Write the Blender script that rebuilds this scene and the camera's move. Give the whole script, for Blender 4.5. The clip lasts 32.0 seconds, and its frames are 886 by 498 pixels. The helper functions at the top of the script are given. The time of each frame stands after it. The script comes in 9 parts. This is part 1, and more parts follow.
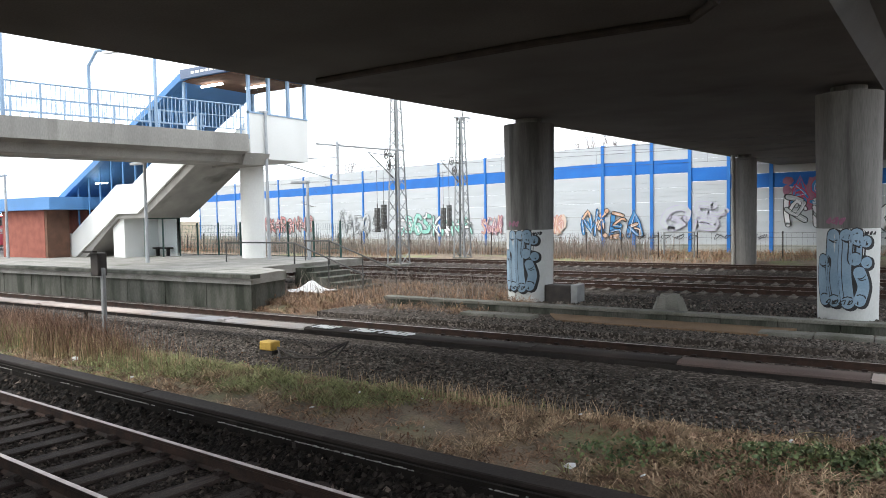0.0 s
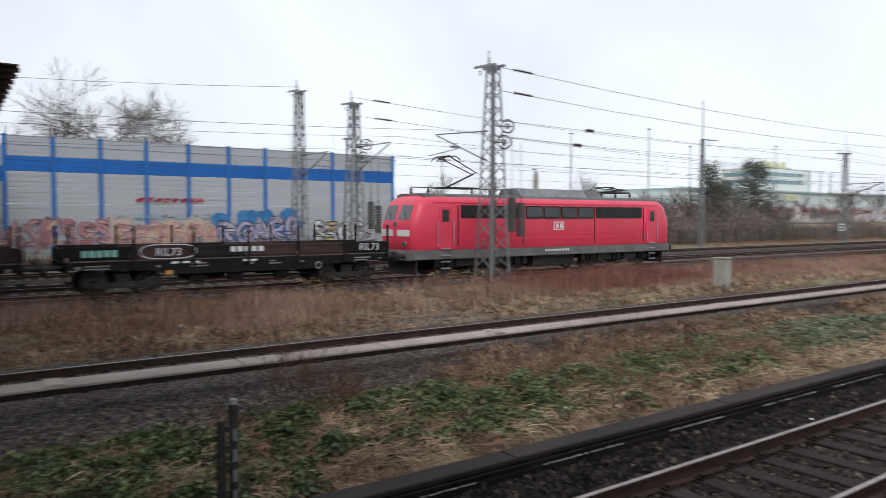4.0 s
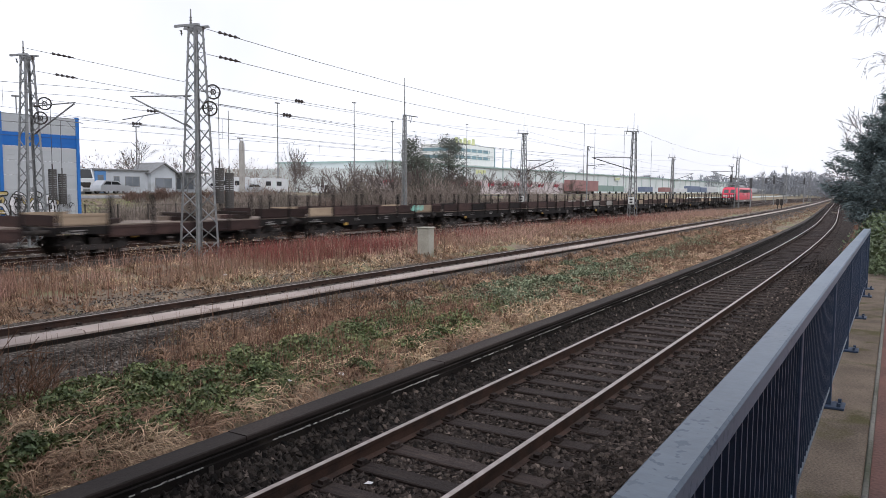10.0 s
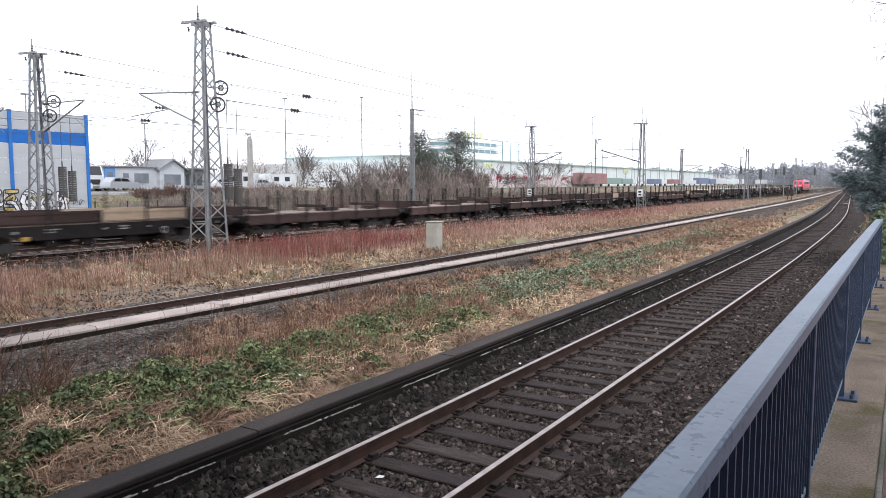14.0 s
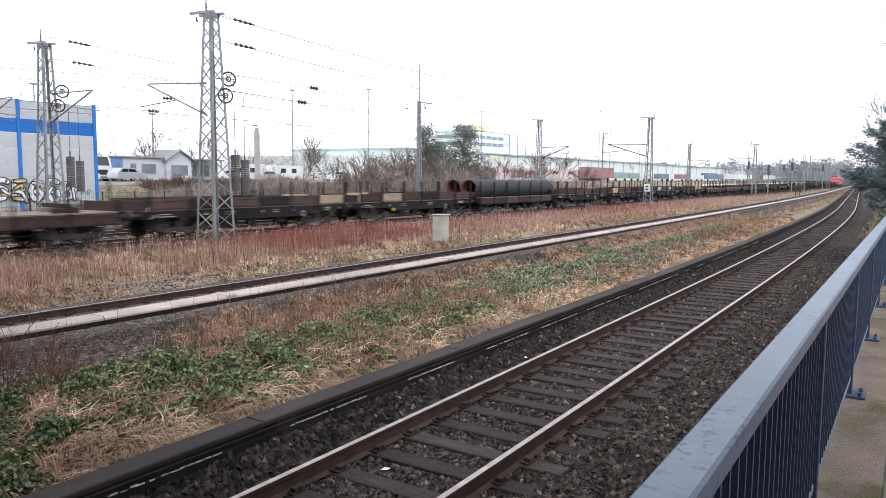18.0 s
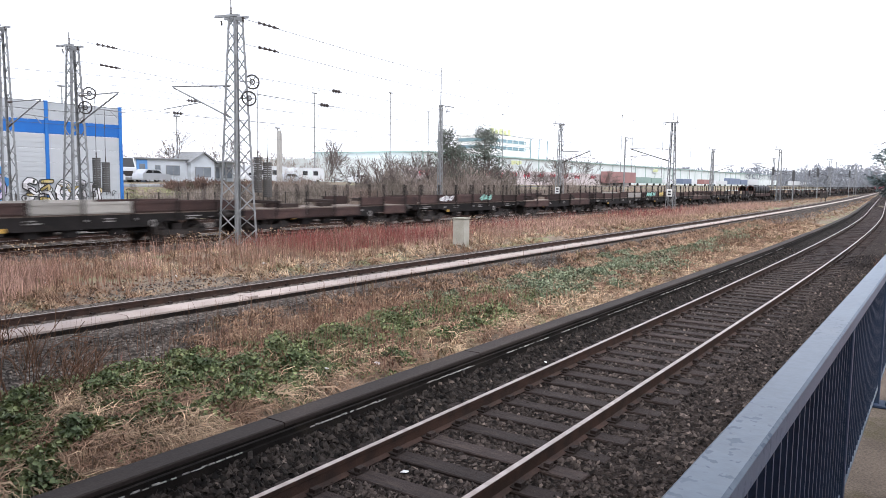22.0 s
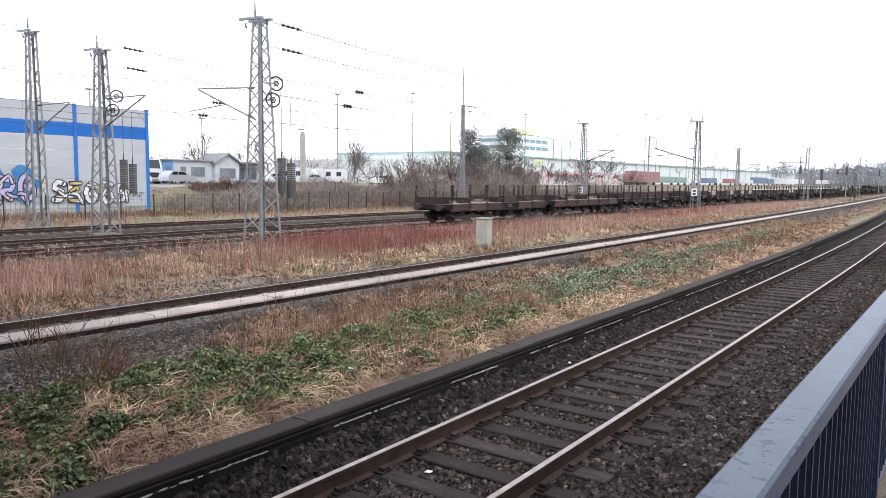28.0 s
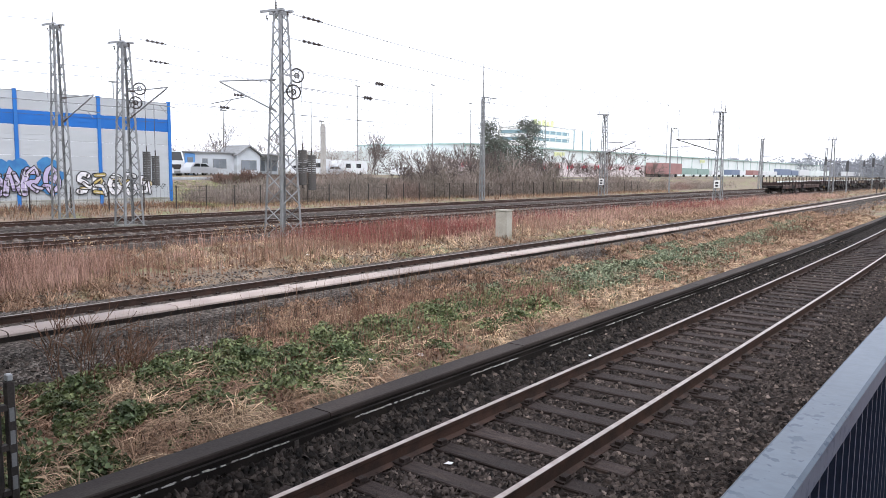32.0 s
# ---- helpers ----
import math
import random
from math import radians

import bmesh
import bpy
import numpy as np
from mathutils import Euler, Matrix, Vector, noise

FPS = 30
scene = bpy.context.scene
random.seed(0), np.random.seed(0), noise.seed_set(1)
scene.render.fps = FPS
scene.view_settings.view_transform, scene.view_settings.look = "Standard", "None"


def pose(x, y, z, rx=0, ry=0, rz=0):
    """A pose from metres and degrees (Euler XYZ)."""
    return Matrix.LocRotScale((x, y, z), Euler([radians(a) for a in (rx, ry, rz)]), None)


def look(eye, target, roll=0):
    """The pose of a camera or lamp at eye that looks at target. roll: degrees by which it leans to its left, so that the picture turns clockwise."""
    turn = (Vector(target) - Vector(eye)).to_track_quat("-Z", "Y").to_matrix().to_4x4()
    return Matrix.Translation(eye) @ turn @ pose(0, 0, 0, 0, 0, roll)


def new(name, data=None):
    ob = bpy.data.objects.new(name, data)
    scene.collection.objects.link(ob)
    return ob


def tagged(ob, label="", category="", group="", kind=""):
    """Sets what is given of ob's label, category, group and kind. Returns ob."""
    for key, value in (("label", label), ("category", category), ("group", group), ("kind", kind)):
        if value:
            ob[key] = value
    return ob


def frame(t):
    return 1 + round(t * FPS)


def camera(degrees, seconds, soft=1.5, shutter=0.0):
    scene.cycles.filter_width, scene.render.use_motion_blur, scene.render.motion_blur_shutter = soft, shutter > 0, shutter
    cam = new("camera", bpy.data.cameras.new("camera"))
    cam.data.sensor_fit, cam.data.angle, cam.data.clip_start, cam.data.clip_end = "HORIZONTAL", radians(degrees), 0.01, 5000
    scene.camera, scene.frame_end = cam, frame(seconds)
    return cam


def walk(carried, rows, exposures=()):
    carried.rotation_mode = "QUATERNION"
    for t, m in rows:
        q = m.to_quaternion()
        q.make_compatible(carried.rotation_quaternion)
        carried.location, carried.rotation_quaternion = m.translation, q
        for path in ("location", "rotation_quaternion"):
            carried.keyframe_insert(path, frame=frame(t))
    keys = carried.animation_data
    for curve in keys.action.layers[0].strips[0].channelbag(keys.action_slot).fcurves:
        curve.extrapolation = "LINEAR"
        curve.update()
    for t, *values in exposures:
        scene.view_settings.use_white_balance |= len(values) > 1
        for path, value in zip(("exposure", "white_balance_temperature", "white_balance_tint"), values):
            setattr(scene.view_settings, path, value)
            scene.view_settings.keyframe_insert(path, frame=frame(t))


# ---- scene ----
cam = camera(62.2, 32.0, soft=0.8, shutter=0.4)
# seconds, place, yaw, pitch, roll
PATH = [
    (0.0, -1.931, -0.077, 2.841, 32.85, -2.49, 0.98),
    (0.5, -1.946, -0.053, 2.841, 31.75, -2.34, 0.99),
    (1.0, -1.935, -0.027, 2.840, 29.25, -2.42, 0.83),
    (1.5, -1.896, 0.018, 2.838, 24.03, -2.60, 0.69),
    (2.0, -1.831, 0.091, 2.847, 15.61, -2.87, 0.47),
    (2.5, -1.722, 0.207, 2.872, 4.02, -3.02, 0.20),
    (3.0, -1.597, 0.340, 2.841, -9.93, -2.81, -0.05),
    (3.5, -1.440, 0.360, 2.814, -23.89, -2.46, -0.17),
    (4.0, -1.281, 0.380, 2.812, -35.82, -2.45, -0.06),
    (4.5, -1.143, 0.460, 2.854, -45.00, -2.94, 0.24),
    (6.5, -1.384, 0.538, 2.807, -58.24, -4.01, 0.25),
    (7.0, -1.383, 0.547, 2.806, -58.53, -4.27, 0.16),
    (7.5, -1.379, 0.555, 2.804, -58.61, -4.42, 0.03),
    (8.0, -1.386, 0.554, 2.808, -58.60, -4.52, -0.05),
    (8.5, -1.380, 0.559, 2.807, -58.55, -4.53, -0.19),
    (9.0, -1.378, 0.564, 2.807, -58.49, -4.54, -0.36),
    (9.5, -1.382, 0.567, 2.809, -58.38, -4.53, -0.44),
    (10.0, -1.376, 0.572, 2.808, -58.35, -4.58, -0.44),
    (10.5, -1.379, 0.574, 2.808, -58.36, -4.60, -0.41),
    (11.0, -1.375, 0.579, 2.807, -58.30, -4.67, -0.33),
    (11.5, -1.372, 0.580, 2.807, -58.19, -4.82, -0.18),
    (12.0, -1.376, 0.580, 2.807, -58.05, -4.95, -0.06),
    (12.5, -1.376, 0.581, 2.807, -57.95, -5.01, 0.04),
    (13.0, -1.375, 0.581, 2.807, -57.87, -5.05, 0.08),
    (13.5, -1.375, 0.581, 2.807, -57.78, -5.05, 0.10),
    (14.0, -1.375, 0.582, 2.807, -57.73, -5.05, 0.07),
    (14.5, -1.372, 0.583, 2.807, -57.62, -5.07, -0.01),
    (16.5, -1.381, 0.591, 2.809, -57.67, -5.26, -0.32),
    (17.0, -1.380, 0.592, 2.808, -57.58, -5.36, -0.31),
    (17.5, -1.381, 0.594, 2.808, -57.44, -5.47, -0.35),
    (18.0, -1.379, 0.599, 2.808, -57.23, -5.59, -0.41),
    (18.5, -1.379, 0.603, 2.807, -56.97, -5.64, -0.50),
    (19.0, -1.383, 0.599, 2.808, -56.73, -5.64, -0.54),
    (19.5, -1.383, 0.600, 2.807, -56.55, -5.60, -0.60),
    (20.0, -1.381, 0.602, 2.806, -56.47, -5.53, -0.72),
    (20.5, -1.381, 0.605, 2.806, -56.37, -5.49, -0.81),
    (21.0, -1.378, 0.606, 2.806, -56.14, -5.46, -0.83),
    (21.5, -1.379, 0.609, 2.805, -55.90, -5.42, -0.84),
    (22.0, -1.383, 0.609, 2.806, -55.62, -5.34, -0.81),
    (22.5, -1.386, 0.609, 2.806, -55.39, -5.28, -0.81),
    (23.0, -1.385, 0.612, 2.806, -55.24, -5.26, -0.87),
    (23.5, -1.383, 0.615, 2.806, -55.13, -5.28, -0.95),
    (24.0, -1.383, 0.617, 2.806, -55.07, -5.32, -1.04),
    (24.5, -1.383, 0.619, 2.806, -55.04, -5.37, -1.10),
    (25.0, -1.383, 0.620, 2.807, -54.95, -5.39, -1.06),
    (25.5, -1.381, 0.622, 2.806, -54.82, -5.42, -0.99),
    (27.5, -1.385, 0.620, 2.803, -54.04, -5.30, -0.67),
    (28.0, -1.389, 0.620, 2.804, -53.88, -5.34, -0.58),
    (28.5, -1.387, 0.621, 2.803, -53.74, -5.37, -0.53),
    (29.0, -1.387, 0.623, 2.803, -53.59, -5.38, -0.57),
    (29.5, -1.385, 0.628, 2.803, -53.42, -5.45, -0.61),
    (30.0, -1.384, 0.633, 2.804, -53.30, -5.59, -0.64),
    (30.5, -1.385, 0.634, 2.804, -53.18, -5.75, -0.61),
    (31.0, -1.383, 0.636, 2.804, -52.99, -5.81, -0.50),
    (31.5, -1.385, 0.636, 2.804, -52.73, -5.87, -0.50),
    (32.0, -1.387, 0.636, 2.804, -52.35, -5.99, -0.57),
]
# the clip's camera opens up below the bridge and closes down in the open
LIGHT = [(0.0, 0.8, 6400, 6), (2.0, 0.73, 6350, 8), (2.5, 0.9, 6250, 8), (3.0, 0.98, 6250, 9), (3.5, 0.3, 6200, 6), (4.0, -0.5, 6300, 8), (4.6, -0.76, 6350, 8), (7.0, -0.74, 6450, 12), (8.0, -0.7, 6450, 12), (9.0, -0.56, 6420, 13), (11.0, -0.14, 6300, 13), (13.0, 0.16, 6250, 13), (17.0, 0.34, 6250, 13), (32.0, 0.38, 6250, 13)]
walk(cam, [(t, pose(x, y, z, 90 + pitch, roll, yaw)) for t, x, y, z, yaw, pitch, roll in PATH], LIGHT)

# Rail corridor: x along the tracks, y across them, z = 0 at the rail tops of the near track.

# ---- world and sun (overcast winter day) ----
world = bpy.data.worlds.new("overcast_sky")
scene.world = world
world.use_nodes = True
wn = world.node_tree
wn.nodes.clear()
w_sky = wn.nodes.new("ShaderNodeTexSky")
w_sky.sky_type, w_sky.sun_disc = "NISHITA", False
w_sky.sun_elevation, w_sky.sun_rotation = radians(45.5), radians(223.7)
w_sky.dust_density, w_sky.ozone_density = 4.0, 1.0
w_mul = wn.nodes.new("ShaderNodeMixRGB")
w_mul.blend_type = "MULTIPLY"
w_mul.inputs[0].default_value = 1.0
w_mul.inputs[2].default_value = (0.10, 0.10, 0.10, 1)
w_mix = wn.nodes.new("ShaderNodeMixRGB")
w_mix.inputs[0].default_value = 0.86
w_mix.inputs[2].default_value = (0.93, 0.95, 1.0, 1)
w_bg = wn.nodes.new("ShaderNodeBackground")
w_bg.inputs["Strength"].default_value = 1.55
w_out = wn.nodes.new("ShaderNodeOutputWorld")
wn.links.new(w_sky.outputs[0], w_mul.inputs[1])
wn.links.new(w_mul.outputs[0], w_mix.inputs[1])
# soft cloud layer
w_cloud = wn.nodes.new("ShaderNodeTexNoise")
w_cloud.inputs["Scale"].default_value, w_cloud.inputs["Detail"].default_value, w_cloud.inputs["Distortion"].default_value = 2.6, 7, 0.4
w_ramp = wn.nodes.new("ShaderNodeMapRange")
w_ramp.inputs[1].default_value, w_ramp.inputs[2].default_value, w_ramp.inputs[3].default_value, w_ramp.inputs[4].default_value = 0.3, 0.7, 0.9, 1.14
w_tone = wn.nodes.new("ShaderNodeVectorMath")
w_tone.operation = "SCALE"
wn.links.new(w_cloud.outputs[0], w_ramp.inputs[0])
wn.links.new(w_ramp.outputs[0], w_tone.inputs["Scale"])
wn.links.new(w_mix.outputs[0], w_tone.inputs[0])
wn.links.new(w_tone.outputs[0], w_bg.inputs["Color"])
wn.links.new(w_bg.outputs[0], w_out.inputs["Surface"])
sun_data = bpy.data.lights.new("sun", "SUN")
sun_data.energy, sun_data.angle, sun_data.color = 1.2, radians(25), (1.0, 0.97, 0.92)
sun = new("sun", sun_data)
sun.matrix_world = look((-42, -44, 62), (0, 0, 0))

# ---- materials ----
def material(name, c1, c2=None, scale=1.5, rough=0.85, metal=0.0, bump=0.25, fine=40.0, fine_amount=0.25, c3=None, c3_scale=0.4, c3_low=0.55,
             stretch=(1, 1, 1), vary=0.0, spec=0.4, island=0.0):
    """Two-scale noise colour, fine grain and relief. c3: blotches of wear or dirt."""
    m = bpy.data.materials.new(name)
    m.use_nodes = True
    nt = m.node_tree
    b = nt.nodes["Principled BSDF"]
    b.inputs["Roughness"].default_value, b.inputs["Metallic"].default_value = rough, metal
    b.inputs["Specular IOR Level"].default_value = spec
    co = nt.nodes.new("ShaderNodeTexCoord")
    mp = nt.nodes.new("ShaderNodeMapping")
    mp.inputs["Scale"].default_value = stretch
    nt.links.new(co.outputs["Object"], mp.inputs["Vector"])

    def noisy(s, detail=6.0):
        n = nt.nodes.new("ShaderNodeTexNoise")
        n.inputs["Scale"].default_value, n.inputs["Detail"].default_value = s, detail
        nt.links.new(mp.outputs[0], n.inputs["Vector"])
        return n

    def ramp(src, a, z):
        r = nt.nodes.new("ShaderNodeMapRange")
        r.inputs[1].default_value, r.inputs[2].default_value = a, z
        nt.links.new(src, r.inputs[0])
        return r.outputs[0]

    def mix(fac, a, z, kind="MIX"):
        x = nt.nodes.new("ShaderNodeMixRGB")
        x.blend_type = kind
        for i, val in ((0, fac), (1, a), (2, z)):
            if isinstance(val, (int, float)):
                x.inputs[i].default_value = val
            elif isinstance(val, tuple):
                x.inputs[i].default_value = (*val, 1)
            else:
                nt.links.new(val, x.inputs[i])
        return x.outputs[0]

    c2 = c2 or tuple(0.75 * v for v in c1)
    col = mix(ramp(noisy(scale).outputs[0], 0.35, 0.65), c1, c2)
    if c3:
        col = mix(ramp(noisy(c3_scale, 8.0).outputs[0], c3_low, c3_low + 0.13), col, c3)
    fn = noisy(fine, 3.0)
    if fine_amount:
        col = mix(fine_amount, col, mix(ramp(fn.outputs[0], 0.3, 0.7), (0.35, 0.35, 0.35), (1.5, 1.5, 1.5)), "MULTIPLY")
    if vary or island:
        if island:
            rnd = nt.nodes.new("ShaderNodeNewGeometry").outputs["Random Per Island"]
        else:
            rnd = nt.nodes.new("ShaderNodeObjectInfo").outputs["Random"]
        amount = vary or island
        v = nt.nodes.new("ShaderNodeMapRange")
        v.inputs[3].default_value, v.inputs[4].default_value = 1 - amount, 1 + amount
        nt.links.new(rnd, v.inputs[0])
        col = mix(1.0, col, v.outputs[0], "MULTIPLY")
    nt.links.new(col, b.inputs["Base Color"])
    if bump:
        bp = nt.nodes.new("ShaderNodeBump")
        bp.inputs["Strength"].default_value, bp.inputs["Distance"].default_value = bump, 0.02
        nt.links.new(fn.outputs[0], bp.inputs["Height"])
        nt.links.new(bp.outputs[0], b.inputs["Normal"])
    return m


def speckled_paint():
    """Blue-grey railing paint with chips and clusters of darker blue specks."""
    m = material("blue_grey_paint", (0.108, 0.152, 0.208), (0.086, 0.125, 0.177), 2.2, 0.4, 0, 0.05, 26, 0.14, (0.16, 0.19, 0.235), 1.1, 0.58)
    nt = m.node_tree
    b = nt.nodes["Principled BSDF"]
    col = b.inputs["Base Color"].links[0].from_socket
    co = nt.nodes.new("ShaderNodeTexCoord")
    fac = []
    for scale, low, high in ((30.0, 0.58, 0.62), (1.7, 0.47, 0.56)):
        n = nt.nodes.new("ShaderNodeTexNoise")
        n.inputs["Scale"].default_value, n.inputs["Detail"].default_value = scale, 3
        nt.links.new(co.outputs["Object"], n.inputs["Vector"])
        r = nt.nodes.new("ShaderNodeMapRange")
        r.inputs[1].default_value, r.inputs[2].default_value = low, high
        nt.links.new(n.outputs[0], r.inputs[0])
        fac.append(r.outputs[0])
    both = nt.nodes.new("ShaderNodeMath")
    both.operation = "MULTIPLY"
    nt.links.new(fac[0], both.inputs[0])
    nt.links.new(fac[1], both.inputs[1])
    mix = nt.nodes.new("ShaderNodeMixRGB")
    mix.inputs[2].default_value = (0.035, 0.07, 0.125, 1)
    nt.links.new(both.outputs[0], mix.inputs[0])
    nt.links.new(col, mix.inputs[1])
    nt.links.new(mix.outputs[0], b.inputs["Base Color"])
    return m


def pebbles(name, dark, light, cell, tint=None):
    """Crushed stone: one tone per cell, with relief and larger stains."""
    m = bpy.data.materials.new(name)
    m.use_nodes = True
    nt = m.node_tree
    b = nt.nodes["Principled BSDF"]
    b.inputs["Roughness"].default_value, b.inputs["Specular IOR Level"].default_value = 0.95, 0.12
    co = nt.nodes.new("ShaderNodeTexCoord")
    v = nt.nodes.new("ShaderNodeTexVoronoi")
    v.inputs["Scale"].default_value = 1 / cell
    nt.links.new(co.outputs["Object"], v.inputs["Vector"])
    r = nt.nodes.new("ShaderNodeMixRGB")
    r.inputs[1].default_value, r.inputs[2].default_value = (*dark, 1), (*light, 1)
    sep = nt.nodes.new("ShaderNodeSeparateColor")
    nt.links.new(v.outputs["Color"], sep.inputs[0])
    p = nt.nodes.new("ShaderNodeMath")
    p.operation, p.inputs[1].default_value = "POWER", 2.5
    nt.links.new(sep.outputs[0], p.inputs[0])
    nt.links.new(p.outputs[0], r.inputs[0])
    n = nt.nodes.new("ShaderNodeTexNoise")
    n.inputs["Scale"].default_value, n.inputs["Detail"].default_value = 0.8, 8
    nt.links.new(co.outputs["Object"], n.inputs["Vector"])
    s = nt.nodes.new("ShaderNodeMixRGB")
    s.inputs[2].default_value = (*(tint or dark), 1)
    mr = nt.nodes.new("ShaderNodeMapRange")
    mr.inputs[1].default_value, mr.inputs[2].default_value, mr.inputs[4].default_value = 0.45, 0.7, 0.7
    nt.links.new(n.outputs[0], mr.inputs[0])
    nt.links.new(mr.outputs[0], s.inputs[0])
    nt.links.new(r.outputs[0], s.inputs[1])
    nt.links.new(s.outputs[0], b.inputs["Base Color"])
    bp = nt.nodes.new("ShaderNodeBump")
    bp.inputs["Strength"].default_value, bp.inputs["Distance"].default_value = 1.0, 0.03
    bp.invert = True
    nt.links.new(v.outputs["Distance"], bp.inputs["Height"])
    nt.links.new(bp.outputs[0], b.inputs["Normal"])
    return m


def glassy(name, color, rough=0.08):
    m = bpy.data.materials.new(name)
    m.use_nodes = True
    b = m.node_tree.nodes["Principled BSDF"]
    b.inputs["Base Color"].default_value = (*color, 1)
    b.inputs["Roughness"].default_value = rough
    b.inputs["Specular IOR Level"].default_value = 0.6
    return m


def clear_glass(name, tint=(0.85, 0.9, 0.93)):
    m = bpy.data.materials.new(name)
    m.use_nodes = True
    b = m.node_tree.nodes["Principled BSDF"]
    b.inputs["Base Color"].default_value = (*tint, 1)
    b.inputs["Roughness"].default_value = 0.03
    b.inputs["Transmission Weight"].default_value = 1.0
    b.inputs["IOR"].default_value = 1.02
    return m


def glowing(name, color, strength):
    m = bpy.data.materials.new(name)
    m.use_nodes = True
    b = m.node_tree.nodes["Principled BSDF"]
    b.inputs["Emission Color"].default_value = (*color, 1)
    b.inputs["Emission Strength"].default_value = strength
    return m


def ground_material():
    """Winter ground: straw, moss and earth in drifts, with litter."""
    m = material("winter_ground", (0.25, 0.19, 0.135), (0.135, 0.104, 0.077), 1.6, 0.95, 0, 0.8, 28, 0.55,
                 (0.19, 0.195, 0.095), 0.35, 0.5)
    return m


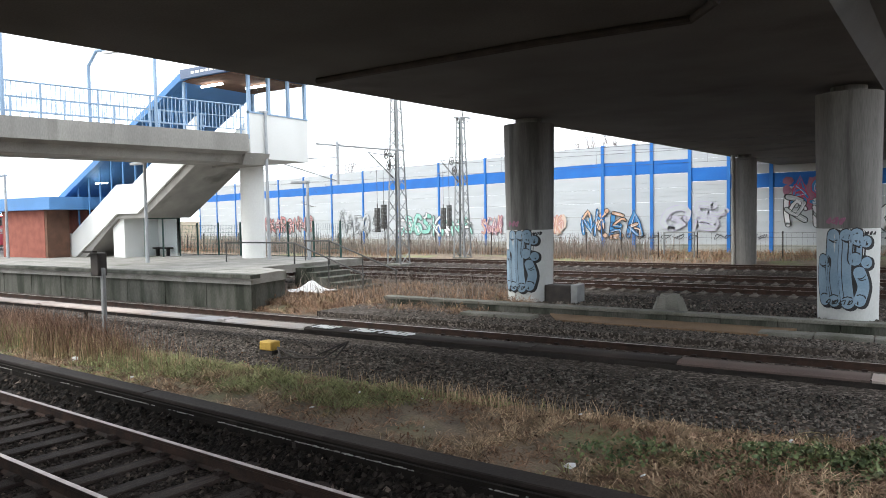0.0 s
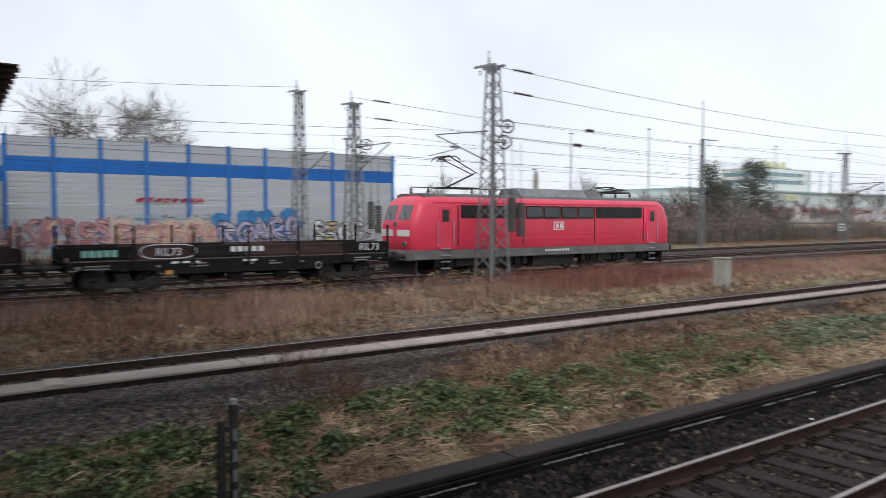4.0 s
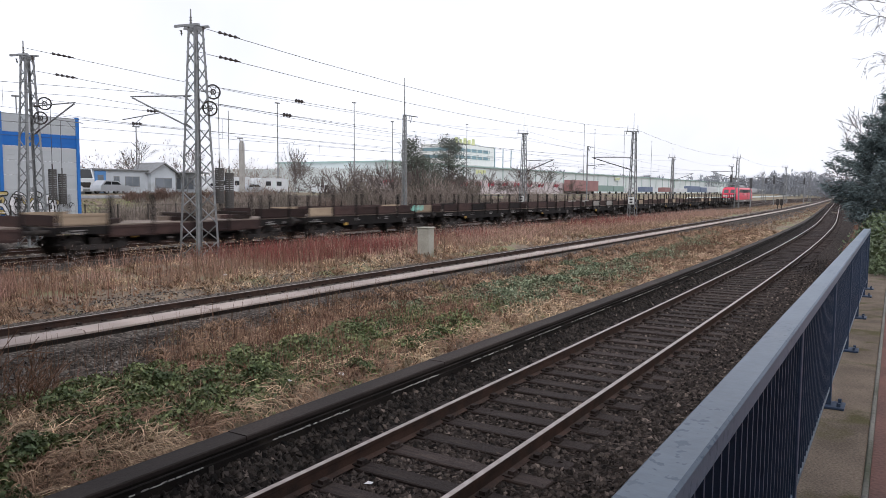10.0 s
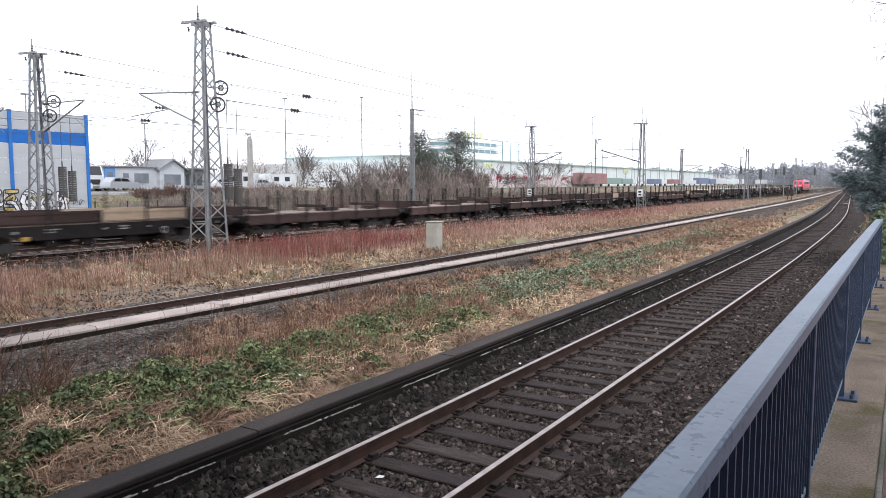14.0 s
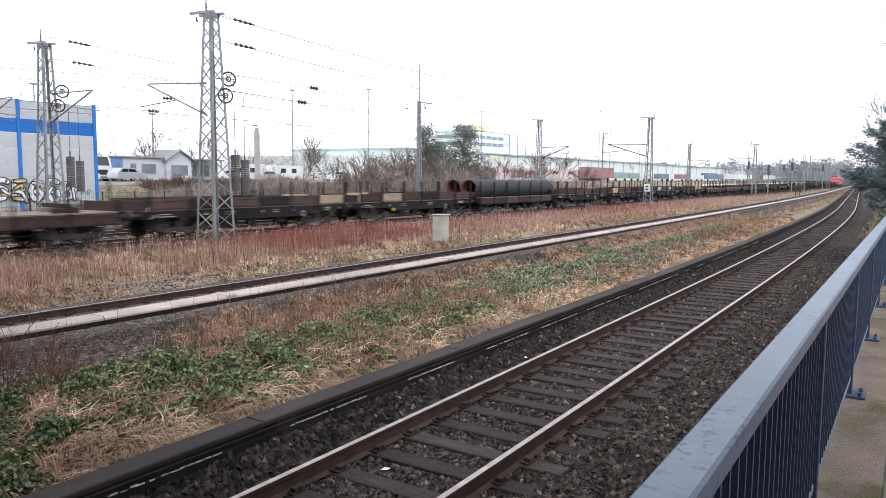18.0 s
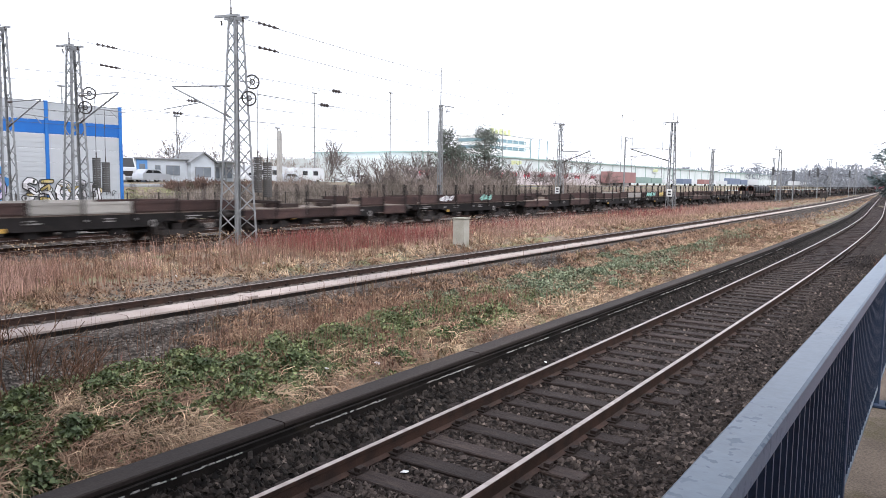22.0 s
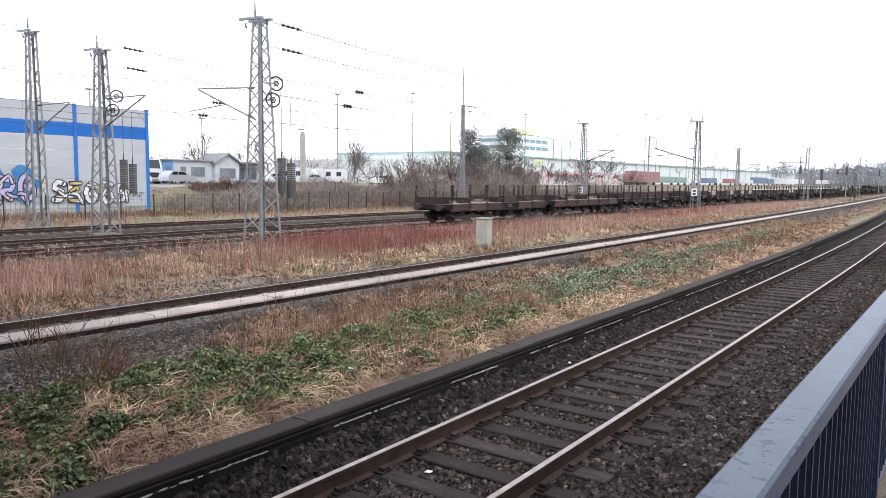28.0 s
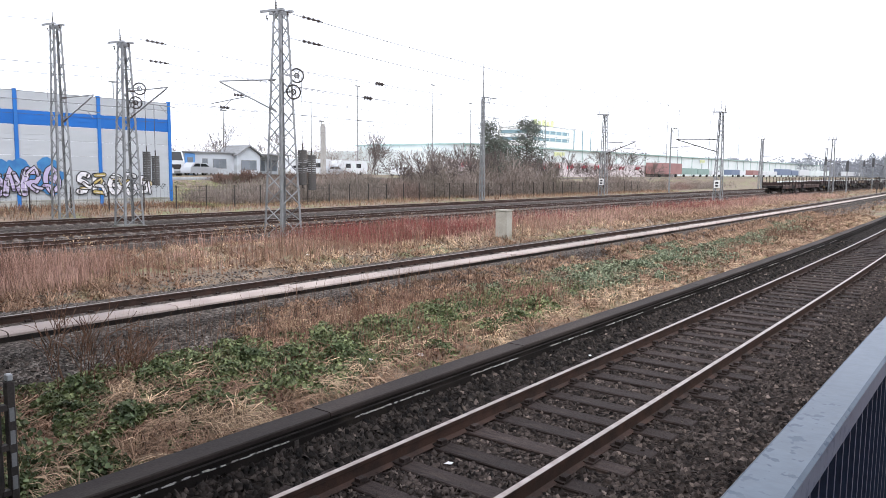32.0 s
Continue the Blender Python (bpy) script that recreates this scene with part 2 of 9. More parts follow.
MAT = {
    "ground": ground_material(),
    "ballast_near": pebbles("rusty_ballast", (0.013, 0.01, 0.0088), (0.1, 0.078, 0.067), 0.04, (0.024, 0.018, 0.0155)),
    "ballast_mid": pebbles("brownish_ballast", (0.042, 0.035, 0.03), (0.25, 0.215, 0.19), 0.05, (0.08, 0.065, 0.055)),
    "ballast_far": pebbles("grey_ballast", (0.034, 0.029, 0.026), (0.135, 0.118, 0.106), 0.06, (0.055, 0.042, 0.034)),
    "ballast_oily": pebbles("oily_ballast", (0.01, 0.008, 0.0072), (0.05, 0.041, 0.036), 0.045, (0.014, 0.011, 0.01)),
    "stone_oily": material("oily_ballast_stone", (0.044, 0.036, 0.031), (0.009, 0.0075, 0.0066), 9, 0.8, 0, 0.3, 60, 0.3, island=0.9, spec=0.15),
    "stone": material("ballast_stone", (0.078, 0.062, 0.055), (0.018, 0.014, 0.012), 9, 0.85, 0, 0.3, 60, 0.3, island=0.85, spec=0.15),
    "stone_grey": material("grey_ballast_stone", (0.16, 0.145, 0.13), (0.04, 0.035, 0.031), 9, 0.85, 0, 0.3, 60, 0.3, island=0.8, spec=0.15),
    "stone_pale": material("pale_ballast_stone", (0.15, 0.118, 0.1), (0.065, 0.049, 0.04), 9, 0.85, 0, 0.3, 60, 0.3, island=0.8),
    "rail_side": material("rusty_rail_steel", (0.07, 0.038, 0.028), (0.038, 0.024, 0.019), 5, 0.75, 0.3, 0.2, 60, 0.3),
    "rail_top": material("polished_rail_steel", (0.4, 0.345, 0.325), (0.27, 0.22, 0.2), 6, 0.38, 1.0, 0.02, 80, 0.1),
    "rail_top_dull": material("dull_rail_steel", (0.36, 0.31, 0.29), (0.24, 0.19, 0.17), 4, 0.45, 0.8, 0.05, 80, 0.2),
    "sleeper_wood": material("tarred_timber", (0.05, 0.036, 0.032), (0.027, 0.02, 0.018), 3, 0.8, 0, 0.5, 25, 0.45, (0.068, 0.05, 0.042), 2.0, 0.6, stretch=(6, 1, 6), vary=0.3, spec=0.2),
    "sleeper_conc": material("concrete_sleeper", (0.19, 0.168, 0.15), (0.115, 0.098, 0.088), 4, 0.9, 0, 0.3, 50, 0.3, vary=0.25),
    "cover_dark": material("dark_tarred_cover", (0.022, 0.018, 0.016), (0.013, 0.011, 0.01), 2, 0.85, 0, 0.1, 60, 0.3, (0.036, 0.03, 0.024), 1.5, 0.6, vary=0.15, spec=0.12),
    "cover_top": material("worn_brown_cover_board", (0.043, 0.033, 0.029), (0.027, 0.021, 0.019), 2, 0.8, 0, 0.2, 60, 0.35, (0.06, 0.05, 0.042), 1.3, 0.58, stretch=(0.3, 1, 1), vary=0.2, spec=0.2),
    # pale colour of the painted glint on the near base plank
    "debris": material("pale_grit", (0.42, 0.41, 0.39), (0.3, 0.28, 0.26), 8, 0.9, 0, 0.1, 60, 0.3, island=0.4),
    "cover_pink": material("faded_pinkish_cover", (0.41, 0.34, 0.305), (0.315, 0.26, 0.233), 1.2, 0.7, 0, 0.08, 50, 0.15, (0.3, 0.25, 0.23), 1.1, 0.6, vary=0.12),
    "cover_brown": material("weathered_brown_cover", (0.12, 0.088, 0.078), (0.085, 0.066, 0.06), 0.8, 0.7, 0, 0.08, 50, 0.2, (0.17, 0.14, 0.13), 0.8, 0.6, vary=0.2, spec=0.2),
    "cover_black": material("sooty_cover", (0.032, 0.027, 0.025), (0.05, 0.04, 0.036), 0.8, 0.8, 0, 0.08, 50, 0.2, (0.075, 0.062, 0.056), 0.8, 0.62, vary=0.2, spec=0.15),
    "cover_grey": material("bluish_grey_cover", (0.27, 0.27, 0.29), (0.33, 0.29, 0.265), 0.6, 0.7, 0, 0.08, 50, 0.2, (0.18, 0.165, 0.16), 0.8, 0.6, vary=0.15, spec=0.2),
    "kerb": material("weathered_kerb_concrete", (0.2, 0.193, 0.17), (0.125, 0.122, 0.105), 1.3, 0.95, 0, 0.3, 35, 0.35, (0.07, 0.075, 0.05), 0.9, 0.58),
    "signal_grey": material("dark_grey_signal_steel", (0.085, 0.088, 0.092), (0.06, 0.062, 0.066), 1.0, 0.7, 0, 0.1, 30, 0.2),
    "steel_dark": material("dark_dirty_steel", (0.035, 0.032, 0.031), (0.06, 0.05, 0.045), 3, 0.7, 0.3, 0.15, 50, 0.3),
    "galv": material("galvanised_steel", (0.31, 0.32, 0.325), (0.22, 0.225, 0.23), 2.0, 0.55, 0.55, 0.05, 60, 0.15, (0.2, 0.16, 0.13), 1.5, 0.66),
    "galv_light": material("pale_galvanised_steel", (0.46, 0.48, 0.5), (0.36, 0.37, 0.39), 2.0, 0.5, 0.4, 0.05, 60, 0.12),
    "wire": material("weathered_wire", (0.12, 0.12, 0.12), (0.09, 0.09, 0.09), 4, 0.6, 0.4, 0.0, 40, 0.0),
    "insulator": material("brown_porcelain", (0.07, 0.055, 0.05), (0.05, 0.04, 0.038), 4, 0.3, 0, 0.0, 40, 0.0),
    "weight": material("cast_iron_weights", (0.065, 0.065, 0.065), (0.1, 0.095, 0.09), 3, 0.8, 0.2, 0.2, 40, 0.3),
    "concrete": material("weathered_concrete", (0.36, 0.345, 0.32), (0.26, 0.25, 0.235), 0.8, 0.9, 0, 0.2, 30, 0.2, (0.16, 0.155, 0.14), 0.6, 0.58, stretch=(1, 1, 0.25)),
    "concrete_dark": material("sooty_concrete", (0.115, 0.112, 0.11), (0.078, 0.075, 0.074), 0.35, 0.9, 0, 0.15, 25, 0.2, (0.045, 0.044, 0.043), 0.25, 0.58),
    "concrete_pillar": material("column_concrete", (0.211, 0.204, 0.195), (0.129, 0.125, 0.119), 1.1, 0.9, 0, 0.2, 30, 0.3, (0.0702, 0.0679, 0.064), 0.9, 0.56, stretch=(1.8, 1.8, 0.12)),
    "white_coat": material("white_anti_graffiti_coat", (0.581, 0.59, 0.581), (0.493, 0.502, 0.493), 0.9, 0.7, 0, 0.08, 30, 0.1, (0.352, 0.352, 0.326), 0.9, 0.64, stretch=(1, 1, 0.4)),
    "mossy": material("mossy_concrete", (0.115, 0.113, 0.097), (0.06, 0.062, 0.05), 1.4, 0.95, 0, 0.3, 30, 0.4, (0.03, 0.034, 0.024), 0.9, 0.5, stretch=(1.4, 1, 0.3)),
    "slab": material("sandy_concrete_paving", (0.195, 0.155, 0.122), (0.125, 0.1, 0.078), 2.4, 0.95, 0, 0.5, 60, 0.45, (0.09, 0.082, 0.04), 2.3, 0.53, spec=0.15),
    "platform_top": material("worn_platform_concrete", (0.33, 0.315, 0.29), (0.23, 0.22, 0.2), 1.2, 0.92, 0, 0.2, 35, 0.3, (0.15, 0.15, 0.12), 0.8, 0.58),
    "red_paving": material("red_clinker_paving", (0.17, 0.085, 0.07), (0.12, 0.065, 0.055), 2, 0.9, 0, 0.3, 40, 0.3),
    "path_paint": speckled_paint(),
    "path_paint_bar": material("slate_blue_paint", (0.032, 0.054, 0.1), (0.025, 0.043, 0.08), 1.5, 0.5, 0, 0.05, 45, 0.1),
    "wall_panel": material("pale_barrier_panel", (0.47, 0.495, 0.52), (0.42, 0.445, 0.465), 0.5, 0.7, 0, 0.05, 30, 0.08, (0.36, 0.375, 0.385), 0.35, 0.6, stretch=(0.4, 1, 2), vary=0.04),
    "wall_blue": material("blue_barrier_panel", (0.012, 0.145, 0.5), (0.012, 0.125, 0.44), 0.6, 0.6, 0, 0.05, 30, 0.08, vary=0.05),
    "fence_green": material("green_coated_wire", (0.035, 0.085, 0.075), (0.03, 0.07, 0.06), 2, 0.6, 0, 0.0, 30, 0.1),
    "spray_plum": material("plum_spray_paint", (0.24, 0.09, 0.15), (0.3, 0.15, 0.2), 1.4, 0.7, 0, 0, 20, 0.2),
    "spray_faint": material("faint_peach_spray", (0.58, 0.47, 0.4), (0.5, 0.4, 0.33), 0.8, 0.8, 0, 0, 20, 0.1),
    "wall_post": material("blue_barrier_post", (0.02, 0.16, 0.5), (0.02, 0.14, 0.44), 0.8, 0.55, 0, 0.05, 30, 0.08),
    "wall_base": material("stained_concrete_plinth", (0.42, 0.42, 0.39), (0.3, 0.3, 0.27), 0.7, 0.9, 0, 0.2, 30, 0.2, (0.17, 0.18, 0.13), 0.5, 0.56),
    "white_wall": material("white_rendered_wall", (0.82, 0.82, 0.80), (0.76, 0.76, 0.74), 0.6, 0.85, 0, 0.08, 30, 0.08, (0.6, 0.59, 0.55), 0.5, 0.66, stretch=(1, 1, 0.4)),
    "station_blue": material("station_blue_paint", (0.10, 0.26, 0.55), (0.09, 0.23, 0.48), 0.8, 0.5, 0, 0.05, 30, 0.08),
    "light_blue": material("pale_blue_paint", (0.30, 0.42, 0.58), (0.27, 0.38, 0.53), 0.8, 0.5, 0, 0.05, 30, 0.08),
    "brick": material("red_brick", (0.36, 0.125, 0.09), (0.27, 0.09, 0.066), 2, 0.9, 0, 0.2, 20, 0.2, vary=0.15),
    "brick_brown": material("brown_brick", (0.17, 0.09, 0.06), (0.12, 0.065, 0.045), 2, 0.9, 0, 0.2, 20, 0.2),
    "loco_red": material("traffic_red_paint", (0.78, 0.052, 0.105), (0.72, 0.052, 0.1), 0.8, 0.35, 0, 0.03, 30, 0.08, (0.62, 0.075, 0.105), 0.7, 0.66, spec=0.55),
    "loco_grey": material("dusty_grey_frame", (0.19, 0.185, 0.18), (0.135, 0.13, 0.125), 1.2, 0.7, 0, 0.1, 40, 0.2),
    "loco_roof": material("roof_grey", (0.17, 0.17, 0.17), (0.11, 0.11, 0.11), 1.2, 0.7, 0.1, 0.1, 40, 0.2),
    "dark_glass": glassy("dark_window_glass", (0.018, 0.02, 0.022)),
    "louvre_dark": material("dark_louvre", (0.022, 0.02, 0.022), (0.03, 0.027, 0.028), 1.5, 0.5, 0, 0.05, 30, 0.15, spec=0.25),
    "machine_glass": glassy("machine_room_glass", (0.05, 0.055, 0.058), 0.08),
    "cab_glass": glassy("cab_window_glass", (0.09, 0.1, 0.105)),
    "worn_white": material("grimy_white_paint", (0.3, 0.29, 0.28), (0.17, 0.16, 0.155), 2, 0.7, 0, 0.05, 40, 0.2),
    "white_paint": material("white_paint", (0.78, 0.78, 0.76), (0.7, 0.7, 0.68), 2, 0.6, 0, 0.03, 40, 0.06),
    "yellow_paint": material("faded_yellow_paint", (0.55, 0.36, 0.07), (0.45, 0.28, 0.06), 2, 0.7, 0, 0.08, 40, 0.2),
    "wagon_rust": material("rusty_wagon_side", (0.068, 0.041, 0.037), (0.034, 0.024, 0.023), 1.1, 0.85, 0.0, 0.2, 30, 0.35, (0.125, 0.085, 0.073), 0.9, 0.58, vary=0.45, spec=0.25),
    "wagon_dark": material("dark_brown_wagon_frame", (0.024, 0.021, 0.021), (0.015, 0.014, 0.014), 1.2, 0.8, 0.1, 0.15, 30, 0.3, (0.055, 0.042, 0.038), 1.6, 0.62, vary=0.2, spec=0.15),
    "wagon_bare": material("pale_bare_aluminium_flap", (0.36, 0.345, 0.32), (0.27, 0.255, 0.235), 1.2, 0.6, 0.2, 0.1, 30, 0.15, vary=0.15),
    "wagon_tan": material("tan_board", (0.36, 0.28, 0.2), (0.26, 0.2, 0.145), 1.2, 0.85, 0, 0.2, 30, 0.25, vary=0.2),
    "wagon_floor": material("worn_plank_floor", (0.24, 0.19, 0.155), (0.15, 0.118, 0.1), 1.0, 0.9, 0, 0.3, 30, 0.3, stretch=(0.3, 3, 1), vary=0.25),
    "pipe_black": material("black_coated_pipe", (0.022, 0.023, 0.026), (0.03, 0.031, 0.034), 0.7, 0.75, 0, 0.05, 30, 0.15),
    "pipe_rim": material("rusty_pipe_bore", (0.17, 0.06, 0.04), (0.11, 0.045, 0.035), 2, 0.85, 0, 0.2, 30, 0.2),
    "guard_brown": material("rusty_sheet_guard", (0.085, 0.052, 0.045), (0.06, 0.04, 0.036), 1.2, 0.8, 0.1, 0.1, 30, 0.2),
    "box_conc": material("lichened_concrete_cabinet", (0.40, 0.385, 0.335), (0.3, 0.29, 0.24), 1.6, 0.9, 0, 0.2, 30, 0.25, (0.2, 0.2, 0.14), 1.2, 0.55),
    "straw": material("dry_grass", (0.55, 0.405, 0.268), (0.25, 0.175, 0.118), 3.0, 0.9, 0, 0, 40, 0.0, (0.175, 0.15, 0.09), 1.4, 0.58, island=0.65, spec=0.15),
    "seed_grey": material("grey_seed_heads", (0.34, 0.29, 0.27), (0.15, 0.125, 0.12), 2, 0.9, 0, 0, 40, 0.0, island=0.6, spec=0.15),
    "stalk": material("dry_brown_stalks", (0.17, 0.095, 0.06), (0.12, 0.07, 0.048), 0.8, 0.9, 0, 0, 40, 0.0, island=0.5),
    "stalk_rust": material("rusty_brown_stalks", (0.3, 0.17, 0.125), (0.19, 0.11, 0.085), 0.7, 0.9, 0, 0, 40, 0.0, (0.36, 0.26, 0.2), 1.1, 0.55, island=0.5, spec=0.15),
    "stalk_pale": material("bleached_stalks", (0.375, 0.255, 0.188), (0.25, 0.155, 0.118), 0.5, 0.9, 0, 0, 40, 0.0, island=0.55, spec=0.2),
    "straw_dark": material("withered_brown_grass", (0.345, 0.225, 0.152), (0.175, 0.11, 0.075), 2.5, 0.9, 0, 0, 40, 0.0, (0.17, 0.16, 0.075), 1.2, 0.58, island=0.55, spec=0.15),
    "stalk_pink": material("pinkish_withered_stalks", (0.47, 0.31, 0.25), (0.31, 0.19, 0.155), 0.5, 0.9, 0, 0, 40, 0.0, (0.24, 0.13, 0.105), 0.9, 0.58, island=0.55, spec=0.2),
    "red_stem": material("dark_red_stems", (0.25, 0.07, 0.064), (0.16, 0.054, 0.05), 0.4, 0.85, 0, 0, 40, 0.0, (0.3, 0.16, 0.135), 0.7, 0.56, island=0.55, spec=0.2),
    "green_grass": material("damp_green_grass", (0.31, 0.315, 0.15), (0.19, 0.205, 0.098), 1.6, 0.85, 0, 0, 40, 0.0, (0.309, 0.229, 0.137), 1.1, 0.55, island=0.5, spec=0.2),
    "bramble": material("bramble_leaf", (0.19, 0.22, 0.098), (0.068, 0.096, 0.043), 3.0, 0.6, 0, 0, 40, 0.0, (0.196, 0.135, 0.0919), 2.0, 0.62, island=0.6, spec=0.25),
    "bramble_pale": material("grey_green_bramble_leaf", (0.25, 0.278, 0.18), (0.125, 0.16, 0.1), 2.4, 0.65, 0, 0, 40, 0.0, (0.244, 0.167, 0.127), 0.9, 0.55, island=0.6, spec=0.25),
    "litter_leaf": material("dead_leaf", (0.195, 0.105, 0.06), (0.135, 0.075, 0.045), 2, 0.9, 0, 0, 40, 0.0, island=0.5),
    "bark": material("grey_brown_bark", (0.10, 0.082, 0.07), (0.07, 0.058, 0.05), 2, 0.95, 0, 0.3, 20, 0.3),
    "twig": material("bare_twigs", (0.16, 0.135, 0.125), (0.11, 0.092, 0.085), 0.3, 0.95, 0, 0, 20, 0.0, island=0.3, spec=0.1),
    "birch_twig": material("pale_twigs", (0.384, 0.324, 0.294), (0.288, 0.24, 0.222), 0.3, 0.95, 0, 0, 20, 0.0, island=0.3, spec=0.1),
    "red_brown_twig": material("red_brown_twigs", (0.17, 0.115, 0.095), (0.1, 0.068, 0.056), 0.3, 0.95, 0, 0, 20, 0.0, (0.1, 0.11, 0.07), 0.4, 0.56, island=0.45, spec=0.1),
    "hedge_twig": material("hedge_twigs", (0.28, 0.235, 0.208), (0.19, 0.165, 0.14), 0.15, 0.95, 0, 0, 20, 0.0, (0.25, 0.165, 0.142), 0.06, 0.55, island=0.45, spec=0.1),
    "needle": material("spruce_needles", (0.19, 0.235, 0.235), (0.105, 0.142, 0.145), 0.6, 0.75, 0, 0, 20, 0.0, island=0.5, spec=0.25),
    "pine": material("pine_needles", (0.14, 0.155, 0.128), (0.085, 0.1, 0.082), 0.6, 0.8, 0, 0, 20, 0.0, island=0.45, spec=0.2),
    "ivy": material("ivy_leaf", (0.13, 0.17, 0.085), (0.06, 0.09, 0.042), 1.0, 0.5, 0, 0, 20, 0.0, island=0.5),
    "asphalt": material("car_park_asphalt", (0.16, 0.16, 0.16), (0.12, 0.12, 0.12), 0.2, 0.9, 0, 0.1, 20, 0.2),
    "lawn": material("winter_lawn", (0.13, 0.145, 0.06), (0.16, 0.14, 0.075), 0.1, 0.95, 0, 0.2, 8, 0.3),
    "pale_post": material("pale_concrete_post", (0.42, 0.41, 0.39), (0.34, 0.33, 0.31), 1.0, 0.9, 0, 0.1, 20, 0.2),
    "pavilion_wall": material("pale_blue_grey_cladding", (0.5, 0.54, 0.58), (0.42, 0.455, 0.49), 0.5, 0.6, 0, 0.03, 12, 0.08, (0.36, 0.38, 0.4), 0.4, 0.6),
    "pane_grey": material("grey_window_pane", (0.2, 0.225, 0.255), (0.14, 0.16, 0.18), 0.6, 0.2, 0, 0, 10, 0.0),
    "hall_wall": material("pale_hall_cladding", (0.64, 0.69, 0.69), (0.58, 0.63, 0.63), 0.1, 0.7, 0, 0.03, 10, 0.05),
    "hall_green": material("pale_green_trim", (0.34, 0.46, 0.43), (0.3, 0.42, 0.39), 0.2, 0.7, 0, 0.03, 10, 0.05),
    "office_band": material("blue_green_window_band", (0.22, 0.34, 0.38), (0.19, 0.3, 0.34), 0.3, 0.4, 0, 0.0, 10, 0.05),
    "lime": material("lime_sign", (0.62, 0.66, 0.35), (0.56, 0.6, 0.33), 0.5, 0.6, 0, 0.0, 10, 0.05),
    "hoarding": material("pale_hoarding", (0.55, 0.5, 0.5), (0.5, 0.44, 0.44), 0.3, 0.8, 0, 0.03, 10, 0.1),
    "cont_red": material("dark_red_container", (0.31, 0.17, 0.16), (0.27, 0.14, 0.135), 0.4, 0.7, 0, 0.03, 10, 0.1),
    "cont_green": material("green_container", (0.24, 0.34, 0.31), (0.21, 0.3, 0.27), 0.4, 0.7, 0, 0.03, 10, 0.1),
    "cont_blue": material("blue_container", (0.16, 0.2, 0.29), (0.13, 0.17, 0.25), 0.4, 0.7, 0, 0.03, 10, 0.1),
    "car_white": material("white_car_paint", (0.62, 0.64, 0.66), (0.57, 0.59, 0.61), 1, 0.3, 0, 0.0, 10, 0.03),
    "car_silver": material("silver_car_paint", (0.45, 0.47, 0.5), (0.42, 0.44, 0.47), 1, 0.3, 0.5, 0.0, 10, 0.03),
    "rubber": material("tyre_rubber", (0.02, 0.02, 0.02), (0.028, 0.028, 0.028), 4, 0.85, 0, 0.1, 30, 0.1),
    # distant haze is put into this pale bluish base colour
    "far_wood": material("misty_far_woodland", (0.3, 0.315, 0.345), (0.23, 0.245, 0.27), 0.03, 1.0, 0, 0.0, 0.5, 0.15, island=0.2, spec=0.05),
    "spray_black": material("black_spray_paint", (0.018, 0.018, 0.02), (0.03, 0.03, 0.032), 2, 0.6, 0, 0, 20, 0.1),
    "spray_blue": material("pale_blue_spray_paint", (0.19, 0.28, 0.37), (0.24, 0.33, 0.42), 2, 0.7, 0, 0, 20, 0.15),
    "spray_deep": material("deep_blue_spray_paint", (0.035, 0.15, 0.38), (0.06, 0.24, 0.48), 1.4, 0.7, 0, 0, 20, 0.15),
    "spray_mint": material("mint_spray_paint", (0.22, 0.5, 0.42), (0.3, 0.56, 0.5), 1.4, 0.7, 0, 0, 20, 0.15),
    "spray_pink": material("salmon_spray_paint", (0.46, 0.25, 0.23), (0.4, 0.17, 0.18), 1.4, 0.7, 0, 0, 20, 0.2),
    "spray_orange": material("orange_spray_paint", (0.56, 0.33, 0.21), (0.55, 0.4, 0.3), 1.4, 0.7, 0, 0, 20, 0.2),
    "spray_white": material("white_spray_paint", (0.75, 0.75, 0.76), (0.62, 0.62, 0.65), 1.4, 0.7, 0, 0, 20, 0.15),
    "spray_lilac": material("lilac_spray_paint", (0.42, 0.36, 0.56), (0.5, 0.45, 0.6), 1.4, 0.7, 0, 0, 20, 0.15),
    "spray_yellow": material("mustard_spray_paint", (0.55, 0.42, 0.12), (0.5, 0.4, 0.18), 1.4, 0.7, 0, 0, 20, 0.15),
    "spray_red": material("red_spray_paint", (0.5, 0.03, 0.07), (0.45, 0.05, 0.08), 1.4, 0.7, 0, 0, 20, 0.1),
    "spray_sky": material("faint_blue_spray", (0.25, 0.38, 0.48), (0.4, 0.48, 0.53), 0.8, 0.8, 0, 0, 20, 0.1),
    "glass": clear_glass("window_glass"),
    "lamp_glow": glowing("fluorescent_tube", (1.0, 0.97, 0.9), 6.0),
    "headlight": glowing("lit_headlight", (1.0, 0.95, 0.85), 3.0),
    "plastic_bag": material("white_plastic_litter", (0.75, 0.75, 0.75), (0.6, 0.6, 0.6), 4, 0.5, 0, 0.1, 30, 0.1),
    "sand": material("brown_sand", (0.21, 0.135, 0.08), (0.16, 0.105, 0.065), 1.2, 0.95, 0, 0.3, 30, 0.3),
}


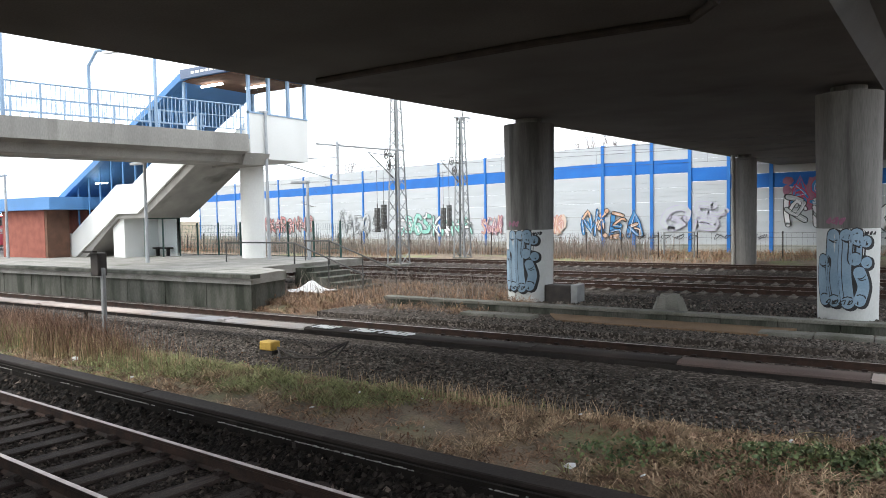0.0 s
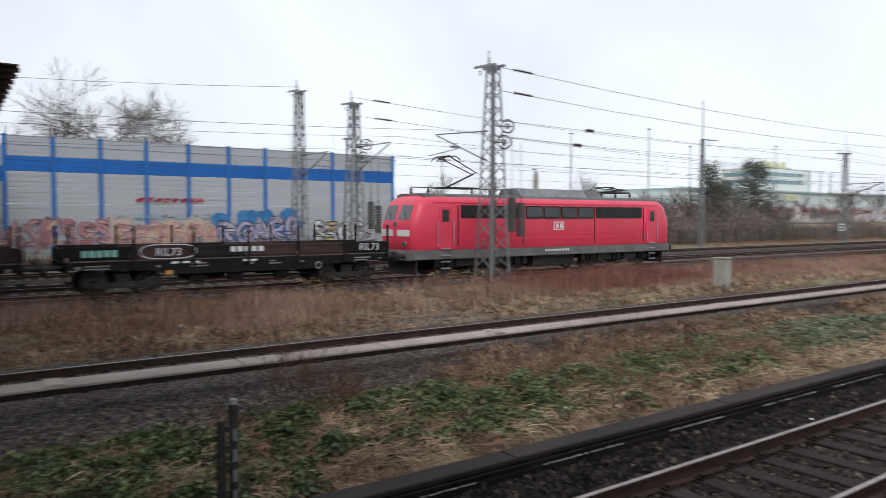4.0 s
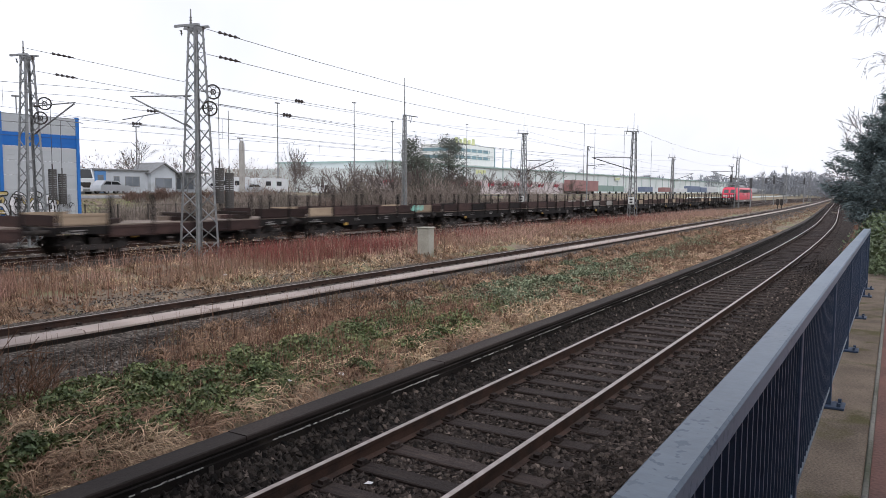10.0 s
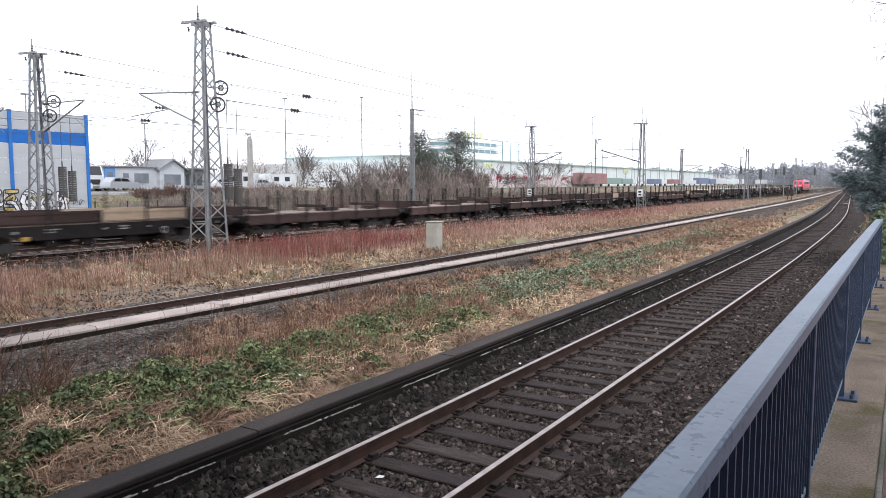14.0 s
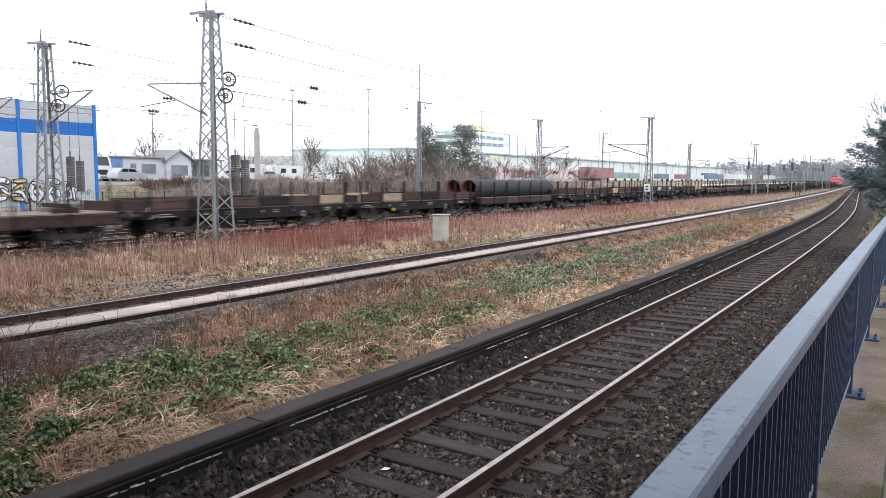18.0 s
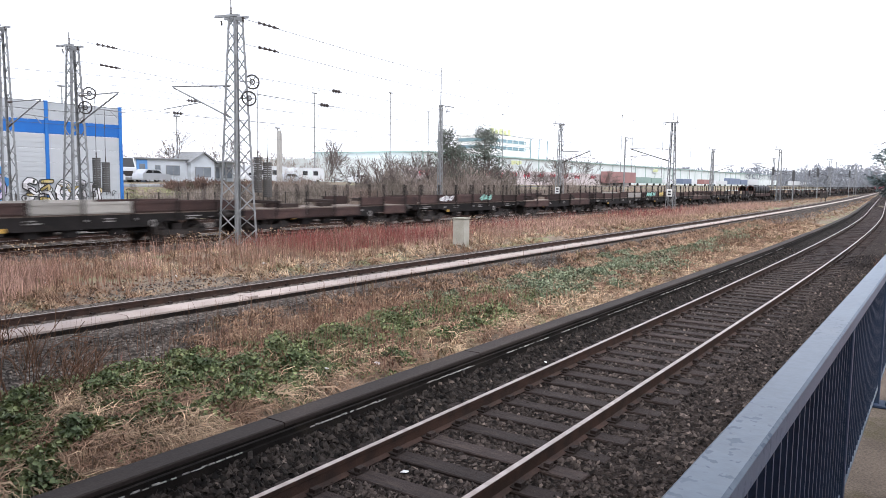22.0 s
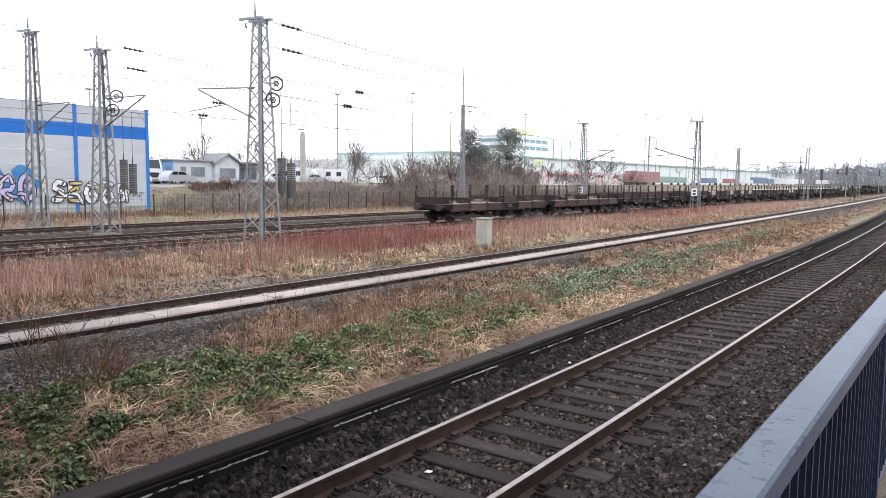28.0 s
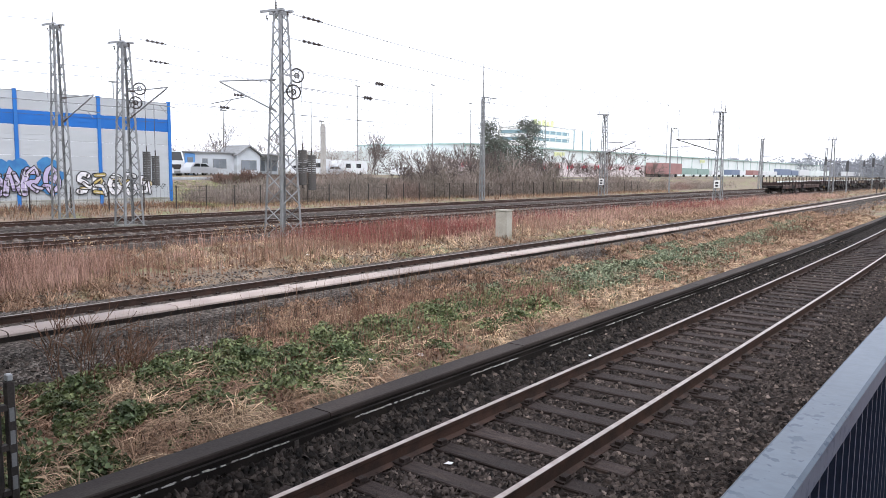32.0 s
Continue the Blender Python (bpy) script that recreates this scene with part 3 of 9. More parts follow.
# ---- geometry helpers ----
class Geo:
    """Collects vertices and faces of one mesh."""

    def __init__(self):
        self.v, self.f = [], []

    def add(self, verts, faces):
        n = len(self.v)
        self.v.extend(verts)
        self.f.extend([tuple(n + i for i in f) for f in faces])
        return self

    def box(self, x0, x1, y0, y1, z0, z1, c=0.0):
        if c <= 0:
            vs = [(x, y, z) for z in (z0, z1) for y in (y0, y1) for x in (x0, x1)]
            return self.add(vs, [(0, 2, 3, 1), (4, 5, 7, 6), (0, 1, 5, 4), (2, 6, 7, 3), (0, 4, 6, 2), (1, 3, 7, 5)])
        lo, hi, vs, idx = (x0, y0, z0), (x1, y1, z1), [], {}
        for sx in (0, 1):
            for sy in (0, 1):
                for sz in (0, 1):
                    s = (sx, sy, sz)
                    for ax in range(3):
                        p = [(hi if s[k] else lo)[k] + (0 if k == ax else (-c if s[k] else c)) for k in range(3)]
                        idx[(s, ax)] = len(vs)
                        vs.append(tuple(p))
        fs = []
        for ax in range(3):
            a, b = [k for k in range(3) if k != ax]
            for sd in (0, 1):
                ring = []
                for u, w in ((0, 0), (1, 0), (1, 1), (0, 1)):
                    s = [0, 0, 0]
                    s[ax], s[a], s[b] = sd, u, w
                    ring.append(idx[(tuple(s), ax)])
                fs.append(tuple(ring))
            for u in (0, 1):
                for w in (0, 1):
                    e0, e1 = [0, 0, 0], [0, 0, 0]
                    e0[a] = e1[a] = u
                    e0[b] = e1[b] = w
                    e1[ax] = 1
                    e0, e1 = tuple(e0), tuple(e1)
                    fs.append((idx[(e0, a)], idx[(e1, a)], idx[(e1, b)], idx[(e0, b)]))
        for sx in (0, 1):
            for sy in (0, 1):
                for sz in (0, 1):
                    s = (sx, sy, sz)
                    fs.append((idx[(s, 0)], idx[(s, 1)], idx[(s, 2)]))
        return self.add(vs, fs)

    def cyl(self, p0, p1, r0, r1=None, n=12, caps=True):
        r1 = r0 if r1 is None else r1
        a, b = Vector(p0), Vector(p1)
        d = (b - a).normalized()
        u = d.orthogonal().normalized()
        w = d.cross(u)
        vs = []
        for c, r in ((a, r0), (b, r1)):
            for i in range(n):
                t = 2 * math.pi * i / n
                vs.append(tuple(c + r * (math.cos(t) * u + math.sin(t) * w)))
        fs = [(i, (i + 1) % n, n + (i + 1) % n, n + i) for i in range(n)]
        if caps:
            fs += [tuple(range(n - 1, -1, -1)), tuple(range(n, 2 * n))]
        return self.add(vs, fs)

    def ring(self, c, axis, r, thick, n=16, m=6):
        """A torus round the axis."""
        ax = Vector(axis).normalized()
        u = ax.orthogonal().normalized()
        w = ax.cross(u)
        vs, fs = [], []
        for i in range(n):
            t = 2 * math.pi * i / n
            rad = math.cos(t) * u + math.sin(t) * w
            for j in range(m):
                s = 2 * math.pi * j / m
                vs.append(tuple(Vector(c) + (r + thick * math.cos(s)) * rad + thick * math.sin(s) * ax))
        for i in range(n):
            for j in range(m):
                fs.append((i * m + j, ((i + 1) % n) * m + j, ((i + 1) % n) * m + (j + 1) % m, i * m + (j + 1) % m))
        return self.add(vs, fs)

    def prism(self, poly, axis, a, b):
        """A polygon in the plane across the axis, drawn out from a to b."""
        n, vs = len(poly), []
        for t in (a, b):
            for p, q in poly:
                vs.append({"x": (t, p, q), "y": (p, t, q), "z": (p, q, t)}[axis])
        return self.add(vs, [(i, (i + 1) % n, n + (i + 1) % n, n + i) for i in range(n)] + [tuple(range(n - 1, -1, -1)), tuple(range(n, 2 * n))])

    def tube(self, pts, r, n=5):
        """One bent round bar through the points."""
        P = [Vector(p) for p in pts]
        u = (P[1] - P[0]).orthogonal().normalized()
        vs, m = [], len(P)
        for i, p in enumerate(P):
            d = (P[min(m - 1, i + 1)] - P[max(0, i - 1)]).normalized()
            if d.length < 0.5:
                d = (P[min(m - 1, i + 1)] - P[i]).normalized()
            u = u - d * u.dot(d)
            u = (u if u.length > 1e-3 else d.orthogonal()).normalized()
            w = d.cross(u)
            vs += [tuple(p + r * (math.cos(6.2832 * k / n) * u + math.sin(6.2832 * k / n) * w)) for k in range(n)]
        fs = [(i * n + k, i * n + (k + 1) % n, (i + 1) * n + (k + 1) % n, (i + 1) * n + k) for i in range(m - 1) for k in range(n)]
        return self.add(vs, fs + [tuple(range(n - 1, -1, -1)), tuple((m - 1) * n + k for k in range(n))])

    def mesh(self, name, smooth=True):
        me = bpy.data.meshes.new(name)
        me.from_pydata(self.v, [], self.f)
        if smooth and me.polygons:
            me.polygons.foreach_set("use_smooth", [True] * len(me.polygons))
            me.set_sharp_from_angle(angle=radians(38))
        return me


def fix_normals(me):
    bm = bmesh.new()
    bm.from_mesh(me)
    bmesh.ops.recalc_face_normals(bm, faces=bm.faces)
    bm.to_mesh(me)
    bm.free()


def raw_mesh(name, verts, faces):
    """A mesh from arrays of vertices and of equal faces."""
    me = bpy.data.meshes.new(name)
    verts, faces = np.asarray(verts, np.float32), np.asarray(faces, np.int32)
    k = faces.shape[1]
    me.vertices.add(len(verts))
    me.vertices.foreach_set("co", verts.ravel())
    me.loops.add(faces.size)
    me.loops.foreach_set("vertex_index", faces.ravel())
    me.polygons.add(len(faces))
    me.polygons.foreach_set("loop_start", np.arange(0, faces.size, k, dtype=np.int32))
    me.update(calc_edges=True)
    return me


def part(name, geo, mat, parent=None, label="", smooth=True):
    """Links a Geo (or a ready mesh) as one mesh object under its parent."""
    me = geo.mesh(name, smooth) if isinstance(geo, Geo) else geo
    if isinstance(geo, Geo):
        fix_normals(me)
    if not me.materials:
        me.materials.append(MAT[mat] if isinstance(mat, str) else mat)
    ob = new(name, me)
    if parent:
        ob.parent = parent
    if label:
        tagged(ob, label)
    return ob


def piece(name, me, parent, loc=(0, 0, 0), rz=0.0):
    """Another object on a shared mesh."""
    ob = new(name, me)
    ob.parent, ob.location = parent, loc
    if rz:
        ob.rotation_euler[2] = rz
    return ob


def lettering(name, text, size, mat, parent, m, label=""):
    """Flat letters in the built-in font, upright in the plane of m."""
    cu = bpy.data.curves.new(name, "FONT")
    cu.body, cu.size, cu.align_x = text, size, "CENTER"
    tmp = bpy.data.objects.new(name, cu)
    me = bpy.data.meshes.new_from_object(tmp)
    bpy.data.objects.remove(tmp)
    bpy.data.curves.remove(cu)
    me.transform(m)
    me.materials.clear()
    return part(name, me, mat, parent, label)


def thing(name, label, category, loc=(0, 0, 0), group="", kind="", rz=0.0):
    ob = new(name)
    ob.location = loc
    ob.rotation_euler[2] = radians(rz)
    return tagged(ob, label, category, group, kind)


rng = np.random.default_rng(7)

# ---- ground ----
def near_bend(x):
    """How far the near track leans away below the bridge."""
    q = np.maximum(0.0, -2.0 - np.asarray(x, float))
    return np.where(q < 6, 0.0065 * q * q, 0.234 + 0.074 * (q - 6))


def near_curve(x):
    """How far the near track swings out past the railing's end."""
    q = np.maximum(0.0, np.asarray(x, float) - 15.0)
    return np.where(q < 75, q * q / 2700, 2.083 + 0.0556 * (q - 75))


def near_line(x):
    """Centre of the near track."""
    return 4.72 + float(near_bend(x)) + float(near_curve(x))


def second_line(x):
    """Centre of the second track."""
    if x < 0:
        return 14.8
    if x < 200:
        return 14.8 + x * x / 9000
    return 14.8 + 200 ** 2 / 9000 + (x - 200) * 400 / 9000


def smooth(a, b, v):
    t = min(1.0, max(0.0, (v - a) / (b - a)))
    return t * t * (3 - 2 * t)


def ground_z(x, y):
    z = -0.42 + 0.22 * smooth(6.9, 7.9, y) * (1 - smooth(9.6, 11.2, y))
    z += 0.2 * smooth(17.2, 19.0, y) * (1 - smooth(25.5, 27.0, y))
    z += 0.25 * smooth(44, 47, y) + 2.2 * smooth(58, 72, y) * smooth(22, 40, x)
    if -200 < x < 400 and -5 < y < 140:
        z += 0.07 * noise.noise((x * 0.5, y * 0.5, 3.0)) + 0.035 * noise.noise((x * 1.7, y * 1.7, 9.0))
    return z


def build_ground():
    xs = np.concatenate([np.array([-4000, -1500, -600, -250, -120, -80]), np.arange(-60, 90, 0.8), np.arange(90, 260, 5), np.array([300, 420, 700, 1600, 4000])])
    ys = np.concatenate([np.array([-4000, -900, -200, -60, -20]), np.arange(-8, 28, 0.5), np.arange(28, 62, 2), np.arange(62, 130, 6), np.array([160, 240, 500, 1500, 4000])])
    verts = [(x, y, ground_z(x, y)) for y in ys for x in xs]
    n = len(xs)
    faces = [(j * n + i, j * n + i + 1, (j + 1) * n + i + 1, (j + 1) * n + i) for j in range(len(ys) - 1) for i in range(n - 1)]
    me = raw_mesh("ground", verts, faces)
    me.polygons.foreach_set("use_smooth", [True] * len(me.polygons))
    ob = part("ground", me, "ground")
    tagged(ob, "winter ground of earth, moss and dry grass beside the tracks", "ground", kind="structure")


def sweep(line, xs, profile):
    """A profile of (y, z) drawn along a line of y over x."""
    g, n = Geo(), len(profile)
    for x in xs:
        g.v.extend([(x, line(x) + p, q) for p, q in profile])
    for k in range(len(xs) - 1):
        for i in range(n):
            g.f.append((k * n + i, k * n + (i + 1) % n, (k + 1) * n + (i + 1) % n, (k + 1) * n + i))
    g.f += [tuple(range(n)), tuple((len(xs) - 1) * n + i for i in range(n - 1, -1, -1))]
    return g


CURVED = [-160, -80, -40, -24, -16, -12, -10, -8, -6.5, -5, -3.5, -2, 0, 12, 15, 18, 21, 25, 28] + list(range(32, 201, 8)) + [240, 320, 450]
STRAIGHT = [-300, 0, 300, 900]
RAIL = [(-0.075, -0.17), (-0.02, -0.145), (-0.02, -0.05), (-0.036, -0.035), (-0.036, -0.003), (0.036, -0.003), (0.036, -0.035), (0.02, -0.05), (0.02, -0.145), (0.075, -0.17)]


def build_track(label, line, xs, bed, bed_mat, sleeper_mat, dull, span, near_span, size):
    """A track: ballast bed, two rails with worn heads, sleepers."""
    track = thing("railway_track", label, "track", group="tracks of the rail corridor")
    part("ballast_bed", sweep(line, xs, bed), bed_mat, track)
    for s in (-0.753, 0.753):
        rail = part("rail", sweep(lambda x: line(x) + s, xs, RAIL), "rail_side", track)
        part("running_surface", sweep(lambda x: line(x) + s, xs, [(-0.03, -0.004), (0.03, -0.004), (0.03, 0.0), (-0.03, 0.0)]), "rail_top_dull" if dull else "rail_top", rail)
    g = Geo().box(-size[0] / 2, size[0] / 2, -size[1] / 2, size[1] / 2, -0.34, -0.165, 0.012)
    g.box(-0.09, 0.09, -0.9, -0.61, -0.166, -0.145)
    g.box(-0.09, 0.09, 0.61, 0.9, -0.166, -0.145)
    for yy in (-0.86, -0.65, 0.65, 0.86):
        g.box(-0.05, 0.05, yy - 0.035, yy + 0.035, -0.146, -0.105)
    me = g.mesh("sleeper")
    fix_normals(me)
    me.materials.append(MAT[sleeper_mat])
    x = near_span[0]
    while x < near_span[1]:
        slope = math.atan((line(x + 0.5) - line(x - 0.5)))
        piece("sleeper", me, track, (x + random.uniform(-0.03, 0.03), line(x) + random.uniform(-0.03, 0.03), random.uniform(-0.012, 0.006)), slope + random.uniform(-0.008, 0.008))
        x += 0.62
    rest, x = Geo(), span[0]
    while x < span[1]:
        if not near_span[0] - 0.4 < x < near_span[1]:
            rest.box(x - size[0] / 2, x + size[0] / 2, line(x) - size[1] / 2, line(x) + size[1] / 2, -0.34, -0.165)
        x += 0.62
    if rest.v:
        tagged(part("sleeper_rest", rest, sleeper_mat, track), kind="stuff")
    return track


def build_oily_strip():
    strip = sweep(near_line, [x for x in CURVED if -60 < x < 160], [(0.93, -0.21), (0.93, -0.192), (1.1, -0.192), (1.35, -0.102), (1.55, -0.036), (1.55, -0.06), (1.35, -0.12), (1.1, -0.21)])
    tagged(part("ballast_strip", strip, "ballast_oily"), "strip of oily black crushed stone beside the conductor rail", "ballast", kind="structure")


def build_tracks():
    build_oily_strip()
    build_track("single track with polished rails on dark timber sleepers", near_line, CURVED,
                [(-3.6, -0.75), (-3.55, -0.2), (1.1, -0.2), (1.35, -0.11), (1.56, -0.04), (1.95, -0.08), (2.7, -0.5), (2.7, -0.75)], "ballast_near", "sleeper_wood", False, (-60, 240), (-25, 110), (0.25, 2.55))
    build_track("second track with rusty rails behind its conductor rail cover", second_line, CURVED,
                [(-3.7, -0.75), (-3.6, -0.42), (-2.4, -0.19), (-1.0, -0.15), (1.0, -0.15), (2.2, -0.2), (3.2, -0.5), (3.2, -0.75)], "ballast_mid", "sleeper_wood", True, (-80, 200), (-12, 30), (0.25, 2.5))
    for y, lab, far in ((29.3, "main line track under the freight train", 27.0), (33.9, "middle main line track with bright rails", 40.0), (41.2, "far main line track before the fence", 40.0)):
        lo, hi = (-2.9 if y < 30 else -2.3), (2.3 if y < 38 else 2.9)
        build_track(lab + ", on concrete sleepers", lambda x, y=y: y, STRAIGHT,
                    [(lo - 0.8, -0.7), (lo, -0.22), (hi, -0.22), (hi + 0.8, -0.7)], "ballast_far", "sleeper_conc", y > 40, (-90, 180), (-36, 44 if y < 30 else 20), (0.26, 2.6))
    tagged(part("ballast_field", Geo().box(-18, 0.2, 20.1, 25.9, -0.7, -0.14), "ballast_far"), "dark crushed stone round the bridge columns", "ballast", kind="structure")
    tagged(part("ballast_field", Geo().box(-18, -1.2, 17.3, 19.8, -0.7, -0.09), "ballast_mid"), "brownish crushed stone before the kerb wall", "ballast", kind="structure")
    tagged(part("ballast_field", Geo().box(-300, 900, 35.9, 39.3, -0.7, -0.3), "ballast_far"), "grey crushed stone between the main line tracks", "ballast", kind="structure")


def build_conductor_rail(label, line, y, z, xs, mats, side, skip=()):
    """A third rail under a plastic cover in lengths, on brackets."""
    root = thing("conductor_rail", label, "conductor rail")
    a, b = xs[0], xs[-1]
    grid = [a] + [x for x in CURVED if a < x < b] + [b]
    part("contact_rail", sweep(lambda x: line(x) + y, grid, [(-0.04, z - 0.2), (0.04, z - 0.2), (0.04, z - 0.1), (-0.04, z - 0.1)]), "steel_dark", root)
    x = a
    while x < b - 1:
        n = x + (11.6 if x > 150 else 2.9 if side else 6.0)
        w, h = 0.24, 0.07
        prof = [(-w, z - h), (-w, z - 0.035), (-w + 0.05, z), (w - 0.05, z), (w, z - 0.035), (w, z - 0.06 if side else z - h), (w - 0.02, z - 0.06 if side else z - h), (w - 0.02, z - 0.04), (-w + 0.02, z - 0.04), (-w + 0.02, z - h)]
        prof = prof if side else [(-p, q) for p, q in prof]
        seg = [x + 0.012] + [t for t in CURVED if x < t < n] + [min(n, b) - 0.012]
        part("cover", sweep(lambda t: line(t) + y, seg, prof), mats(x), root)
        cap = Geo().box(-0.13, 0.13, -w - 0.012, w + 0.006, z - 0.06, z + 0.012, 0.008)
        if side and int((x - a) / 2.9 + 0.5) % 3 == 0:
            part("joint_cap", cap, mats(x), root).location = (n, line(n) + y, 0)
        br = Geo().box(-0.04, 0.04, 0.06, 0.14, -0.3, z - 0.05)
        br.box(-0.06, 0.06, 0.0, 0.3, -0.3, -0.22)
        if x < -22 and int((x - a) / 2.9 + 0.5) % 3 == 1:
            part("bracket", br, "steel_dark", root).location = (n - 0.8, line(n) + y, 0)
        x = n


def build_near_cover():
    """The near third rail: flat tarred cover boards over an open, dark side and a base plank."""
    root = thing("conductor_rail", "conductor rail under dark tarred cover boards", "conductor rail")
    a, b, mid = -60, 150, 1.605
    grid = [a] + [x for x in CURVED if a < x < b] + [b]

    def run(name, mat, prof, line_=near_line):
        return part(name, sweep(lambda x: line_(x) + mid, grid, prof), mat, root)
    run("contact_rail", "steel_dark", [(0.1, 0.0), (0.18, 0.0), (0.18, 0.1), (0.1, 0.1)])
    run("side_board", "cover_dark", [(0.0, 0.045), (0.03, 0.045), (0.03, 0.16), (0.0, 0.16)])
    run("ledge", "steel_dark", [(-0.018, 0.1), (0.0, 0.1), (0.0, 0.112), (-0.018, 0.112)])
    run("base_plank", "cover_dark", [(-0.045, -0.22), (0.25, -0.22), (0.25, 0.045), (-0.045, 0.045)])
    x = a
    while x < b - 1:
        n = min(x + 4.0, b)
        seg = [x + 0.006] + [t for t in CURVED if x < t < n] + [n - 0.006]
        dz = random.uniform(-0.006, 0.006)
        part("cover", sweep(lambda t: near_line(t) + mid, seg, [(-0.025, 0.15 + dz), (-0.025, 0.188 + dz), (-0.013, 0.2 + dz), (0.262, 0.2 + dz), (0.275, 0.185 + dz), (0.275, 0.06 + dz)]), "cover_top", root)
        part("bracket", Geo().box(-0.03, 0.03, -0.055, -0.045, -0.2, 0.04), "steel_dark", root).location = (n - 0.5, near_line(n - 0.5) + mid, 0)
        x = n
    # pale bits along the base plank's edge, standing in for its wet glint
    r = random.Random(12)
    g = Geo()
    for k in range(1700):
        x = r.uniform(-18, 34)
        if noise.noise((x * 0.9, 1.0, 2.0)) < -0.1:
            continue
        y = near_line(x) + mid - 0.043 + r.uniform(0, 0.02)
        g.box(x, x + r.uniform(0.015, 0.08), y, y + r.uniform(0.006, 0.014), 0.045, 0.045 + r.uniform(0.005, 0.012))
    tagged(part("grit", g, "debris", root), kind="stuff")


def build_conductor_rails():
    build_near_cover()

    # covers turn black, then brown, between x = -14.4 and -3.4
    def mats(x):
        return "cover_black" if -14.4 < x < -8.2 else "cover_brown" if -8.2 <= x < -3.4 else "cover_grey" if -20.2 < x <= -14.4 else "cover_pink"
    build_conductor_rail("far conductor rail under faded pinkish covers, brown below the bridge", second_line, -1.95, 0.30, [-46, 400], mats, True)


# ---- path, railing, retaining wall ----
def build_path():
    tagged(part("path_slab", Geo().box(-60, 16.2, 0.66, 1.12, 0.9, 1.15, 0.01), "slab"), "worn sandy concrete edge slab of the footpath under the railing", "pavement", kind="structure")
    g = Geo().box(-60, 70, -7, 0.625, 0.6, 1.13)
    tagged(part("footpath", g, "red_paving"), "reddish paved footpath beside the railing", "pavement", kind="structure")
    tagged(part("kerb_strip", Geo().box(-60, 16.2, 0.627, 0.658, 0.9, 1.152, 0.008), "kerb"), "narrow concrete edging between slab and paving", "pavement", kind="structure")
    tagged(part("retaining_wall", Geo().box(-60, 16.2, 0.7, 1.05, -0.7, 0.9), "mossy"), "low mossy concrete retaining wall under the footpath", "wall", kind="structure")
    bank = Geo().prism([(0.0, 1.13), (0.7, 1.0), (1.35, -0.2), (1.5, -0.7), (-1.0, -0.7)], "x", 16.2, 70)
    tagged(part("bank", bank, "ground"), "earth bank beside the near track beyond the railing", "ground", kind="structure")


def build_railing():
    x0, x1, y = -1.1, 13.3, 0.965
    root = thing("railing", "blue-grey painted steel railing with a broad flat handrail and close bars", "railing")
    part("handrail", Geo().box(x0, x1, y - 0.04, y + 0.068, 2.13, 2.20, 0.008), "path_paint", root)
    posts = [x0, 0.2, 2.6, 5.0, 7.4, 9.8, 12.2, x1]
    for x, e in zip(posts, posts[1:] + [x1]):
        if e > x:
            part("bottom_rail", Geo().box(x, e, y - 0.022, y + 0.022, 1.27, 1.31, 0.004), "path_paint", root)
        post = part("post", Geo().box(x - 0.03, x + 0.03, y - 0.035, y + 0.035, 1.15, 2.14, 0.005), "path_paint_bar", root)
        base = Geo().box(x - 0.1, x + 0.1, y - 0.13, y + 0.06, 1.15, 1.17, 0.004)
        for dx in (-0.07, 0.07):
            base.cyl((x + dx, y - 0.09, 1.17), (x + dx, y - 0.09, 1.2), 0.014, n=6)
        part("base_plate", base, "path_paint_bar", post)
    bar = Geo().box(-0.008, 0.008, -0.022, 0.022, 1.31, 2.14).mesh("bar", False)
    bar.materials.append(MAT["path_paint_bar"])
    x = x0 + 0.1
    while x < x1:
        piece("bar", bar, root, (x, y, 0))
        x += 0.105


# ---- road bridge ----
def edge_left(y):
    return -18.6 + 0.098 * y


def edge_right(y):
    return -0.45 + 0.033 * y


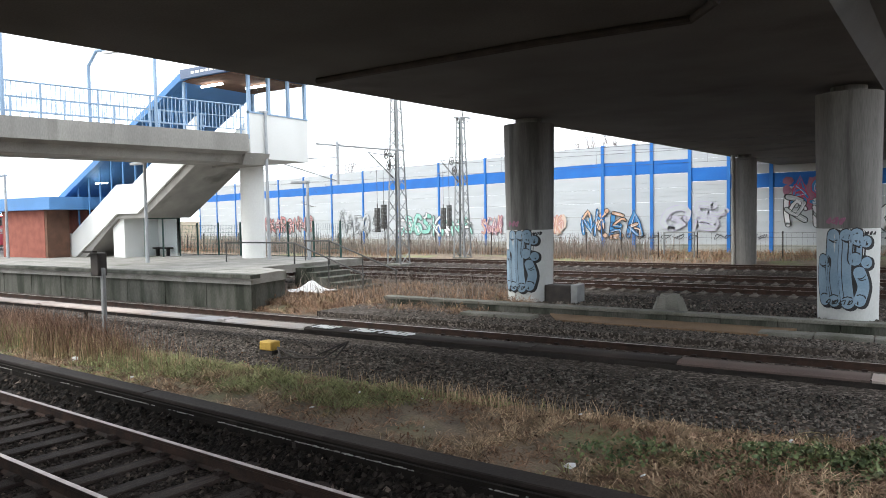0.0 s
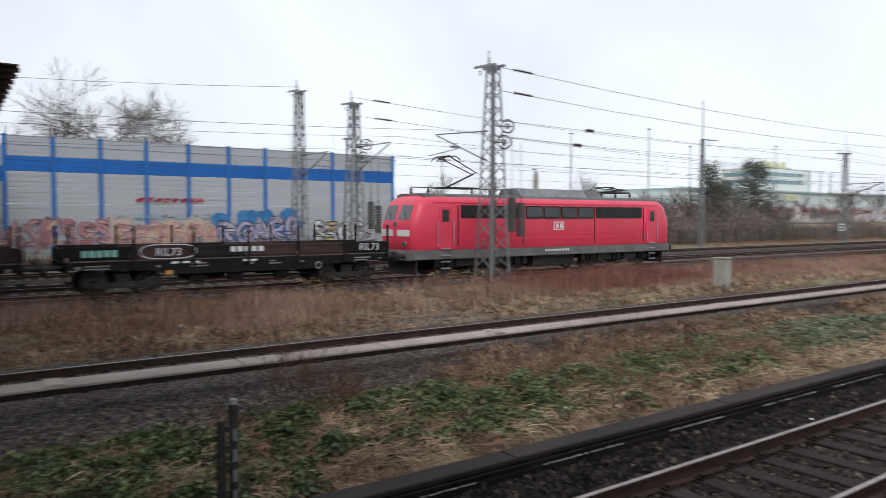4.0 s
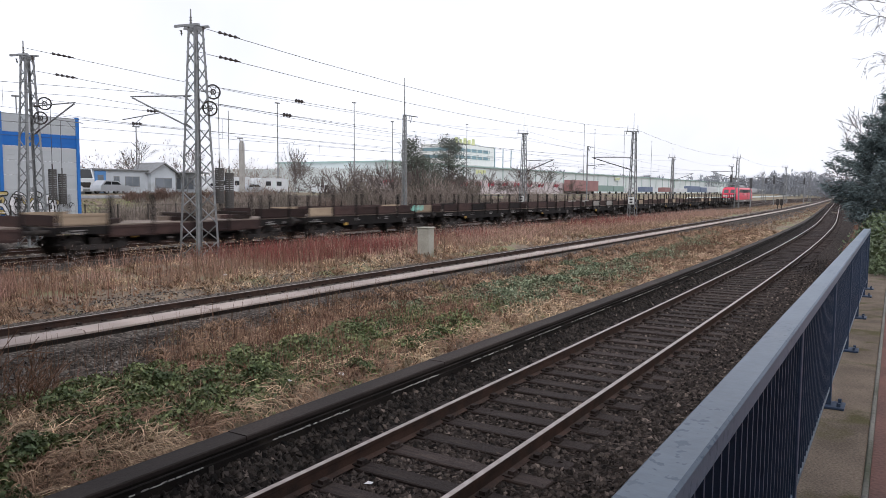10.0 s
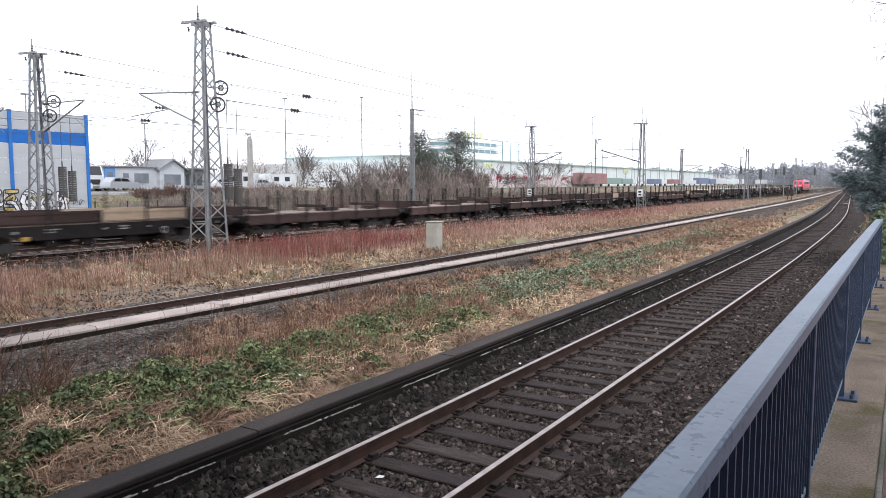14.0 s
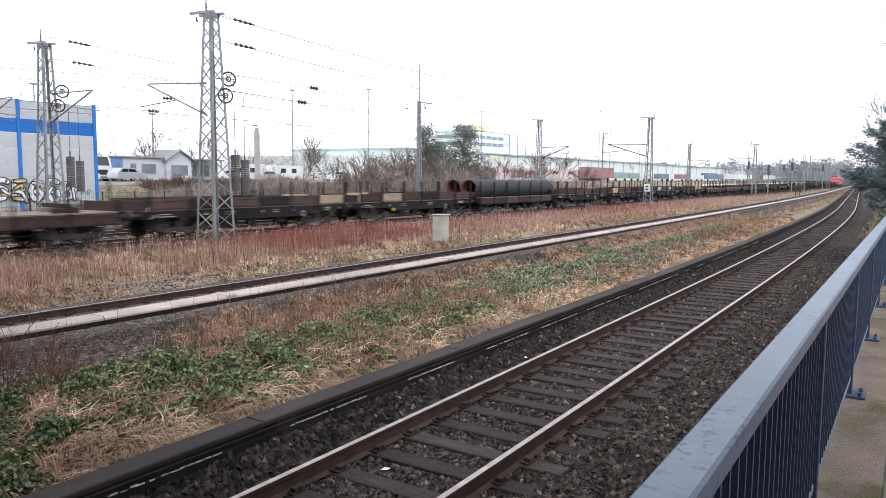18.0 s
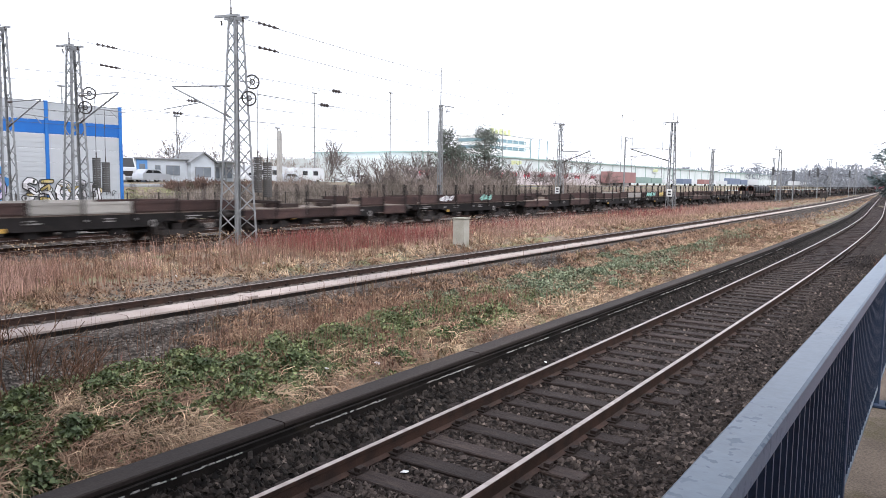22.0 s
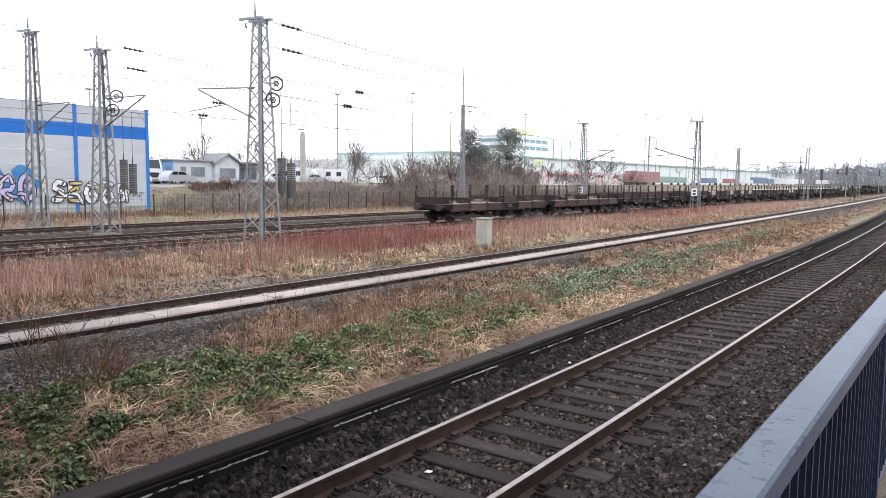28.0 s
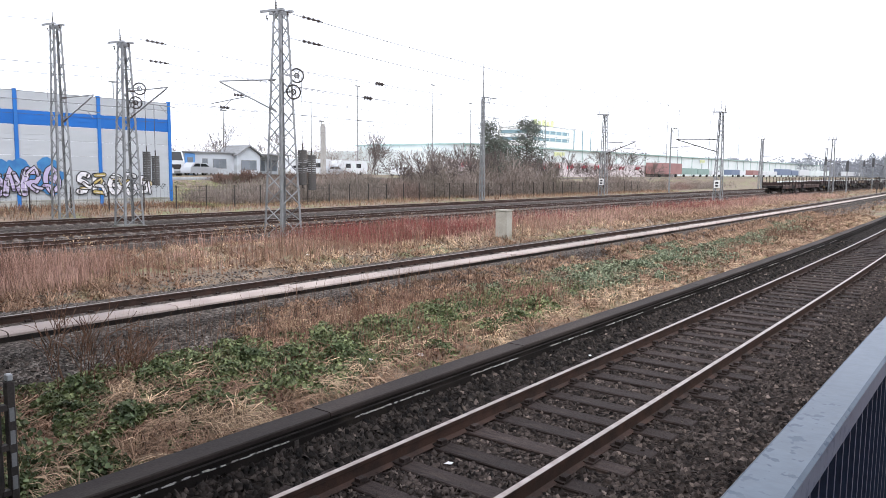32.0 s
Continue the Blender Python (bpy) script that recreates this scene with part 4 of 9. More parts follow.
def build_bridge():
    root = thing("road_bridge", "concrete road bridge with a dark sooty underside over the tracks", "bridge")
    g = Geo()
    ends = (-13, 95)
    for y in ends:
        L, R, S = edge_left(y), edge_right(y), -3.3 + 0.037 * y
        g.v.extend([(L, y, 7.0), (L + 1.5, y, 6.9), (L + 2.2, y, 6.75), (L + 2.5, y, 6.2), (S - 0.35, y, 6.2), (S, y, 6.7), (S + 1.0, y, 6.85), (R, y, 7.0), (R, y, 7.35), (L, y, 7.35)])
    n = len(g.v) // 2
    g.f = [(i, (i + 1) % n, n + (i + 1) % n, n + i) for i in range(n)] + [tuple(range(n)), tuple(range(2 * n - 1, n - 1, -1))]
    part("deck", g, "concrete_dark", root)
    # unseen wall added behind the view to darken the ground below the deck
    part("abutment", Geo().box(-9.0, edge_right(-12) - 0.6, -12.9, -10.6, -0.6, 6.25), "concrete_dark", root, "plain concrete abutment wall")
    for edge, d in ((edge_left, 0.0), (edge_right, -0.3)):
        g = Geo()
        for y in ends:
            x = edge(y) + d
            g.v.extend([(x, y, 7.35), (x + 0.3, y, 7.35), (x + 0.3, y, 8.25), (x, y, 8.25)])
        g.f = [(0, 1, 5, 4), (1, 2, 6, 5), (2, 3, 7, 6), (3, 0, 4, 7), (0, 1, 2, 3), (7, 6, 5, 4)]
        part("parapet", g, "concrete", root)
    for x, y, r, coat in ((-13.42, 23.35, 0.78, True), (-3.54, 22.95, 0.745, True), (-10.55, 46.2, 0.66, False), (-2.4, 45.7, 0.66, False), (-8.5, 70, 0.8, False), (-1.5, 70, 0.8, False)):
        g = Geo()
        g.cyl((x, y, -0.6), (x, y, 6.0), r, r * (1.14 if coat else 1.05), 14)
        g.cyl((x, y, 6.0), (x, y, 6.21), r * 0.6, r * 0.6, 24)
        col = part("column", g, "concrete_pillar", root)
        if coat:
            part("coating", Geo().cyl((x, y, -0.5), (x, y, 2.35), r + 0.006, (r + 0.006) * 1.055, 14), "white_coat", col, "pale protective coat on the lower column")
        else:
            part("downpipe", Geo().cyl((x - r * 0.8, y - r * 0.8, -0.4), (x - r * 0.8, y - r * 0.8, 6.2), 0.1, n=10), "concrete", col, "pale rain pipe")
    g = Geo()
    g.tube([(-14.0, 13.2, 6.14), (-8.0, 12.85, 6.14), (-5.2, 12.9, 6.14), (-4.6, 12.0, 6.14), (-4.6, 8.5, 6.14)], 0.08, 8)
    part("drain_pipe", g, "steel_dark", root)
    g = Geo()
    g.add([(-0.9, 23.8, 6.98), (1.2, 23.8, 6.98), (1.7, 39.4, 6.98), (-0.4, 39.4, 6.98), (-0.9, 23.8, 7.02), (1.2, 23.8, 7.02), (1.7, 39.4, 7.02), (-0.4, 39.4, 7.02)], [(0, 1, 2, 3), (4, 5, 6, 7), (0, 1, 5, 4), (1, 2, 6, 5), (2, 3, 7, 6), (3, 0, 4, 7)])
    guard = part("contact_guard", g, "guard_brown", root, "brown corrugated guard over the overhead wires")
    rib = Geo().box(-0.95, 1.25, -0.06, 0.06, 6.86, 6.98).mesh("rib", False)
    rib.materials.append(MAT["guard_brown"])
    y = 24.2
    while y < 39.2:
        piece("rib", rib, guard, (0.032 * (y - 23.8), y, 0))
        y += 1.1


# ---- graffiti: round strokes on a flat or round surface ----
def smooth_line(pts, k=6):
    out = []
    P = [pts[0]] + list(pts) + [pts[-1]]
    for i in range(1, len(P) - 2):
        for s in range(k):
            t = s / k
            out.append(tuple(0.5 * (2 * P[i][c] + (P[i + 1][c] - P[i - 1][c]) * t + (2 * P[i - 1][c] - 5 * P[i][c] + 4 * P[i + 1][c] - P[i + 2][c]) * t * t
                                    + (3 * P[i][c] - P[i - 1][c] - 3 * P[i + 1][c] + P[i + 2][c]) * t ** 3) for c in (0, 1)))
    out.append(pts[-1])
    return out


def stroke(g, pts, w, place, k=6):
    """A flat ribbon with round ends along the points (u, v), laid onto a surface by place(u, v)."""
    line = smooth_line(pts, k) if len(pts) > 2 else pts
    L, R = [], []
    for i, p in enumerate(line):
        q0, q1 = line[max(0, i - 1)], line[min(len(line) - 1, i + 1)]
        d = math.hypot(q1[0] - q0[0], q1[1] - q0[1]) or 1e-6
        nx, ny = -(q1[1] - q0[1]) / d * w / 2, (q1[0] - q0[0]) / d * w / 2
        L.append((p[0] + nx, p[1] + ny))
        R.append((p[0] - nx, p[1] - ny))
    vs = [place(*p) for p in L + R]
    n = len(line)
    g.add(vs, [(i, i + 1, n + i + 1, n + i) for i in range(n - 1)])
    for c in (line[0], line[-1]):
        ringv = [place(c[0] + w / 2 * math.cos(a), c[1] + w / 2 * math.sin(a)) for a in [2 * math.pi * j / 12 for j in range(12)]]
        g.add(ringv, [tuple(range(12))])


GLYPHS = [
    [[(0.15, 0), (0.1, 0.5), (0.2, 1)], [(0.2, 0.95), (0.75, 0.9), (0.7, 0.55), (0.25, 0.5), (0.8, 0.1)]],
    [[(0.85, 0.85), (0.4, 1), (0.1, 0.5), (0.4, 0), (0.85, 0.15), (0.8, 0.45), (0.5, 0.45)]],
    [[(0.15, 0), (0.2, 1)], [(0.8, 1), (0.25, 0.5), (0.85, 0)]],
    [[(0.8, 0.9), (0.3, 0.95), (0.25, 0.6), (0.75, 0.4), (0.7, 0.05), (0.15, 0.1)]],
    [[(0.1, 0), (0.15, 0.95), (0.75, 0.1), (0.85, 1)]],
    [[(0.2, 0), (0.15, 1)], [(0.2, 1), (0.85, 0.95)], [(0.2, 0.5), (0.7, 0.52)], [(0.2, 0.02), (0.85, 0.05)]],
    [[(0.1, 0), (0.5, 1), (0.9, 0)], [(0.3, 0.4), (0.7, 0.4)]],
    [[(0.5, 0), (0.15, 0.3), (0.15, 0.75), (0.5, 1), (0.85, 0.7), (0.85, 0.3), (0.5, 0)]],
]


def graffiti(parent, place, u0, v0, width, height, count, fill, line="spray_black", fat=0.34, seed=1, label="", second=None, haze=None):
    """A row of angular interlocking letter forms: cloud behind, outline, fill, thin inner lines."""
    r = random.Random(seed)
    outer, back, fine, letters = Geo(), Geo(), Geo(), []
    cw = width / count

    def at(d):
        return lambda u, v: place(u0 + u, v0 + v, d)
    if haze:
        for k in range(count * 7):
            u, v = r.uniform(-0.3, width + 0.3), height * r.uniform(0.0, 1.12)
            s = height * r.uniform(0.16, 0.34)
            ring_ = [at(0.002 + 0.0001 * k)(u + s * r.uniform(0.7, 1.2) * math.cos(q), v + s * r.uniform(0.7, 1.2) * math.sin(q)) for q in [0.7 * j for j in range(9)]]
            back.add(ring_, [tuple(range(9))])
    for i in range(count):
        gl = [list(ln) for ln in r.choice(GLYPHS)]
        inner, inner2 = Geo(), Geo()
        letters += [(inner, fill), (inner2, second)]
        for k in range(2):
            p0 = (r.uniform(0.05, 0.6), r.uniform(0.1, 0.9))
            gl.append([p0, (p0[0] + r.uniform(0.2, 0.6), p0[1] + r.uniform(-0.4, 0.4)), (p0[0] + r.uniform(0.3, 0.7), p0[1] + r.uniform(-0.5, 0.3))])
        lean, s, up = r.uniform(-0.15, 0.3), r.uniform(0.85, 1.1), r.uniform(-0.06, 0.06) * height
        for j, ln in enumerate(gl):
            pts = [((i + 0.05 + 0.95 * q[0] + lean * (q[1] - 0.5) + r.uniform(-0.06, 0.06)) * cw, up + (q[1] * s * 0.82 + 0.09 + r.uniform(-0.05, 0.05)) * height) for q in ln]
            w = fat * cw * r.uniform(0.55, 1.0) * (1.0 if j < len(gl) - 2 else 0.6)
            d = 0.0004 * (i * 5 + j)
            stroke(outer, pts, w + (0.05 if fill == "wall_panel" else 0.13 if fill == "spray_lilac" or second == "spray_yellow" else 0.09), at(0.008 + d), 2)
            stroke(inner if (j % 2 == 0 or not second) else inner2, pts, max(0.04, w - 0.03), at(0.0082 + d), 2)
            if r.random() < 0.6:
                stroke(fine, [(q[0] + w * 0.2, q[1] - w * 0.15) for q in pts], 0.035, at(0.03), 2)
    root = part("graffiti", outer, line, parent, label or "sprayed letter forms")
    if haze:
        part("cloud", back, haze, root)
    for g, m in letters + [(fine, line if fill == "wall_panel" else "spray_white")]:
        if g.v:
            part("fill", g, m, root)
    return root


def tag_line(parent, place, u0, v0, width, height, count, mat, w=0.05, seed=1, label=""):
    """A thin scrawl of loops and hooks."""
    r, cw = random.Random(seed), width / count
    for i in range(count):
        g = Geo()
        a, n = r.uniform(0, 6.28), r.randint(4, 6)
        pts = [(u0 + (i + 0.5 + 0.55 * math.cos(a + 1.9 * k) * r.uniform(0.5, 1.0)) * cw, v0 + (0.5 + 0.5 * math.sin(a + 2.3 * k) * r.uniform(0.6, 1.0)) * height) for k in range(n)]
        stroke(g, pts, w, lambda u, v: place(u, v, 0.014 + 0.0006 * (i % 3)), 4)
        ob = part("tag", g, mat, parent, label or "thin sprayed scrawl")
    return ob


# ---- noise barrier ----
WALL_Y = 58.0


def build_noise_barrier():
    root = thing("noise_barrier", "tall pale noise barrier with blue band, posts and graffiti", "noise barrier", group="")
    # posts from the free end to below the bridge, then away at an angle
    right = [34.5, 28.4, 22.25, 19.2, 16.05, 12.95, 9.8, 6.75, 3.8]
    bays = [(b, a, 0) for a, b in zip(right, right[1:])]
    bays += [(0.7, 3.8, 1), (-4.6, 0.7, 2), (-10.9, -4.6, 2), (-13.85, -10.9, 2), (-16.7, -13.85, 1), (-19.65, -16.7, 0), (-21.1, -19.65, 0), (-23.7, -21.1, 0)]
    slope = math.atan(-0.3)
    wing = [6.95 * k for k in range(13)]
    shared = {}

    def panel(w, h, kind):
        key = (round(w, 2), round(h, 2), kind)
        if key not in shared:
            g = Geo().box(0.1, w - 0.1, -0.05, 0.05, 0, h - 0.012)
            k = 3
            for i in range(k):
                g.box(0.1, w - 0.1, -0.068, -0.05, h * (i + 0.12) / k, h * (i + 0.88) / k)
            me = g.mesh("panel", False)
            fix_normals(me)
            me.materials.append(MAT[kind])
            shared[key] = me
        return shared[key]
    runs = [(a, b, low, root) for a, b, low in bays]
    away = new("angled_wing")
    away.parent, away.location, away.rotation_euler[2] = root, (-23.7, WALL_Y, 0), slope
    runs += [(-b, -a, 0, away) for a, b in zip(wing, wing[1:])]
    for a, b, low, host in runs:
        w, drop = b - a, (0.0, 0.7, 1.35)[low]
        top = 8.4 - drop
        Y = WALL_Y if host is root else 0.0
        part("post", Geo().box(a - 0.13, a + 0.13, Y - 0.17, Y + 0.13, -0.3, top + 0.06, 0.012), "wall_post", host)
        part("plinth", Geo().box(a, b, Y - 0.09, Y + 0.1, -0.5, 0.42, 0.01), "wall_base", host)
        z = 0.42
        blue0 = top - 2.45
        n = 5
        h = (blue0 - z) / n
        for i in range(n):
            piece("panel", panel(w, h, "wall_panel"), host, (a, Y, z + i * h))
        piece("blue_panel", panel(w, 1.05, "wall_blue"), host, (a, Y, blue0))
        for i in range(2):
            piece("panel", panel(w, 0.7, "wall_panel"), host, (a, Y, blue0 + 1.05 + 0.7 * i))
    part("post", Geo().box(34.4, 34.66, WALL_Y - 0.17, WALL_Y + 0.13, -0.3, 8.46, 0.012), "wall_post", root)

    def place(u, v, d):
        if u > -23.7:
            return (u, WALL_Y - 0.18 - d, v)
        t = u + 23.7
        return (-23.7 + t * math.cos(slope) + (0.18 + d) * math.sin(slope), WALL_Y + t * math.sin(slope) - (0.18 + d) * math.cos(slope), v)
    for u, v, w, h, n, f, ln, s, hz, sec, lab in (
            (26.3, 0.65, 6.3, 2.0, 5, "spray_white", "spray_black", 3, None, "spray_yellow", "white and mustard letters with black outlines"),
            (18.3, 0.7, 6.9, 2.1, 5, "spray_lilac", "spray_black", 4, "spray_deep", "spray_lilac", "lilac letters on a blue cloud"),
            (10.6, 0.6, 7.6, 1.8, 6, "spray_orange", "spray_pink", 6, "spray_faint", "spray_pink", "faded orange letters"),
            (2.6, 0.7, 7.8, 2.0, 7, "spray_pink", "spray_plum", 7, None, "spray_orange", "salmon letters"),
            (-4.3, 1.5, 6.2, 2.0, 3, "spray_white", "spray_black", 9, None, None, "white block letters with heavy black outlines"),
            (-10.2, 1.7, 3.6, 2.2, 2, "spray_white", "spray_black", 10, None, "wall_panel", "broken black and white letters in the bridge shade"),
            (-19.0, 1.5, 4.6, 2.2, 2, "wall_panel", "spray_lilac", 12, None, None, "large silver letters with lilac outlines"),
            (-9.6, 3.2, 4.6, 2.0, 4, "spray_deep", "spray_red", 11, "spray_plum", None, "dark red and blue piece high on the barrier"),
            (-26.0, 0.9, 5.6, 2.3, 4, "spray_deep", "spray_black", 13, None, "spray_orange", "wild blue and orange letters"),
            (-29.6, 1.2, 1.6, 1.7, 2, "spray_orange", "spray_pink", 14, "spray_faint", None, "faded peach blotches"),
            (-38.2, 1.1, 3.0, 1.8, 4, "spray_orange", "spray_plum", 15, None, "spray_pink", "peach and plum dotted blotches"),
            (-52.0, 0.9, 12.5, 2.2, 8, "spray_mint", "spray_black", 16, None, "spray_white", "mint green letters with black outlines"),
            (-64.0, 1.0, 10.5, 2.6, 6, "wall_panel", "spray_black", 17, None, None, "outlined hollow letters"),
            (-84.0, 1.0, 14.0, 2.2, 8, "spray_pink", "spray_black", 18, None, None, "small brownish letters")):
        graffiti(root, place, u, v, w, h, n, f, ln, 0.36 if u > 15 else 0.3 if f != "wall_panel" else 0.24, s, lab, sec, hz)
    tag_line(root, place, 12.2, 3.9, 5.0, 0.42, 8, "spray_red", 0.1, 21, "red scrawl")
    tag_line(root, place, 10.6, 2.6, 7.0, 0.5, 9, "spray_sky", 0.09, 22, "faint blue scrawl")
    tag_line(root, place, 33.0, 1.1, 1.0, 0.6, 2, "spray_black", 0.05, 23)
    for k, (u, w) in enumerate(((-7, 5), (-15, 4), (-21, 5), (-2, 3))):
        tag_line(root, place, u, 0.75, w, 0.5, 5, "spray_black", 0.045, 30 + k)


def build_barrier_fence():
    """Low mesh fence between the far track and the barrier."""
    root = thing("mesh_fence", "dark green wire mesh fence before the noise barrier", "fence")
    post = Geo().box(-0.035, 0.035, -0.035, 0.035, 0, 1.85, 0.005).mesh("post", False)
    post.materials.append(MAT["steel_dark"])
    x = -100
    while x < 118:
        piece("post", post, root, (x, 50.0, -0.25))
        x += 2.6
    g = Geo()
    for z in (0.1, 0.65, 1.2, 1.5):
        g.box(-100, 118, 49.99, 50.01, z, z + 0.012)
    x = -100
    while x < 118:
        g.box(x, x + 0.008, 49.995, 50.005, -0.1, 1.5)
        x += 0.3
    tagged(part("wire_mesh", g, "steel_dark", root, smooth=False), kind="stuff")


# ---- station platform, footbridge ----
def build_platform():
    g = Geo().prism([(-130, 16.5), (-21.2, 17.5), (-21.8, 19.8), (-24.0, 20.6), (-24.2, 27.2), (-130, 27.2)], "z", 0.62, 0.96)
    tagged(part("platform", g, "platform_top"), "station platform with a worn concrete surface", "platform", kind="structure")
    tagged(part("platform_edge", Geo().prism([(-130, 16.35), (-21.05, 17.35), (-21.0, 17.75), (-130, 16.8)], "z", 0.84, 0.975), "mossy"), "mossy projecting platform edge stones", "platform", kind="structure")
    wall = thing("platform_wall", "mossy concrete panels below the platform edge", "wall", kind="structure")
    x = -21.3
    while x > -90:
        y = 17.6 - (-21.3 - x) * 0.0092
        part("panel", Geo().box(x - 2.332, x, y, y + 0.2, -0.6, 0.84, 0.004), "mossy", wall)
        x -= 2.336
    part("panel", Geo().prism([(-21.36, 17.805), (-21.9, 19.8), (-22.1, 19.8), (-21.56, 17.805)], "z", -0.6, 0.62), "mossy", wall)
    ramp = thing("platform_steps", "overgrown concrete steps from the platform end down to the tracks", "stairs")
    for i in range(6):
        part("step", Geo().box(-24.1 + i * 0.6, -23.5 + i * 0.6, 22.6, 24.8, -0.6, 0.8 - i * 0.19, 0.01), "mossy", ramp)
    rail = thing("step_railing", "grey tubular handrails beside the platform end steps", "railing")
    for y in (22.6, 24.8):
        x0 = -28.4 if y < 23 else -25.6
        part("handrail", Geo().tube([(x0, y, 1.86), (-24.1, y, 1.86), (-20.3, y, 0.6)], 0.035, 8), "weight", rail)
        for x, z0, z1 in ((x0 + 0.05, 0.9, 1.86), (-24.1, 0.5, 1.86), (-22.2, -0.2, 1.22), (-20.4, -0.4, 0.62)):
            part("post", Geo().cyl((x, y, z0), (x, y, z1), 0.03, n=8), "weight", rail)


def stair_z(x):
    """Height of the flight over x: platform, lower flight, landing, upper flight."""
    if x < -42.1:
        return 0.96
    if x < -37.7:
        return 0.96 + (x + 42.1) * 0.6
    if x < -36.3:
        return 3.6
    return min(6.65, 3.6 + (x + 36.3) * 0.6)


def build_footbridge():
    root = thing("footbridge", "concrete footbridge with pale blue bar railings and lamp arches", "bridge")
    root.matrix_world = pose(-27.8, 23.4, -0.95, 0, 0, -11.3) @ pose(33.3, -24.0, 0)
    part("deck", Geo().prism([(-37.3, 7.75), (-33.3, 7.75), (-33.3, 6.95), (-33.9, 6.85), (-34.1, 6.5), (-36.5, 6.5), (-36.7, 6.85), (-37.3, 6.95)], "y", -12, 24.2), "concrete", root)
    g = Geo().prism([(-33.9, 6.4), (-36.7, 6.4), (-36.9, 6.93), (-33.6, 6.93)], "y", 24.2, 25.5)
    part("crosshead", g, "concrete", root)
    part("column", Geo().cyl((-35.9, 25.9, 1.85), (-35.9, 25.9, 6.95), 0.58, n=28), "white_wall", root)
    for x in (-33.45, -37.15):
        fence = part("bridge_railing", Geo().tube([(x, -12, 9.05), (x, 24.1, 9.05)], 0.035, 6).tube([(x, -12, 7.95), (x, 24.1, 7.95)], 0.025, 6).tube([(x, -12, 8.5), (x, 24.1, 8.5)], 0.02, 6), "light_blue", root)
        bar = Geo().box(-0.012, 0.012, -0.012, 0.012, 7.95, 9.05).mesh("bar", False)
        bar.materials.append(MAT["light_blue"])
        y = 5.0
        while y < 24.1:
            piece("bar", bar, fence, (x, y, 0))
            y += 0.17 if x > -35 else 0.34
        y = 5.0
        while y < 24.2:
            part("post", Geo().box(x - 0.03, x + 0.03, y - 0.03, y + 0.03, 7.75, 9.05), "light_blue", fence)
            y += 2.1
    for y in (13.0, 18.7):
        arch = Geo().tube([(-33.35, y + 1.2, 7.75), (-33.35, y + 1.2, 10.7), (-33.9, y + 1.05, 11.3), (-36.7, y + 0.15, 11.3), (-37.25, y, 10.7), (-37.25, y, 7.75)], 0.075, 10)
        lamp = part("lamp_arch", arch, "light_blue", root, "pale blue tubular lamp arch")
        part("lamp", Geo().prism([(-36.2, y + 0.2), (-34.4, y + 0.8), (-34.4, y + 1.0), (-36.2, y + 0.4)], "z", 11.1, 11.22), "white_paint", lamp)


